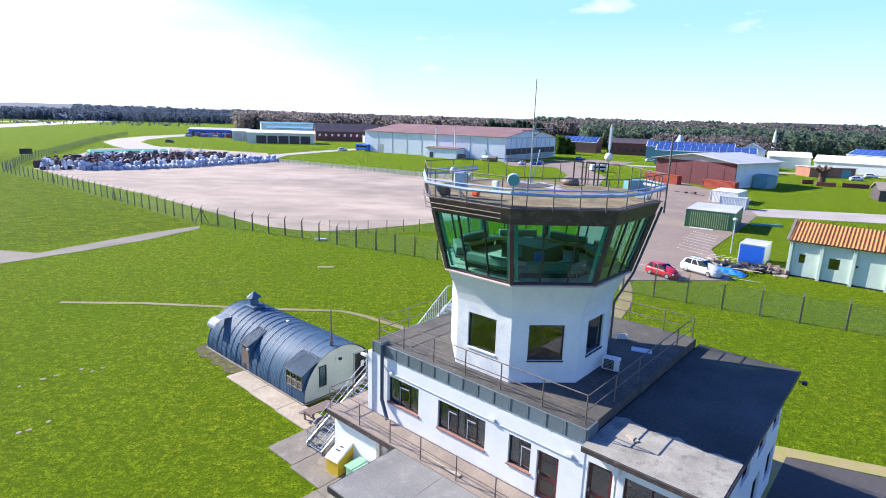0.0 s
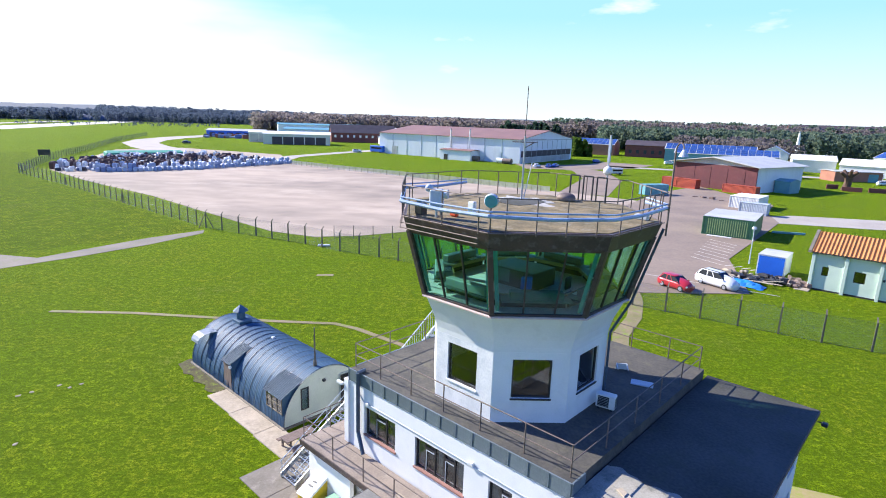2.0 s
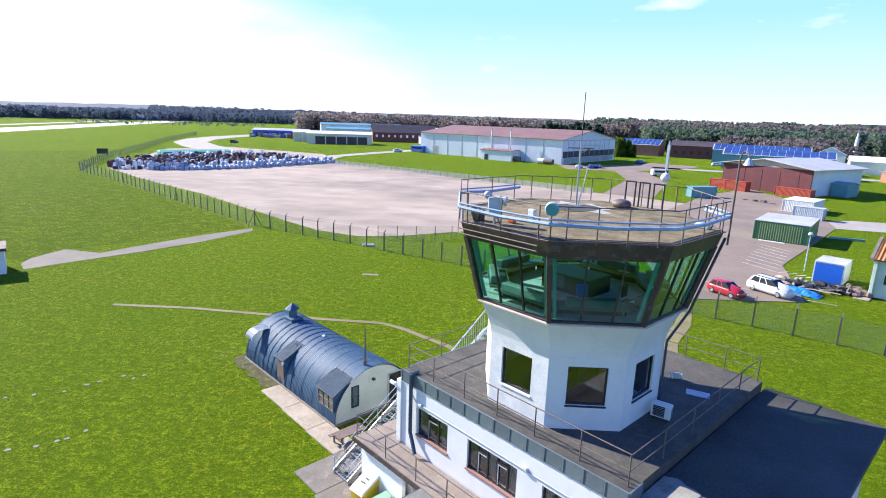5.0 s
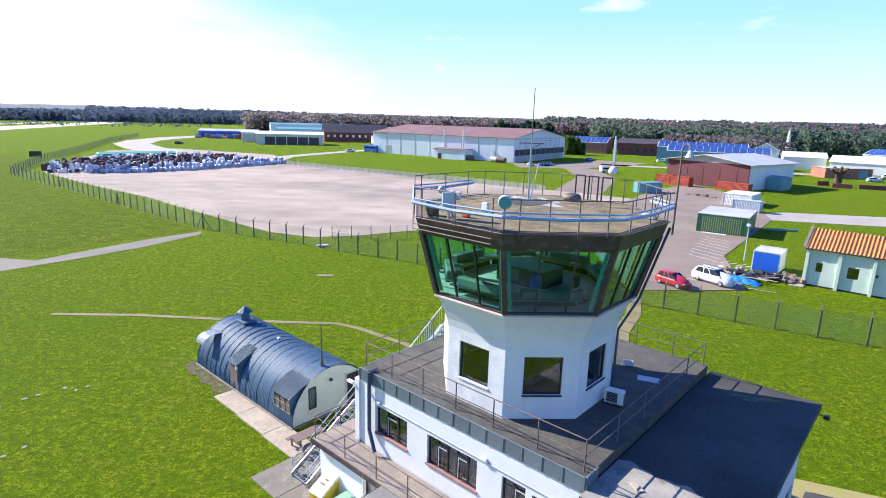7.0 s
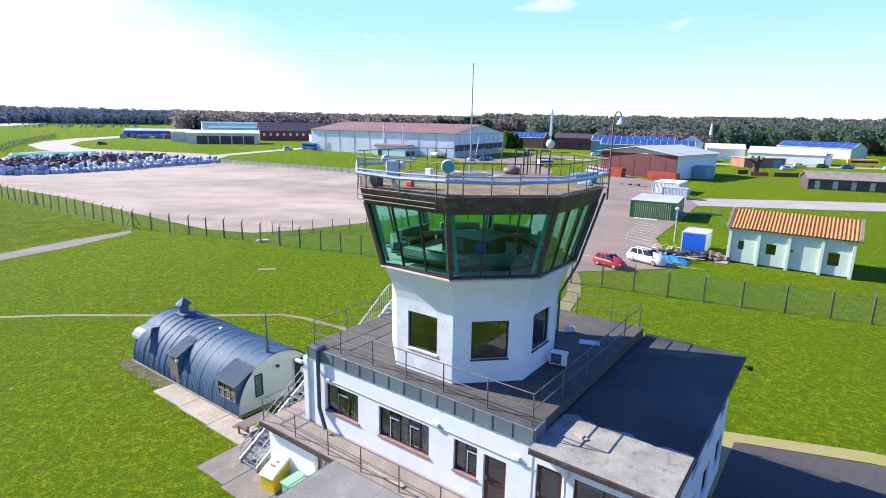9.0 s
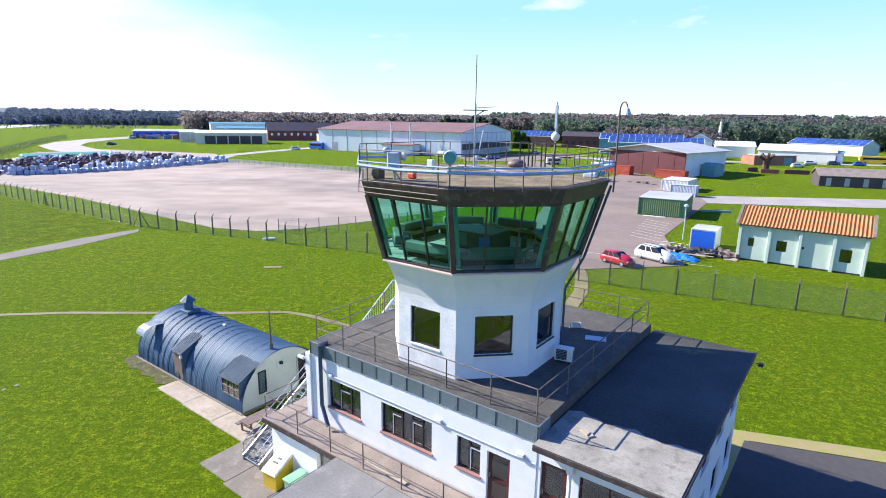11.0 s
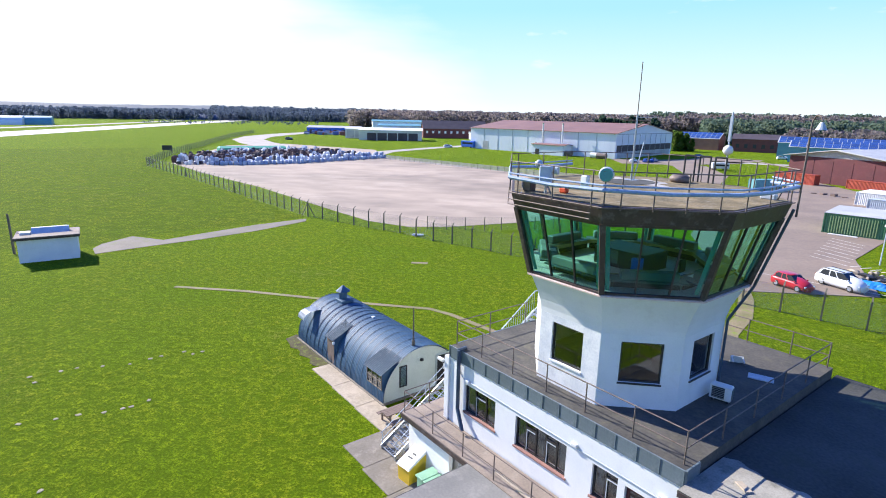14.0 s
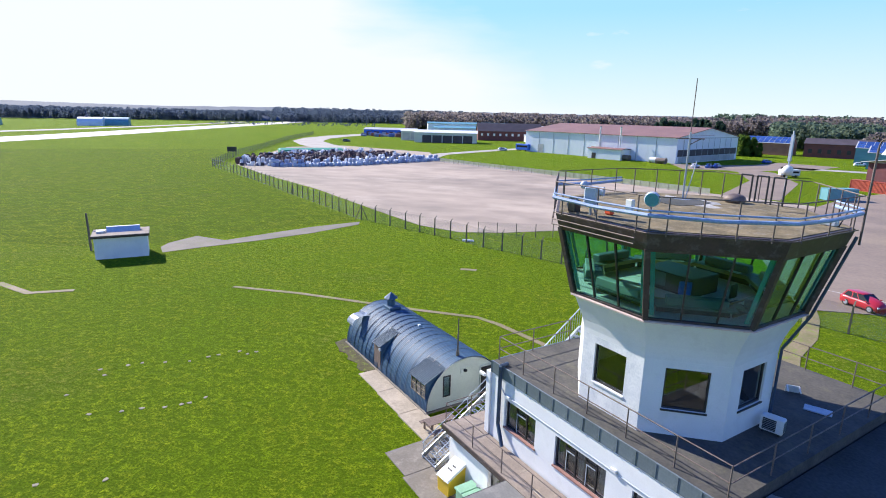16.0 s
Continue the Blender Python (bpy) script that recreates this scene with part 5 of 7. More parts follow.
for k, (a, b) in enumerate(zip(line, line[1:])):
    d = b - a; n_ = int(d.length / 1.25); nv = Vector((-d.y, d.x)).normalized()
    yaw = math.atan2(d.y, d.x)
    for i in range(n_):
        p = a.lerp(b, (i + 0.5) / n_)
        for row in range(2):
            q = p + nv * (0.2 + row * 1.3 + random.uniform(-0.15, 0.15))
            for lv in range(0 if k == 0 and i < 9 else random.choice((1, 1, 2))):
                tanks.append((q.x, q.y, 0.04 + lv * 1.12, 1.05, 1.05, 1.08, yaw + random.uniform(-0.15, 0.15)))
    for i in range(n_):
        for row in range(0 if k == 0 else 2, 34):
            p = a.lerp(b, (i + random.random()) / n_) + nv * (1.6 + row * 1.4 + random.uniform(-0.6, 0.6))
            if p.x < -121 or p.y > 248 or random.random() < 0.36:
                continue
            middle = p.x < -84 and 4 < row < 24
            if middle and random.random() < 0.75:
                scrap.append((p.x, p.y, 0.04, random.uniform(0.5, 1.6), random.uniform(0.5, 1.6), random.uniform(0.6, 2.3), random.random() * 3))
            else:
                w_ = random.uniform(0.6, 1.1)
                items.append((p.x, p.y, 0.04, w_, w_ * random.uniform(0.7, 1.2), random.choice((0.7, 0.9, 1.0, 1.3, 1.8, 2.2)), random.random() * 3))
blocks("caged_tanks", tanks, IBCS, "rows of blue-grey caged tanks stacked along the apron", "tanks", 0.02)
blocks("bulk_bags", items, BAGS, "crowd of white bulk bags standing on the apron", "bulk bags", 0.25)
blocks("scrap_heap", scrap, SCRAP, "dark brown scrap heaped among the white bags", "scrap", 0.3)
TEALNET = surface("green_sheeting", (0.03, 0.30, 0.20), (0.025, 0.24, 0.17), 0.4, 0.7, fine=9)
cov = thing("green_cover", "long green sheeted cover over stored goods", "cover", pose(-128, 196, 0, 0, 0, 42))
part("sheet", loft([[(0, 0, 0.05), (26, 0, 0.05), (26, 7, 0.05), (0, 7, 0.05)], [(0, 0.2, 1.5), (26, 0.2, 1.5), (26, 6.8, 1.5), (0, 6.8, 1.5)], [(0.5, 3.0, 2.1), (25.5, 3.0, 2.1), (25.5, 4, 2.1), (0.5, 4, 2.1)]]), TEALNET, cov)
sg = thing("notice_board", "dark board on posts beside the field fence", "notice board", pose(-147.5, 188.5, 0, 0, 0, 33))
part("board", boxes((0, 3.6, 0, 0.2, 0.5, 2.4)), BLACKISH, sg)
part("post", boxes((0.3, 0.5, 0.05, 0.2, 0, 0.5), (3.1, 3.3, 0.05, 0.2, 0, 0.5)), BLACKISH, sg)

# ---- buildings ----
WHITECLAD = surface("pale_blue_cladding", (0.76, 0.79, 0.82), (0.68, 0.72, 0.76), 0.15, 0.6, fine=20, stain=(0.5, 0.52, 0.54), amount=0.25, stretch=(1, 1, 0.3))
REDROOF = surface("red_brown_sheet_roof", (0.24, 0.125, 0.105), (0.18, 0.095, 0.085), 0.1, 0.75, fine=18, stain=(0.32, 0.2, 0.17), amount=0.35)
GREYROOF = surface("grey_sheet_roof", (0.52, 0.52, 0.50), (0.40, 0.40, 0.39), 0.15, 0.6, fine=14, stain=(0.28, 0.27, 0.26), amount=0.45)
DARKROOF = surface("dark_slate_roof", (0.06, 0.045, 0.05), (0.085, 0.065, 0.07), 0.3, 0.7, fine=14)
DARKRED = surface("dark_red_cladding", (0.135, 0.030, 0.035), (0.10, 0.025, 0.03), 0.3, 0.6, fine=12, stain=(0.2, 0.08, 0.08), amount=0.3)
BRICKRED = surface("red_brick_wall", (0.20, 0.065, 0.055), (0.15, 0.05, 0.045), 0.4, 0.85, fine=18)
ORANGEBRICK = surface("orange_brick_wall", (0.38, 0.17, 0.11), (0.30, 0.13, 0.09), 0.4, 0.85, fine=18)
CREAM = surface("pale_cream_render", (0.64, 0.64, 0.56), (0.56, 0.56, 0.50), 0.3, 0.7, fine=15)
MINTWALL = surface("pale_mint_render", (0.58, 0.68, 0.58), (0.50, 0.60, 0.52), 0.6, 0.7, bump=0.003, fine=16, stain=(0.42, 0.5, 0.42), amount=0.25)
ORANGETILE = surface("orange_roof_tile", (0.52, 0.22, 0.065), (0.42, 0.17, 0.05), 0.8, 0.7, fine=9, stain=(0.36, 0.15, 0.06), amount=0.35, random_tone=0.1)
SOLAR = surface("blue_solar_panel", (0.03, 0.07, 0.22), (0.04, 0.09, 0.27), 0.5, 0.25, fine=6, random_tone=0.2)
GREENCONT = surface("green_container_paint", (0.06, 0.20, 0.09), (0.05, 0.16, 0.08), 0.8, 0.5, fine=10)
TEALCONT = surface("teal_paint", (0.14, 0.34, 0.38), (0.11, 0.28, 0.32), 0.5, 0.5, fine=10)
BLUEBRIGHT = surface("bright_blue_paint", (0.015, 0.13, 0.62), (0.015, 0.11, 0.54), 0.8, 0.45, fine=10)
ORANGERED = surface("orange_red_container", (0.42, 0.07, 0.035), (0.34, 0.055, 0.035), 0.6, 0.55, fine=10, stain=(0.3, 0.06, 0.04), amount=0.3)


def building(name, label, m, ln, wd, eave, ridge, wallmat, roofmat, along=True, over=0.4, category="building", openings=(), ribs=0, ribmat=None, gablemat=None):
    """Building on a plan ln (x) by wd (y), pitched roof with the ridge along x or along y, openings as (side, x0, x1, z0, z1, name, material)."""
    h = thing(name, label, category, m)
    t = 0.3
    part("wall", boxes((0, ln, 0, t, 0, eave)), wallmat, h); part("wall", boxes((0, ln, wd - t, wd, 0, eave)), wallmat, h)
    part("wall", boxes((0, t, t + 0.002, wd - t - 0.002, 0, eave)), wallmat, h); part("wall", boxes((ln - t, ln, t + 0.002, wd - t - 0.002, 0, eave)), wallmat, h)
    bm = bmesh.new()
    if along:
        prof = [(-over, eave - 0.03), (wd / 2, ridge), (wd + over, eave - 0.03), (wd + over, eave + 0.12), (wd / 2, ridge + 0.22), (-over, eave + 0.12)]
        rg = [[(x, y, z) for y, z in prof] for x in (-over, ln + over)]
        gab = [[(x, 0.0, eave), (x, wd, eave), (x, wd / 2, ridge - 0.02)] for x in (0.02, t, ln - t, ln - 0.02)]
    else:
        prof = [(-over, eave - 0.03), (ln / 2, ridge), (ln + over, eave - 0.03), (ln + over, eave + 0.12), (ln / 2, ridge + 0.22), (-over, eave + 0.12)]
        rg = [[(x, y, z) for x, z in prof] for y in (-over, wd + over)]
        gab = [[(0.0, y, eave), (ln, y, eave), (ln / 2, y, ridge - 0.02)] for y in (0.02, t, wd - t, wd - 0.02)]
    part("roof", loft(rg), roofmat, h)
    if ridge > eave + 0.1:
        part("gable", loft(gab[:2]), gablemat or wallmat, h); part("gable", loft(gab[2:]), gablemat or wallmat, h)
    for side, x0, x1, z0, z1, nm, mt in openings:
        if side == "front":
            part(nm, boxes((x0, x1, -0.06, -0.004, z0, z1)), mt, h)
        elif side == "right":
            part(nm, boxes((ln + 0.004, ln + 0.06, x0, x1, z0, z1)), mt, h)
        elif side == "left":
            part(nm, boxes((-0.06, -0.004, x0, x1, z0, z1)), mt, h)
    for k in range(1, ribs):
        part("cladding_joint", boxes((ln * k / ribs - 0.12, ln * k / ribs + 0.12, -0.08, -0.004, 0, eave)), ribmat or roofmat, h)
    return h


def at(p, q):
    """Pose with its x axis from p towards q, and the length."""
    d = Vector(q) - Vector(p)
    return pose(p[0], p[1], 0, 0, 0, math.degrees(math.atan2(d.y, d.x))), d.length


m, ln = at((-43, 278), (22.5, 236))
hangar = building("hangar", "large pale blue-white clad hangar with a red-brown roof", m, ln, 54, 9.9, 13.6, WHITECLAD, REDROOF, over=0.6, category="hangar", ribs=9, ribmat=GALV,
                  openings=[("right", 1, 53, 2.6, 5.2, "dark_band", DARKROOF), ("right", 2, 52, 0.2, 2.5, "door_leaf", GREYROOF), ("right", 0.5, 53.5, 9.5, 9.8, "door_rail", GALV), ("front", 8.0, 11.5, 0, 4.0, "sliding_door", GREYROOF)])
for k in range(1, 10):
    part("door_leaf", boxes((ln + 0.01, ln + 0.12, 5.2 * k - 0.1, 5.2 * k + 0.1, 0, 9.4)), GALV, hangar)
anx = building("boiler_house", "low pale lean-to boiler house against the hangar", m @ pose(42, -7, 0), 16, 6.5, 4.2, 4.6, WHITECLAD, REDROOF, openings=[("front", 2, 4, 0, 2.4, "door", DARKFRAME)])
for x in (44, 54):
    fl = thing("flue", "tall thin white boiler flue", "flue", m @ pose(x, -2, 4.4), "boiler flues")
    part("pipe", tubes([((0, 0, 0), (0, 0, 8.5))], 0.3, 8), OFFWHITE, fl)
    part("cap", tubes([((0, 0, 8.5), (0, 0, 8.9))], 0.42, 8), GALV, fl)
for x, y, c in ((57, -5, RUST), (70, -5, OFFWHITE), (73, -5.5, RUST)):
    dr = thing("storage_tank", "small tank standing beside the hangar", "tank", m @ pose(x, y, 0))
    part("shell", tubes([((0, 0, 1.2), (4, 0, 1.2))], 1.1, 12), c, dr); part("saddle", boxes((0.3, 0.7, -0.9, 0.9, 0, 0.9)), PADCON, dr); part("saddle", boxes((3.3, 3.7, -0.9, 0.9, 0, 0.9)), PADCON, dr)

m, ln = at((-113.6, 316.8), (-88.5, 347))
m = pose(-132, 340, 0, 0, 0, 8)
building("flat_store", "long low pale building with dark roller doors", pose(-118, 322, 0, 0, 0, 14), 38, 18, 5.9, 7.2, CREAM, OFFWHITE, openings=[("front", 5 + 6.2 * k, 10.6 + 6.2 * k, 0, 4.4, "roller_door", DARKROOF) for k in range(5)])
building("flat_store", "pale square store beside the long building", pose(-134, 341, 0, 0, 0, 14), 17, 14, 5.9, 6.6, CREAM, OFFWHITE, openings=[("front", 1 + 5.2 * k, 5.6 + 5.2 * k, 0.4, 5, "door", GREYROOF) for k in range(3)])
building("brick_block", "dark red brick block with a hipped slate roof", pose(-92, 378, 0, 0, 0, 18), 44, 18, 6.2, 11.5, BRICKRED, DARKROOF, openings=[("front", 2 + 4.2 * k, 3.4 + 4.2 * k, 3.2, 4.8, "window", OFFWHITE) for k in range(10)])
building("low_office", "small white office block with dark windows", pose(-58, 372, 0, 0, 0, 18), 22, 8, 3.6, 4.2, OFFWHITE, OFFWHITE, openings=[("front", 3 + 3 * k, 5 + 3 * k, 1.2, 2.6, "window", SOLAR) for k in range(6)])
for k, (x, y, w, h_, c, r) in enumerate(((-186, 395, 40, 4.5, BLUEBRIGHT, GREYROOF), (-140, 425, 45, 6.5, WHITECLAD, TEALCONT), (-90, 430, 45, 6.0, TEALCONT, GREYROOF), (-70, 470, 50, 7.5, WHITECLAD, OFFWHITE), (-160, 470, 70, 9, WHITECLAD, TEALCONT))):
    building("yard_shed", "low distant sheeted yard shed", pose(x, y, 0, 0, 0, 10 + 3 * k), w, 14, h_, h_ + 1.2, c, r, openings=[("front", 2 + 6 * j, 6 + 6 * j, 0, 3.2, "door", DARKROOF) for j in range(int(w / 6) - 1)])
yard = [(random.uniform(-185, -120), random.uniform(378, 398), 0, random.uniform(1.5, 5), random.uniform(1.5, 2.5), random.uniform(1, 3), random.random() * 0.5) for _ in range(70)]
blocks("yard_clutter", yard, island_tones("yard_clutter_paint", [(0, (0.1, 0.16, 0.4)), (0.4, (0.4, 0.42, 0.45)), (0.7, (0.06, 0.06, 0.08)), (0.9, (0.5, 0.14, 0.06)), (1, (0.6, 0.6, 0.6))]), "blue and grey vehicles and clutter in a distant yard", "clutter")


def arched_hangar(p, yaw, ln, r, c):
    h = thing("arched_shelter", "distant pale arched aircraft shelter", "hangar", pose(*p, 0, 0, 0, yaw), "arched shelters")
    pts = [(r * math.cos(math.pi * i / 14), 0.75 * r * math.sin(math.pi * i / 14)) for i in range(15)]
    part("shell", loft([[(x, y, z) for y, z in pts] for x in (0, ln)]), c, h)


arched_hangar((-468, 392), 40, 20, 10, WHITECLAD)
arched_hangar((-462, 412), 40, 22, 10, TEALCONT)
arched_hangar((-520, 330), 40, 24, 11, TEALCONT)

# red hall and its yard
m, ln = at((64.5, 176.1), (79.5, 156.1))
hall = building("red_hall", "dark red clad hall with a pale grey gabled roof", m, ln, 26, 6.9, 8.9, DARKRED, GREYROOF, along=False, over=1.3, gablemat=GREYROOF, openings=[("front", 3 + 5 * k, 6.8 + 5 * k, 0, 6, "door_leaf", DARKRED) for k in range(4)])
part("side_cladding", boxes((ln + 0.02, ln + 0.12, 0.3, 26, 0, 6.8)), WHITECLAD, hall, "pale blue side cladding")
lt = building("lean_to_store", "pale blue store built onto the hall", m @ pose(ln + 0.4, 9.5, 0), 4, 6, 3.2, 3.7, TEALCONT, TEALCONT, over=0.2)


def solar_roof(name, label, m, ln, wd, eave, ridge, wallmat, nx, ny=3):
    h = building(name, label, m, ln, wd, eave, ridge, wallmat, GREYROOF, over=0.3)
    sl = math.atan2(ridge - eave, wd / 2)
    w, d = ln / nx, (wd / 2) / math.cos(sl) / ny
    first = None
    for i in range(nx):
        for j in range(ny):
            mm = pose(i * w, 0, eave + 0.2, math.degrees(sl)) @ pose(0, j * d, 0.04)
            if first is None:
                first = part("solar_panel", boxes((0.12, w - 0.12, 0.1, d - 0.1, 0, 0.06)), SOLAR, h, "dark blue solar panel"); first.matrix_basis = mm
            else:
                share("solar_panel", first, mm, h)
    return h


solar_roof("solar_shed", "long shed roofed with blue solar panels", pose(92, 254, 0, 0, 0, -25), 40, 12, 6.0, 8.4, TEALCONT, 14)
solar_roof("solar_shed", "workshop roofed with blue solar panels behind the hall", pose(99, 287, 0, 0, 0, -25), 40, 12, 6.5, 9.0, TEALCONT, 14)
solar_roof("solar_shed", "pale green shed with a full solar roof", pose(208, 298, 0, 0, 0, -64.9), 37, 16, 5.0, 7.8, MINTWALL, 12)
solar_roof("solar_house", "brick building with a partly solar roof", pose(64, 340, 0, 0, 0, -28), 23, 14, 6, 9, ORANGEBRICK, 9)
building("brick_range", "low dark brick range among trees", pose(90, 326, 0, 0, 0, -22), 28, 12, 6.5, 9, BRICKRED, DARKROOF, openings=[("front", 2 + 4 * k, 3.6 + 4 * k, 2, 4, "window", DARKFRAME) for k in range(6)])
building("white_house", "small white gabled building beyond the road", pose(146, 288, 0, 0, 0, -30), 12, 10, 6, 9.5, OFFWHITE, WHITECLAD, along=False)


def container(p, yaw, ln, wd, h, mat, label, name="shipping_container", roofmat=None, base=0.0):
    c = thing(name, label, "container", pose(p[0], p[1], base, 0, 0, yaw))
    n_ = int(ln / 0.3)
    xs = [0.06 + (ln - 0.12) * i / (4 * n_) for i in range(4 * n_ + 1)]
    dip = [0.045 if i % 4 in (1, 2) else 0.0 for i in range(4 * n_ + 1)]
    plan = [(x, 0.02 + d_) for x, d_ in zip(xs, dip)] + [(x, wd - 0.02 - d_) for x, d_ in zip(xs[::-1], dip[::-1])]
    part("body", prism(bmesh.new(), plan, 0.1, h - 0.02), mat, c)
    for y in (0.0, wd):
        part("bottom_rail", boxes((0.15, ln - 0.15, y - 0.03, y + 0.03, 0, 0.14)), mat, c)
        for x in (0.0, ln - 0.14):
            part("corner_post", boxes((x, x + 0.14, y - 0.05, y + 0.05, 0, h)), mat, c)
    part("top", boxes((-0.02, ln + 0.02, -0.03, wd + 0.03, h + 0.002, h + 0.06)), roofmat or mat, c)
    return c


STRIPE = surface("striped_green_cream", (0.30, 0.42, 0.18), (0.22, 0.34, 0.14), 0.8, 0.5, fine=10)
c0 = container((40.0, 92.9), -33, 7.5, 10.5, 3.0, GREENCONT, "green ribbed container store with a grey roof", roofmat=GREYROOF)
for i in range(18):
    part("pale_rib", boxes((0.8 + i * 0.33, 0.93 + i * 0.33, -0.06, -0.025, 0.2, 2.7)), STRIPE, c0, "pale green rib")
tagged(part("board", boxes((0, 3.6, 0, 0.5, 0, 0.12), bevel=0.02), OFFWHITE), "white board lying by the green container", "board").matrix_world = pose(40.2, 91.3, 0.062, 0, 0, -33)
container((59.6, 127), -40, 5.8, 8.5, 2.5, OFFWHITE, "white flat-sided box store", "white_store")
container((57.5, 118), -40, 5.2, 2.4, 2.3, PALESTEEL, "pale grey trailer body beside the road", "trailer_box")
container((59.3, 170.6), -52, 6.1, 2.4, 2.6, ORANGERED, "orange-red shipping container in the yard")
container((61.9, 166.3), -52, 6.1, 2.4, 2.6, ORANGERED, "orange-red shipping container in the yard")
container((71.8, 158.5), -52, 9, 2.4, 2.1, ORANGERED, "red skip full of materials by the hall", "skip")
container((46, 143), 20, 7, 2.4, 2.6, TEALCONT, "teal container behind the tower")
container((100, 190), -10, 6, 2.4, 2.6, TEALCONT, "teal container at the edge of the lawn")
bc = container((36.3, 67.6), -38, 2.9, 4.2, 2.5, OFFWHITE, "white cabin with a bright blue front", "small_cabin", roofmat=GREYROOF)
part("blue_front", boxes((0.12, 2.78, -0.08, -0.032, 0.2, 2.4)), BLUEBRIGHT, bc, "bright blue roller front")
part("blue_plinth", boxes((0.0, 2.9, -0.1, -0.022, 0.0, 0.18)), GALV, bc)

# pale hut with orange roof
m, ln = at((39.3, 62.4), (48.7, 54.7))
h2 = thing("rendered_hut", "pale mint rendered hut with an orange tiled roof", "hut", m)
D2, E2, RZ = 6.6, 4.15, 5.9
wins = [(1.05, 1.65, 1.7, 2.7), (3.9, 4.9, 1.5, 2.7), (9.8, 10.85, 1.2, 2.6)]
part("wall", wall_mesh(ln, 0, E2, 0.3, wins), MINTWALL, h2)
part("wall", boxes((0, 0.3, 0.302, D2, 0, E2), (ln - 0.3, ln, 0.302, D2, 0, E2), (0.302, ln - 0.302, D2 - 0.3, D2, 0, E2)), MINTWALL, h2)
part("gable", loft([[(x, 0.02, E2), (x, D2, E2), (x, D2 / 2, RZ - 0.1)] for x in (0.02, 0.28)]), MINTWALL, h2)
part("gable", loft([[(x, 0.02, E2), (x, D2, E2), (x, D2 / 2, RZ - 0.1)] for x in (ln - 0.28, ln - 0.02)]), MINTWALL, h2)
for x in (0.0, ln * 0.245, ln * 0.49, ln * 0.745, ln - 0.32):
    part("pilaster", boxes((x, x + 0.32, -0.3, -0.002, 0, E2 - 0.15), bevel=0.02), MINTWALL, h2)
part("dark_plinth", boxes((0.33, ln - 0.33, -0.05, -0.003, 0, 0.18)), DARKFRAME, h2)
for x0, x1, z0, z1 in wins:
    window(h2, pose(x0, 0.1, z0), x1 - x0, z1 - z0, DARKFRAME, 1)
# Near-black sheet puts indoor shade behind the hut windows.
part("inner_lining", boxes((0.4, ln - 0.4, 1.2, 1.3, 0.1, E2)), ROOMSHADE, h2)
part("vent", boxes((ln * 0.52, ln * 0.52 + 0.22, -0.06, -0.003, 2.1, 2.35)), DARKFRAME, h2)
part("gutter", tubes([((-0.1, -0.42, E2 + 0.02), (ln + 0.1, -0.42, E2 + 0.02))], 0.06, 6), DARKFRAME, h2)
sl = math.atan2(RZ - E2, D2 / 2 + 0.4)
slope = (D2 / 2 + 0.4) / math.cos(sl)
part("roof_back", loft([[(x, D2 / 2, RZ - 0.05), (x, D2 + 0.4, E2 - 0.03), (x, D2 + 0.4, E2 + 0.12), (x, D2 / 2, RZ + 0.1)] for x in (-0.3, ln + 0.3)]), ORANGETILE, h2)
for x in (-0.42, ln + 0.12):
    part("verge", loft([[(x, -0.42, E2 - 0.05), (x + 0.3, -0.42, E2 - 0.05), (x + 0.3, -0.42, E2 + 0.2), (x, -0.42, E2 + 0.2)], [(x, D2 / 2, RZ), (x + 0.3, D2 / 2, RZ), (x + 0.3, D2 / 2, RZ + 0.24), (x, D2 / 2, RZ + 0.24)]]), PADCON, h2, "grey cement verge")
NT = 34
tile = None
for i in range(NT):
    mm = pose(-0.12 + (ln + 0.24) * i / NT, -0.4, E2 + 0.02, math.degrees(sl))
    if tile is None:
        w = (ln + 0.24) / NT
        prof = [(0, 0.03), (w * 0.12, 0.09), (w * 0.35, 0.14), (w * 0.58, 0.09), (w * 0.7, 0.03), (w, 0.03), (w, 0.0), (0, 0.0)]
        tile = part("tile_course", loft([[(x, y, z) for x, z in prof] for y in (0, slope)]), ORANGETILE, h2, "orange ribbed roof tiles"); tile.matrix_basis = mm
    else:
        share("tile_course", tile, mm, h2)
stp = tagged(part("doorstep", boxes((-1.3, 0.1, -0.9, 0.5, 0, 0.1), bevel=0.02), PAVING), "pale paving slab by the mint hut", "paving", kind="structure"); stp.matrix_world = m @ pose(0.3, -0.7, 0)

# small white shed on the airfield grass
m, ln = at((-53.5, 47.2), (-49.7, 50.9))
sh = thing("airfield_shed", "small white rendered shed with a flat brown roof", "shed", m)
part("wall", boxes((0, ln, 0, 3.6, 0, 2.5)), WHITE, sh)
part("roof", boxes((-0.25, ln + 0.25, -0.25, 3.85, 2.5, 2.72), bevel=0.02), DECKTIMB, sh, "flat brown felt roof")
part("fascia", boxes((-0.27, ln + 0.27, -0.3, -0.252, 2.42, 2.7)), BROWN, sh)
part("skylight", loft([[(1.2, 1.6, 2.72), (4.6, 1.6, 2.72), (4.6, 2.8, 2.72), (1.2, 2.8, 2.72)], [(1.2, 2.3, 3.25), (4.6, 2.3, 3.25), (4.6, 2.7, 3.25), (1.2, 2.7, 3.25)]]), PALESTEEL, sh)
part("roof_box", boxes((0.2, 1.1, 1.4, 2.4, 2.722, 2.95)), OFFWHITE, sh)
tp = thing("telegraph_post", "dark timber post behind the white shed", "post", pose(-57.6, 50.2, 0))
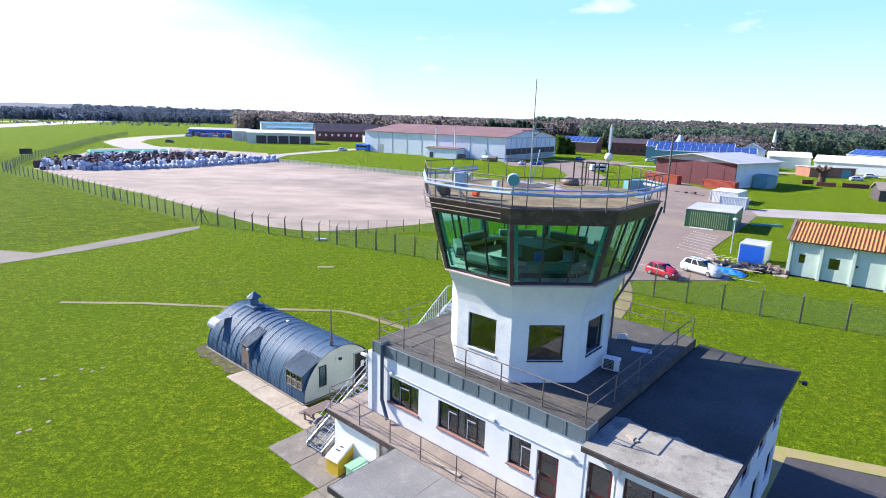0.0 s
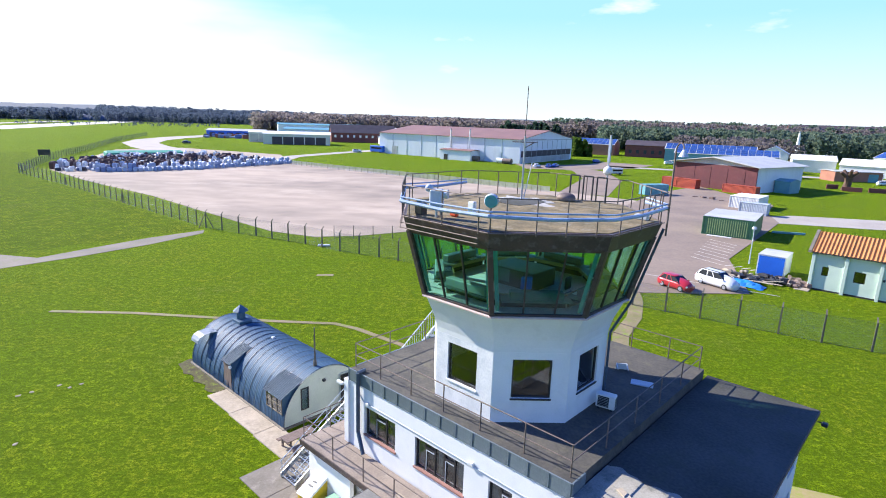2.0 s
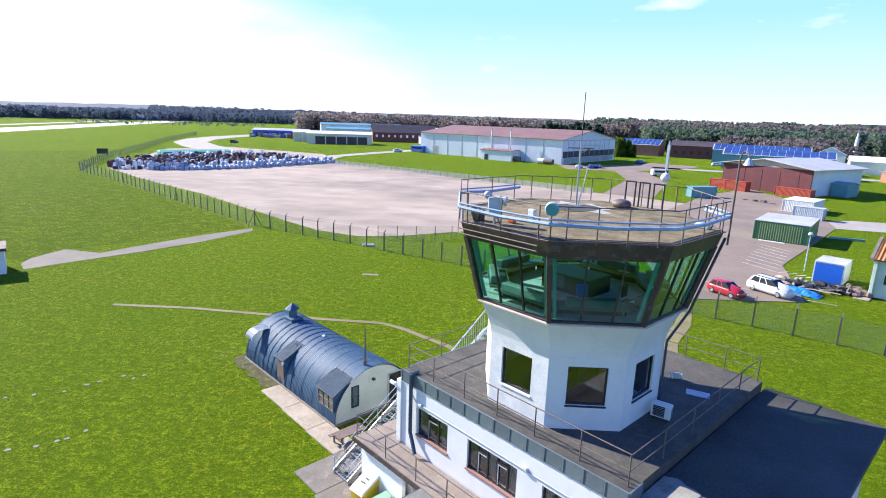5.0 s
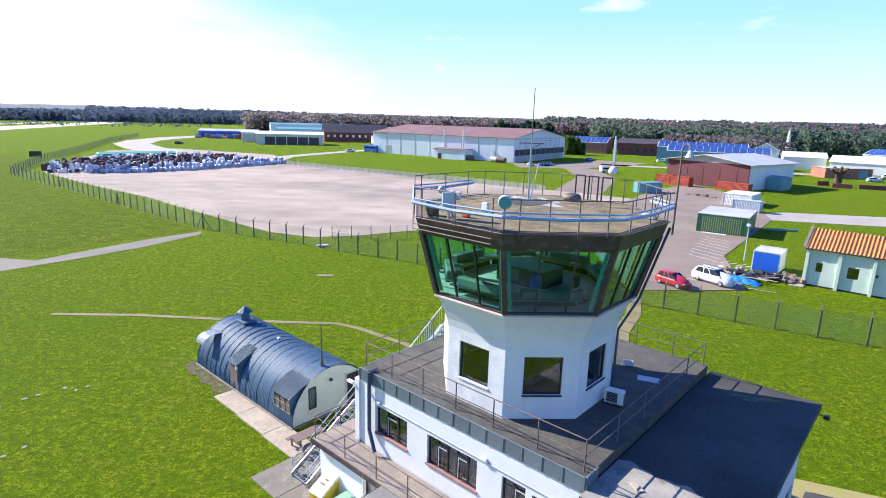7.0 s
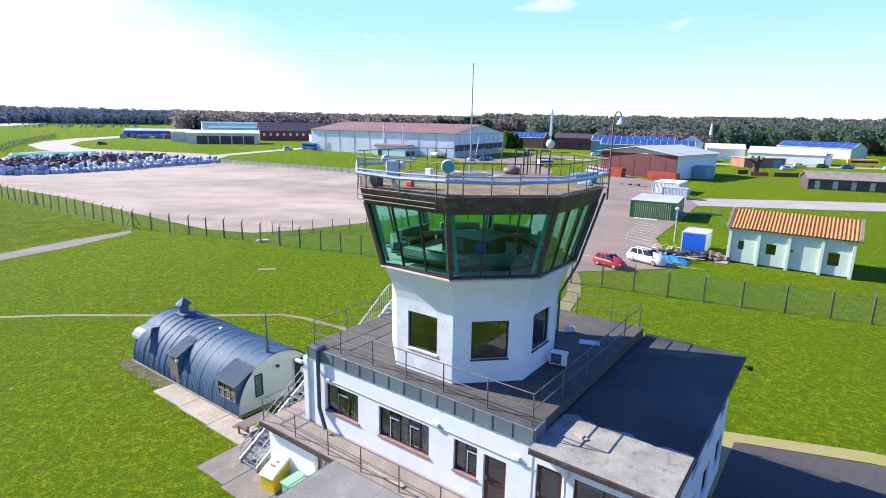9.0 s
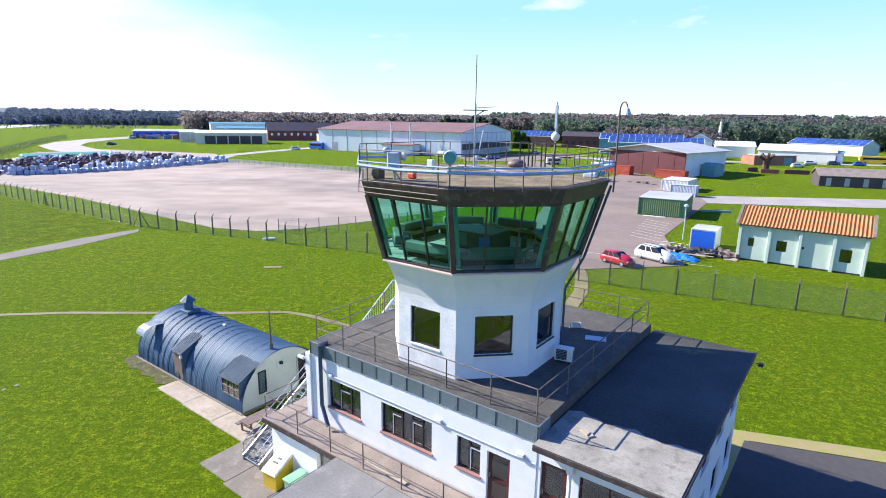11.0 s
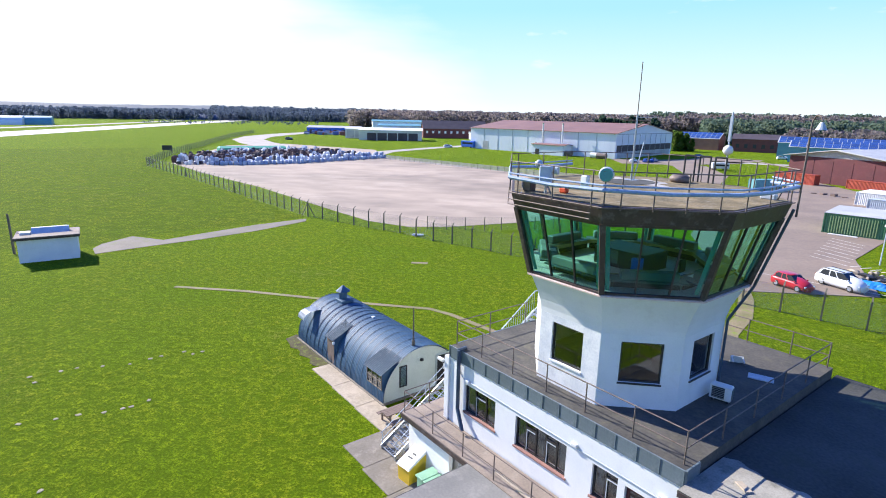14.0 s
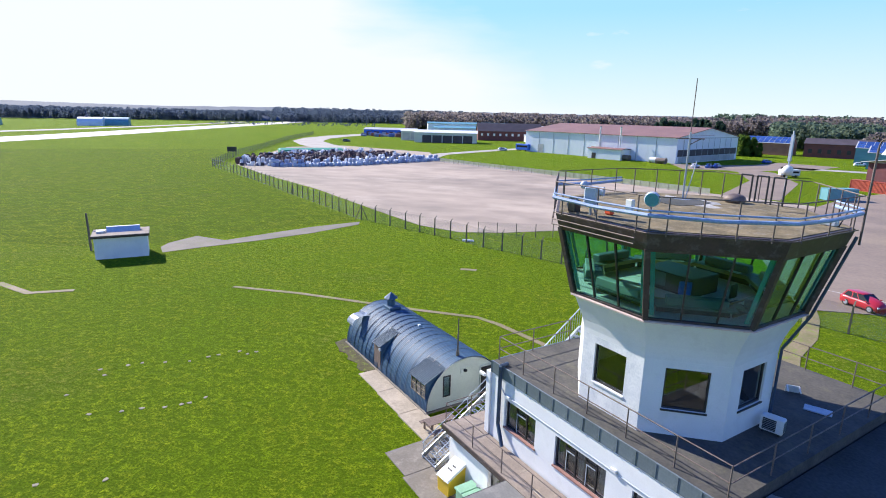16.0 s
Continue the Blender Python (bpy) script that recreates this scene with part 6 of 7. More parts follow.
part("shaft", tube(bmesh.new(), (0, 0, 0), (-0.1, 0, 4.5), 0.14, 8, 0.11), POLE, tp)

# ---- roads and markings far off ----
strip("taxiway", [(-128, 240), (-150, 262), (-172, 290), (-186, 325), (-192, 365), (-190, 420), (-180, 480)], 17, 0.05, ROADCON, "pale concrete taxiway curving away over the grass", "taxiway")
strip("service_road", [(-70, 206), (-72, 232), (-62, 262), (-50, 292), (-30, 330)], 7, 0.045, ROADCON, "pale concrete service road behind the apron", "road")
strip("runway", [(-255, 60), (-300, 232), (-370, 430), (-450, 660), (-560, 980)], 34, 0.05, surface("pale_runway", (0.62, 0.57, 0.50), (0.52, 0.48, 0.42), 0.02, 0.85, fine=10), "long pale concrete runway across the airfield", "runway")
strip("taxiway", [(-352, 120), (-385, 290), (-420, 420), (-520, 700)], 14, 0.05, ROADCON, "pale parallel taxiway beyond the runway", "taxiway")
strip("hangar_road", [(22, 224), (40, 226), (60, 240), (75, 262)], 22, 0.045, TARMAC, "brown tarmac in front of the hangar doors", "road")
strip("hangar_road", [(30, 140), (44, 180), (46, 212), (36, 228)], 12, 0.043, TARMAC, "brown road from the apron to the hangar", "road")
strip("estate_road", [(60, 240), (90, 232), (130, 222), (175, 212), (230, 200)], 8, 0.045, ROADCON, "pale estate road beyond the lawn", "road")
strip("footpath", [(12.5, 38), (14.6, 45.5), (17, 50), (18.6, 55), (19.5, 60)], 1.3, 0.035, PATHMAT, "pale footpath from the tower to the car park", "path")
strip("footpath", [(-54.5, 37.5), (-49, 36.3), (-46, 38.4)], 0.7, 0.03, PATHMAT, "short overgrown concrete strip in the grass", "path")
# Yard tarmac colour is darkened to carry the tower building's shadow.
slab("yard", [(14.0, 21), (17.8, 25.4), (23.5, 23.2), (40, 14), (34, 4), (12, 8)], 0.035, surface("shadow_toned_yard_tarmac", (0.075, 0.068, 0.062), (0.055, 0.05, 0.046), 0.2, 0.9, fine=16), "tarmac yard beside the tower building, toned dark as its shadow", "yard")
LINE = surface("faded_white_line", (0.60, 0.56, 0.50), (0.44, 0.40, 0.36), 1.2, 0.8, fine=10)
for i in range(8):
    x, y = 31.8 + 1.75 * i * 0.62, 75.5 + 3.0 * i * 0.6
    ln_ = tagged(part("bay_line", boxes((0, 4.8, -0.06, 0.06, 0.0, 0.006)), LINE), "faded white parking bay line", "road marking", "bay lines", "structure"); ln_.matrix_world = pose(x, y, 0.062, 0, 0, -62)
for i in range(6):
    ln_ = tagged(part("kerb_mark", boxes((0, 1.6, -0.08, 0.08, 0.0, 0.006)), LINE), "white hatching mark at the car park edge", "road marking", "kerb marks", "structure"); ln_.matrix_world = pose(34.2 + 0.75 * i, 71.0 - 0.62 * i, 0.062, 0, 0, 25)
ln_ = tagged(part("bay_line", boxes((0, 16, -0.06, 0.06, 0, 0.006)), LINE), "faded white line across the car park", "road marking", "bay lines", "structure"); ln_.matrix_world = pose(20.5, 66.5, 0.062, 0, 0, -30)

# sandy molehills, drawn as small flat pads flush in the grass
MOLE = surface("sandy_earth", (0.34, 0.29, 0.19), (0.22, 0.20, 0.10), 4, 0.95, fine=7)
for x, y in ((-29.7, 26.8), (-28.8, 26.3), (-28.6, 27.9), (-28, 28.5), (-26.7, 29.1), (-25.3, 29.8), (-24.6, 30.8), (-24.2, 31.3), (-23.2, 32.3), (-22.4, 32.1), (-22, 32.6), (-28.7, 23.6), (-25.6, 22.4), (-24.2, 23.3), (-23.4, 23.9), (-22.3, 24.4), (-21.6, 25), (-21.3, 25.3), (-20.9, 26.1), (-19.9, 18.4), (-22.5, 17.1)):
    st = tagged(part("molehill", prism(bmesh.new(), [(random.uniform(0.08, 0.2) * math.cos(a * 1.05), random.uniform(0.08, 0.18) * math.sin(a * 1.05)) for a in range(6)], 0, 0.03), MOLE), "small pale sandy molehill in the grass", "stone", "marker stones"); st.matrix_world = pose(x, y, 0.0, 0, 0, random.random() * 90)
gr = tagged(part("drain_cover", boxes((-0.9, 0.9, -0.35, 0.35, 0, 0.03), bevel=0.01), PATHMAT), "brown drain cover set in the grass", "drain cover"); gr.matrix_world = pose(-13.5, 59, 0, 0, 0, 5)
lit = tagged(part("litter", boxes((-0.8, 0.8, -0.25, 0.25, 0, 0.25), bevel=0.08), OFFWHITE), "white sheet of rubbish against the fence", "litter"); lit.matrix_world = pose(-17.2, 72.6, 0, 0, 0, 8)


# ---- vehicles ----
def paint(name, c):
    m = surface(name, c, tuple(x * 0.9 for x in c), 2, 0.3, 0.0, fine=6)
    m.node_tree.nodes["Principled BSDF"].inputs["Coat Weight"].default_value = 0.6
    return m


CARGLASS = surface("dark_car_glass", (0.015, 0.018, 0.022), (0.02, 0.024, 0.03), 2, 0.08, fine=4)
TYRE = surface("tyre_rubber", (0.02, 0.02, 0.02), (0.03, 0.03, 0.03), 5, 0.85, fine=5)
LAMPRED = surface("red_lamp_lens", (0.4, 0.02, 0.02), (0.3, 0.02, 0.02), 3, 0.25, fine=5)
LAMPCLEAR = surface("clear_lamp_lens", (0.7, 0.72, 0.74), (0.6, 0.62, 0.64), 3, 0.15, fine=5)


def soft(bm):
    """Rounds a coarse shell."""
    bmesh.ops.subdivide_edges(bm, edges=bm.edges[:], cuts=1, smooth=0.7, use_grid_fill=True)
    bmesh.ops.recalc_face_normals(bm, faces=bm.faces[:])
    return bm


def car(name, label, p, yaw, ln, wd, ht, mat, nose=0.24, tail=0.04, group=""):
    """Car facing +x; nose and tail are the shares of its length before the screen and behind the rear window."""
    c = thing(name, label, "car", pose(p[0], p[1], 0.06, 0, 0, yaw), group)
    hw, belt = wd / 2, ht * 0.6
    secs = [(0.0, 0.32, belt * 0.86, 0.86), (0.03, 0.22, belt * 0.98, 0.96), (0.25, 0.2, belt, 1.0), (0.6, 0.2, belt, 1.0), (1 - nose, 0.2, belt * 0.97, 1.0), (0.92, 0.2, belt * 0.8, 0.94), (0.975, 0.24, belt * 0.66, 0.84), (1.0, 0.33, belt * 0.52, 0.7)]
    part("body", soft(loft([[(ln * (t - 0.5), -hw * w * 0.92, z0), (ln * (t - 0.5), hw * w * 0.92, z0), (ln * (t - 0.5), hw * w, (z0 + z1) / 2), (ln * (t - 0.5), hw * w * 0.93, z1), (ln * (t - 0.5), -hw * w * 0.93, z1), (ln * (t - 0.5), -hw * w, (z0 + z1) / 2)] for t, z0, z1, w in secs])), mat, c, smooth=True)
    x0, x1 = ln * (tail - 0.5), ln * (0.5 - nose)
    part("cabin_glass", loft([[(x0, -hw * 0.9, belt * 0.97), (x1, -hw * 0.9, belt * 0.97), (x1, hw * 0.9, belt * 0.97), (x0, hw * 0.9, belt * 0.97)], [(x0 + ln * 0.1, -hw * 0.74, ht - 0.05), (x1 - ln * 0.22, -hw * 0.74, ht - 0.05), (x1 - ln * 0.22, hw * 0.74, ht - 0.05), (x0 + ln * 0.1, hw * 0.74, ht - 0.05)]]), CARGLASS, c, "dark tinted windows")
    part("roof", loft([[(x0 + ln * 0.08, -hw * 0.78, ht - 0.08), (x1 - ln * 0.2, -hw * 0.78, ht - 0.08), (x1 - ln * 0.2, hw * 0.78, ht - 0.08), (x0 + ln * 0.08, hw * 0.78, ht - 0.08)], [(x0 + ln * 0.1, -hw * 0.74, ht - 0.03), (x1 - ln * 0.225, -hw * 0.74, ht - 0.03), (x1 - ln * 0.225, hw * 0.74, ht - 0.03), (x0 + ln * 0.1, hw * 0.74, ht - 0.03)], [(x0 + ln * 0.15, -hw * 0.58, ht + 0.01), (x1 - ln * 0.28, -hw * 0.58, ht + 0.01), (x1 - ln * 0.28, hw * 0.58, ht + 0.01), (x0 + ln * 0.15, hw * 0.58, ht + 0.01)]]), mat, c, smooth=True)
    for s in (-1, 1):
        for f_ in (0.02, 0.36, 0.62):
            xb = x0 + (x1 - x0) * f_; xt = x0 + ln * 0.1 + (x1 - x0 - ln * 0.32) * f_
            part("pillar", loft([[(xb, s * hw * 0.91, belt * 0.97), (xb + 0.09, s * hw * 0.91, belt * 0.97), (xb + 0.09, s * hw * 0.88, belt * 0.97), (xb, s * hw * 0.88, belt * 0.97)], [(xt, s * hw * 0.755, ht - 0.05), (xt + 0.09, s * hw * 0.755, ht - 0.05), (xt + 0.09, s * hw * 0.72, ht - 0.05), (xt, s * hw * 0.74, ht - 0.05)]]), mat, c)
        part("mirror", boxes((x1 - 0.25, x1 - 0.1, s * hw * 1.0, s * hw * 1.14, belt, belt + 0.14), bevel=0.02), mat, c)
        part("headlight", boxes((ln * 0.455, ln * 0.487, s * hw * 0.5, s * hw * 0.82, belt * 0.6, belt * 0.76), bevel=0.02), LAMPCLEAR, c)
        part("tail_light", boxes((-ln * 0.5 - 0.01, -ln * 0.485, s * hw * 0.66, s * hw * 0.86, belt * 0.6, belt * 0.95)), LAMPRED, c)
        for x in (-0.31, 0.31):
            b = bmesh.new(); bmesh.ops.create_cone(b, cap_ends=True, segments=16, radius1=0.31, radius2=0.31, depth=0.2, matrix=pose(ln * x, s * (hw - 0.08), 0.31, 90))
            w = part("wheel", b, TYRE, c)
            b = bmesh.new(); bmesh.ops.create_cone(b, cap_ends=True, segments=12, radius1=0.2, radius2=0.2, depth=0.22, matrix=pose(ln * x, s * (hw - 0.08), 0.31, 90)); part("rim", b, GALV, w)
    part("plate", boxes((ln * 0.495, ln * 0.503, -0.26, 0.26, 0.4, 0.51)), OFFWHITE, c)
    return c


RED, SILVER, BLUEP, DARKP = paint("red_car_paint", (0.42, 0.02, 0.03)), paint("silver_white_paint", (0.68, 0.70, 0.72)), paint("blue_car_paint", (0.03, 0.1, 0.4)), paint("dark_car_paint", (0.05, 0.06, 0.07))
car("hatchback", "red hatchback parked on the car park", (24.2, 60.0), -58, 3.7, 1.68, 1.45, RED)
mpv = car("people_carrier", "silver-white people carrier with roof bars", (29.2, 61.6), -58, 4.5, 1.78, 1.66, SILVER, nose=0.2)
for s in (-0.55, 0.55):
    part("roof_bar", boxes((-1.6, 0.5, s - 0.03, s + 0.03, 1.66, 1.72)), BLACKISH, mpv)
for x, y, yw, mt, lb in ((36, 226, 60, BLUEP, "blue car parked by the hangar"), (33, 223, 60, BLUEP, "blue car parked by the hangar"), (28, 221, 60, SILVER, "silver car parked by the hangar"), (-54, 276, 20, SILVER, "white car beside the hangar"),
                         (142, 196, -10, SILVER, "silver car driving past the lawn"), (158, 211, -20, SILVER, "white car parked on the estate"), (166, 209, -20, DARKP, "dark car parked on the estate"), (174, 206, -20, BLUEP, "blue car parked on the estate"), (60, 262, 40, BLUEP, "blue car beyond the hangar"), (186, 200, -20, SILVER, "silver car near the dark shed"), (-152, 300, 10, DARKP, "dark car on the grass by the taxiway"), (95, 268, 0, SILVER, "silver car beyond the lawn"), (104, 266, 0, SILVER, "white car beyond the lawn")):
    car("car", lb, (x, y), yw, 4.3, 1.75, 1.5, mt)
for p, yw, mt, lb, ln_, h_ in (((-48, 279), -32, BLUEBRIGHT, "blue and white box lorry by the hangar", 8, 3.4), ((182, 216), -25, YELLOW, "yellow coach parked on the estate", 11, 3.2), ((150, 217), -20, OFFWHITE, "white van parked on the estate", 5.5, 2.4), ((50, 198), 10, OFFWHITE, "white van behind the hall", 5.5, 2.4)):
    v = thing("lorry" if ln_ > 6 else "van", lb, "van", pose(p[0], p[1], 0.05, 0, 0, yw))
    part("body", boxes((0, ln_, 0, 2.2, 0.5, h_), bevel=0.1), mt, v)
    part("windows", boxes((ln_ * 0.1, ln_ * 0.95, -0.01, 2.21, h_ * 0.55, h_ * 0.8)), CARGLASS, v)
    for x in (0.18, 0.8):
        for y in (0.0, 1.95):
            part("wheel", tubes([((ln_ * x, y, 0.42), (ln_ * x, y + 0.25, 0.42))], 0.42, 12), TYRE, v)

# ---- clutter beside the blue cabin ----
TARP = surface("blue_tarpaulin", (0.02, 0.24, 0.62), (0.02, 0.18, 0.5), 1.2, 0.45, bump=0.05, fine=4)
bm = bmesh.new()
bmesh.ops.create_grid(bm, x_segments=14, y_segments=8, size=1)
for v in bm.verts:
    v.co = Vector((v.co.x * 2.0, v.co.y * 0.9, max(0, 0.55 * (1 - abs(v.co.x) ** 3) * (1 - v.co.y ** 2)) + 0.18 * noise.noise(v.co * 3) + 0.07))
tp_ = tagged(part("tarpaulin", bm, TARP, smooth=False), "crumpled bright blue tarpaulin over a heap", "tarpaulin"); tp_.matrix_world = pose(32.6, 62.4, 0.0, 0, 0, -42)
heapmats = (("pale_rubble", PAVING, "pale broken rubble heaped by the cabin", 18, (32.0, 35.5), (64.0, 67.5)), ("black_bags", BLACKISH, "black rubbish sacks heaped by the cabin", 40, (33.2, 38.3), (62.6, 66.0)), ("scrap_timber", WOOD, "brown scrap timber heaped beside the hut", 30, (37.5, 39.6), (62.2, 65.4)))
for nm, mt, lb, n_, xr, yr in heapmats:
    blocks(nm, [(random.uniform(*xr), random.uniform(*yr) - 0.0, 0.02, random.uniform(0.25, 1.0), random.uniform(0.2, 0.5), random.uniform(0.2, 0.7), random.random() * 3) for _ in range(n_)], mt, lb, "heap", 0.4)
for i in range(7):
    pk = tagged(part("plank", boxes((0, random.uniform(1.4, 2.8), 0, 0.14, 0, 0.06), bevel=0.01), PAVING), "pale loose plank on the rubbish heap", "plank", "loose planks"); pk.matrix_world = pose(32.8 + 0.4 * i, 63.4 - 0.12 * i, 0.35, 0, random.uniform(-8, 4), random.uniform(-60, 20))
lp = thing("street_lamp", "slim pale lamp post at the car park edge", "street lamp", pose(38.1, 72.9, 0))
part("pole", tube(bmesh.new(), (0, 0, 0), (0, 0, 4.6), 0.08, 8, 0.05), PALESTEEL, lp)
part("lamp_head", loft([[(0.32 * math.cos(a), 0.32 * math.sin(a), z) for a in [math.pi * i / 4 for i in range(8)]] for z in (4.55, 4.62)] + [[(0.2 * math.cos(a), 0.2 * math.sin(a), 4.85) for a in [math.pi * i / 4 for i in range(8)]]]), PALESTEEL, lp)
bar_ = tagged(part("barrier", boxes((0, 5.0, 0, 0.25, 0, 0.35), bevel=0.03), TEALCONT), "low dark blue barrier beside the road", "barrier"); bar_.matrix_world = pose(53, 96, 0.04, 0, 0, -12)
for i in range(5):
    pl = tagged(part("pallet", boxes((0, 1.2, 0, 1.0, 0, 0.15 + 0.2 * (i % 3)), bevel=0.02), WOOD), "timber pallets stacked in the yard", "pallet", "yard pallets"); pl.matrix_world = pose(58 + 1.6 * i, 143 - 2 * i, 0.06, 0, 0, 20 * i)

# ---- estate beyond the lawn ----
building("timber_shed", "long dark timber shed with a brown felt roof", pose(106, 137.5, 0, 0, 0, -24), 30, 8, 2.6, 4.3, DARKROOF, DECKTIMB, openings=[("front", 1.5 + 4 * k, 2.6 + 4 * k, 0.2, 2.2, "door", GREYROOF) for k in range(7)])
building("white_marquee", "low white sheeted marquee building", pose(152, 236, 0, 0, 0, -40), 28, 14, 4.2, 6.6, OFFWHITE, OFFWHITE)
building("white_marquee", "white pitched store on the estate", pose(142, 252, 0, 0, 0, -25), 16, 12, 5, 7, OFFWHITE, OFFWHITE)
building("blue_fronted_shop", "pale shop with a blue canopy on the estate", pose(165, 226, 0, 0, 0, -40), 14, 9, 4.0, 4.6, WHITECLAD, TEALCONT, openings=[("front", 1 + 3 * k, 3 + 3 * k, 0.2, 2.6, "window", SOLAR) for k in range(4)])
building("brick_store", "flat orange brick store", pose(132, 206.5, 0, 0, 0, 2), 17, 8, 3.5, 3.7, ORANGEBRICK, GREYROOF, openings=[("front", 12, 15.5, 0, 2.8, "door", TEALCONT)])
building("brick_store", "small brown brick store near the trees", pose(112, 215, 0, 0, 0, -20), 9, 7, 3.6, 4.0, BRICKRED, DARKROOF)
building("far_house", "wide brown-roofed building among the woods", pose(330, 600, 0, 0, 0, -20), 80, 30, 14, 24, BRICKRED, DARKROOF)
sp = thing("white_spire", "tall tapering white spire beyond the estate", "spire", pose(193, 340, 0))
part("cone", loft([[(r * math.cos(math.pi * i / 5), r * math.sin(math.pi * i / 5), z) for i in range(10)] for r, z in ((1.5, 0), (1.3, 6), (0.9, 11.5), (0.5, 16))]), OFFWHITE, sp)
part("finial", tubes([((0, 0, 16), (0, 0, 17.2))], 0.3, 6), GREYROOF, sp)

BARK = surface("bare_bark", (0.13, 0.075, 0.05), (0.085, 0.05, 0.035), 0.8, 0.9, bump=0.05, fine=8, stretch=(1, 1, 0.3))
stump = thing("pollarded_tree", "pollarded brown tree trunk with cut limbs", "tree", pose(117, 176.5, 0))
part("trunk", loft([[(r * (1 + 0.15 * math.sin(3 * a + z)) * math.cos(a), r * (1 + 0.15 * math.cos(2 * a)) * math.sin(a), z) for a in [math.pi * i / 6 for i in range(12)]] for r, z in ((1.5, 0), (1.1, 0.8), (0.95, 2.5), (1.15, 3.6), (0.9, 4.2))]), BARK, stump)
for a, l_, h_ in ((0.2, 2.4, 2.1), (1.8, 2.0, 2.4), (3.2, 2.6, 1.9), (4.4, 2.0, 2.6), (5.4, 2.2, 2.2)):
    part("cut_limb", tube(bmesh.new(), (0, 0, 3.4), (l_ * math.cos(a), l_ * math.sin(a), 3.4 + h_), 0.6, 9, 0.42), BARK, stump)
for p, yw, l_ in (((113, 172.5), -30, 5), ((119.5, 170.5), -20, 7), ((112, 178), 10, 4)):
    wl2 = tagged(part("low_wall", boxes((0, l_, 0, 0.4, 0, 1.3), bevel=0.03), BRICKRED), "low brown brick wall on the lawn", "wall", "lawn walls"); wl2.matrix_world = pose(*p, 0, 0, 0, yw)


# ---- woods ----
def tree_template(kind, rng):
    """Quads of one small far tree of height 1: trunk and many leaf or twig clumps."""
    qs = []

    def quad(c, u, v):
        qs.append((c - u - v, c + u - v, c + u + v, c - u + v))

    for a in (0, math.pi / 2):
        quad(Vector((0, 0, 0.22)), Vector((math.cos(a), math.sin(a), 0)) * 0.016, Vector((0, 0, 0.24)))
    n_ = {"pine": 150, "bare": 170, "dark": 110}[kind]
    for _ in range(n_):
        a = rng.uniform(0, 2 * math.pi)
        if kind == "pine":
            z = rng.uniform(0.2, 1.0); r = 0.28 * math.sqrt(max(0.05, 1 - ((z - 0.58) / 0.46) ** 2)) * rng.uniform(0.3, 1.1); s = rng.uniform(0.026, 0.06)
        elif kind == "dark":
            z = rng.uniform(0.08, 1.0); r = 0.2 * (1.05 - z) ** 0.7 * rng.uniform(0.4, 1.1); s = rng.uniform(0.045, 0.09)
        else:
            z = rng.uniform(0.08, 1.0); r = 0.36 * math.sqrt(max(0.03, 1 - ((z - 0.62) / 0.42) ** 2)) * rng.uniform(0.2, 1.08); s = rng.uniform(0.02, 0.042)
        c = Vector((r * math.cos(a), r * math.sin(a), z))
        e = Euler((rng.uniform(0, 3), rng.uniform(0, 3), rng.uniform(0, 3))).to_matrix()
        quad(c, e @ Vector((s, 0, 0)), e @ Vector((0, s * (1 if kind != "bare" else 1.6), 0)))
    return np.array([[tuple(p) for p in q] for q in qs])


def wood(name, kind, spots, mat, label, category="trees"):
    rng = random.Random(5)
    temps = [tree_template(kind, rng) for _ in range(5)]
    out = []
    for x, y, z, h in spots:
        t = temps[rng.randrange(5)]
        a = rng.uniform(0, 6.28)
        R = np.array([[math.cos(a), -math.sin(a), 0], [math.sin(a), math.cos(a), 0], [0, 0, 1]])
        w = rng.uniform(0.85, 1.3)
        out.append((t @ R.T) * np.array([h * w, h * w, h]) + np.array([x, y, z]))
    v = np.concatenate(out).reshape(-1, 3)
    me = bpy.data.meshes.new(name)
    me.from_pydata(v.tolist(), [], np.arange(len(v)).reshape(-1, 4).tolist())
    me.materials.append(mat)
    return tagged(new(name, me), label, category, kind="stuff")


def belt(n_, az0, az1, r0, r1, h0, h1, z=0.0, seed=1):
    rng = random.Random(seed)
    res = []
    for _ in range(n_):
        a = radians(rng.uniform(az0, az1)); r = r0 + (r1 - r0) * rng.random()
        res.append((r * math.sin(a), r * math.cos(a), z * (r - r0) / max(1, r1 - r0), rng.uniform(h0, h1)))
    return res


# Pine, twig and far wood colours are lightened and blued as distance haze.
PINE = foliage("pine_foliage", [(0, (0.10, 0.150, 0.115)), (0.6, (0.14, 0.19, 0.13)), (1, (0.17, 0.205, 0.135))])
TWIGS = foliage("bare_twigs", [(0, (0.205, 0.175, 0.175)), (0.5, (0.225, 0.192, 0.185)), (0.8, (0.235, 0.20, 0.18)), (1, (0.19, 0.19, 0.15))])
HAZEWOOD = foliage("far_wood", [(0, (0.085, 0.115, 0.165)), (0.6, (0.10, 0.13, 0.18)), (1, (0.12, 0.145, 0.18))])
EVERG = foliage("dark_evergreen", [(0, (0.035, 0.065, 0.05)), (1, (0.065, 0.105, 0.07))])
BUSH = foliage("bright_bush", [(0, (0.07, 0.13, 0.02)), (1, (0.14, 0.2, 0.04))])
wood("deciduous_wood", "bare", belt(1000, -21, 16, 540, 700, 12, 19, 2), TWIGS, "wood of bare brown winter trees behind the hangar")
wood("pine_wood", "pine", belt(650, 13, 56, 400, 520, 12, 16, 2, 2), PINE, "belt of dark green pine trees behind the estate")
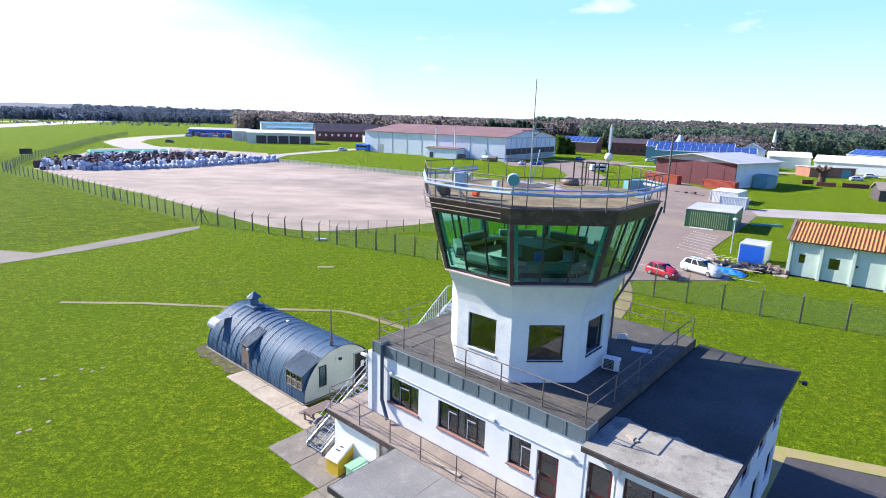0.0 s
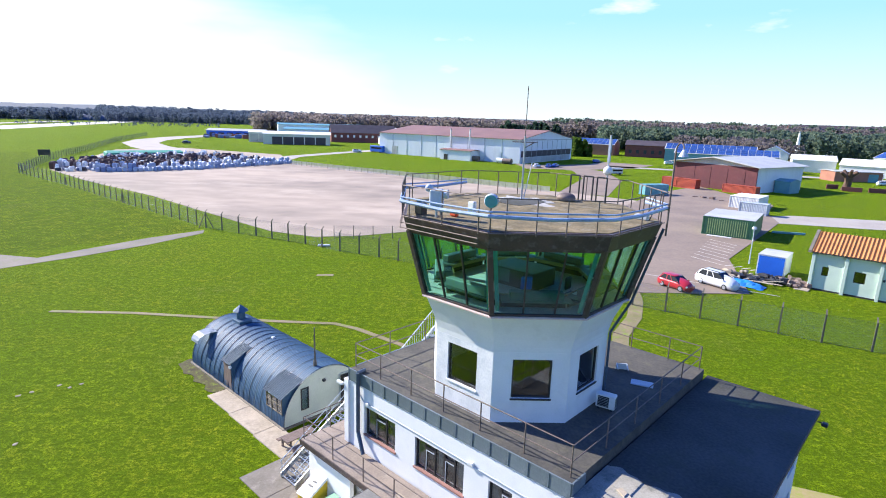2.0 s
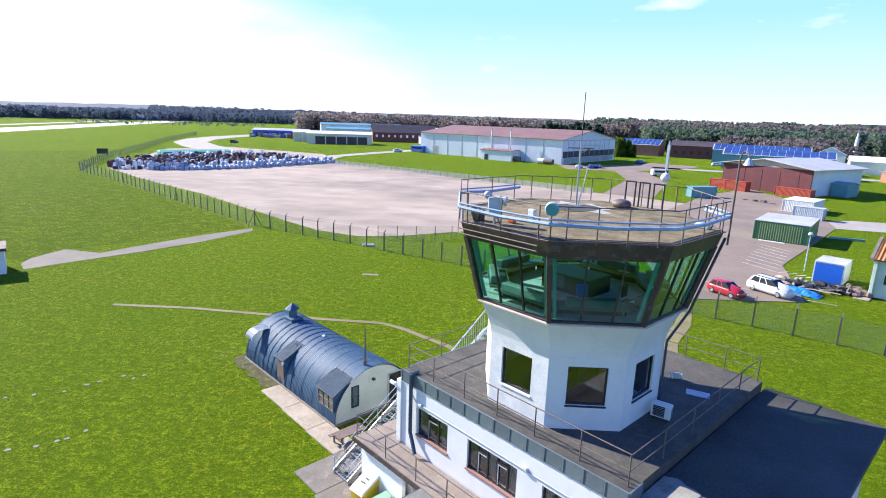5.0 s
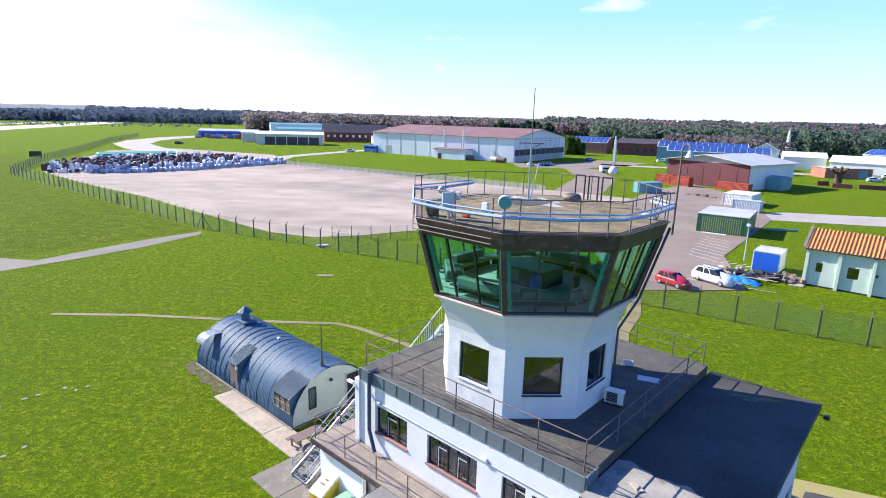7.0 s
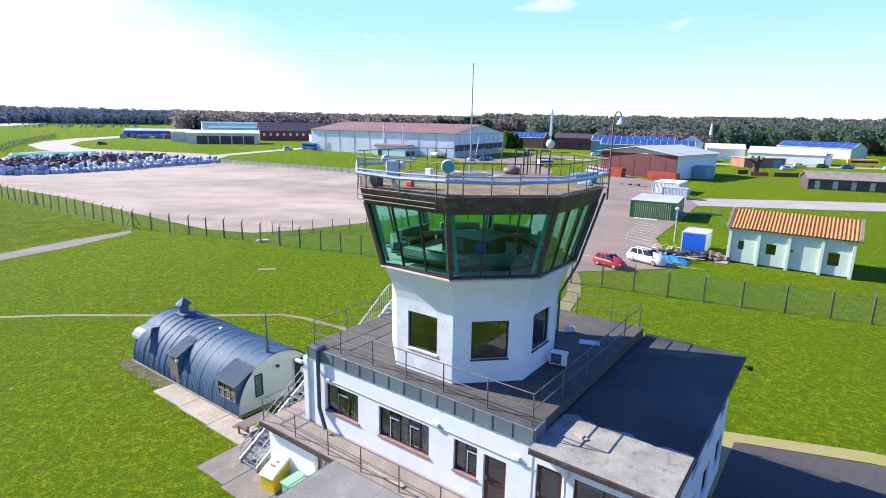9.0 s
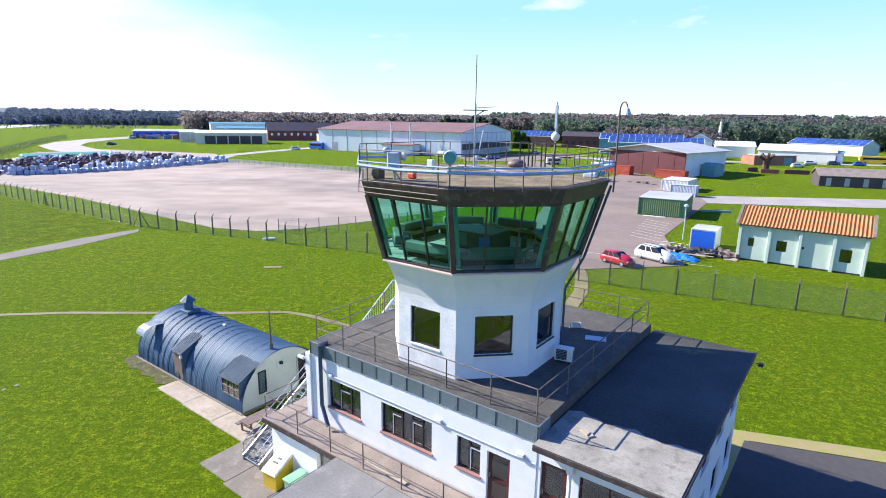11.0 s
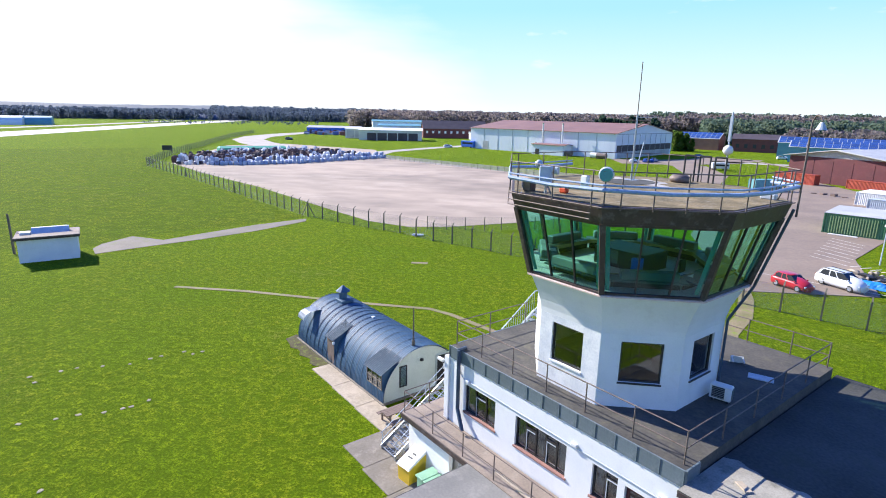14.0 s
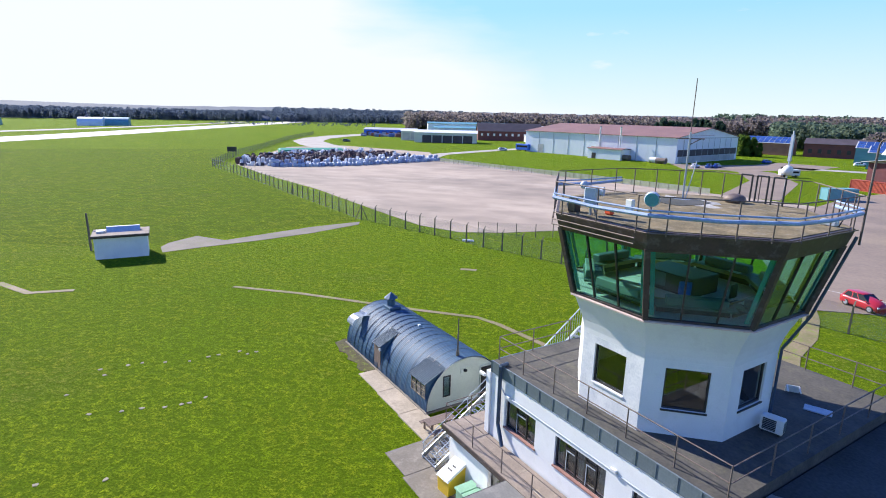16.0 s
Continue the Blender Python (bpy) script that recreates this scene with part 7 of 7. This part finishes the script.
wood("mixed_wood", "bare", belt(1100, 10, 58, 540, 900, 14, 21, 5, 3), TWIGS, "brown mixed woodland stretching to the horizon")
wood("mixed_pines", "pine", belt(350, 8, 58, 560, 850, 14, 22, 5, 4), PINE, "scattered pines among the brown woodland")
wood("far_wood", "pine", belt(1700, -64, -19, 900, 1200, 10, 15, 3, 5), HAZEWOOD, "dark far woodland along the airfield edge, haze tinted in")
wood("far_wood_low", "bare", belt(500, -34, -14, 1150, 1500, 14, 20, 8, 6), HAZEWOOD, "far woodland with blue-grey haze tinted in")
wood("scrub", "bare", belt(160, -40, -24, 680, 860, 1.5, 3.2, 0, 7), HAZEWOOD, "low dark scrub on the airfield, haze tinted in")
wood("evergreen_clump", "dark", [(48 + random.uniform(-22, 22), 440 + random.uniform(-12, 12), 0, random.uniform(13, 17)) for _ in range(34)], EVERG, "clump of dark evergreens behind the hangar")
wood("green_bushes", "dark", [(62 + random.uniform(-6, 6), 312 + random.uniform(-4, 4), -1, random.uniform(7, 11)) for _ in range(14)], BUSH, "bright green bushes beside the hangar")
wood("estate_trees", "bare", [(random.uniform(124, 180), random.uniform(306, 360), 0, random.uniform(8, 13)) for _ in range(60)], TWIGS, "bare trees among the estate buildings")

def thicket(name, az0, az1, r, h, mat, label, seed):
    """Lumpy mass of undergrowth and crowns that closes a wood behind its first trees."""
    vs, fs = [], []
    n_ = int((az1 - az0) * 8)
    for i in range(n_ + 1):
        az = radians(az0 + (az1 - az0) * i / n_)
        top = h * (0.82 + 0.3 * noise.noise(Vector((i * 0.11, seed, 0))) + 0.22 * noise.noise(Vector((i * 0.83, seed, 2))))
        for j in range(6):
            f_ = j / 5
            rr = r + 26 * f_ * f_ + 5 * noise.noise(Vector((i * 0.6, j * 0.9, seed)))
            vs.append((rr * math.sin(az), rr * math.cos(az), top * math.sin(f_ * math.pi / 2) + (0.6 * noise.noise(Vector((i * 0.9, j, seed + 5))) if j else -0.5)))
    for i in range(n_):
        for j in range(5):
            q = i * 6 + j
            fs.append((q, q + 6, q + 7, q + 1))
    me = bpy.data.meshes.new(name)
    me.from_pydata(vs, [], fs)
    me.materials.append(mat)
    return tagged(new(name, me), label, "trees", kind="stuff")


UNDER = surface("brown_undergrowth", (0.15, 0.13, 0.125), (0.10, 0.09, 0.085), 0.15, 0.95, fine=9)
UNDERPINE = surface("green_undergrowth", (0.075, 0.105, 0.08), (0.05, 0.075, 0.06), 0.15, 0.95, fine=9)
# The blue-grey is distance haze painted into the undergrowth colour.
UNDERFAR = surface("haze_tinted_undergrowth", (0.10, 0.125, 0.17), (0.075, 0.095, 0.135), 0.1, 0.95, fine=9)
thicket("wood_mass", -21, 16, 590, 11.5, UNDER, "brown mass of bare winter woodland", 1)
thicket("wood_mass", 13, 57, 440, 9.5, UNDERPINE, "dense green mass of pine woodland", 2)
thicket("wood_mass", 10, 58, 660, 17, UNDER, "brown wooded slope behind the pines", 3)
thicket("wood_mass", -66, -19, 960, 10.5, UNDERFAR, "mass of far woodland with blue-grey haze tinted in", 4)

# far hills close the horizon, haze tinted into their colour
HILL = surface("haze_tinted_hill_woods", (0.075, 0.10, 0.13), (0.055, 0.075, 0.105), 0.004, 0.95, fine=30)
bm = bmesh.new()
prev = None
for i in range(181):
    a = radians(-100 + 200 * i / 180)
    top = 30 + 8 * noise.noise(Vector((i * 0.09, 0, 0))) + 3 * noise.noise(Vector((i * 0.7, 3, 0)))
    row = [bm.verts.new((r * math.sin(a), r * math.cos(a), z)) for r, z in ((2100, -1), (2350, top * 0.75), (2600, top), (3200, top * 0.9), (3400, -1))]
    if prev:
        for k in range(4):
            bm.faces.new((prev[k], row[k], row[k + 1], prev[k + 1]))
    prev = row
bmesh.ops.recalc_face_normals(bm, faces=bm.faces[:])
tagged(part("backdrop_hills", bm, HILL, smooth=True), "low wooded hills on the horizon, haze tinted in", "hills", kind="structure")
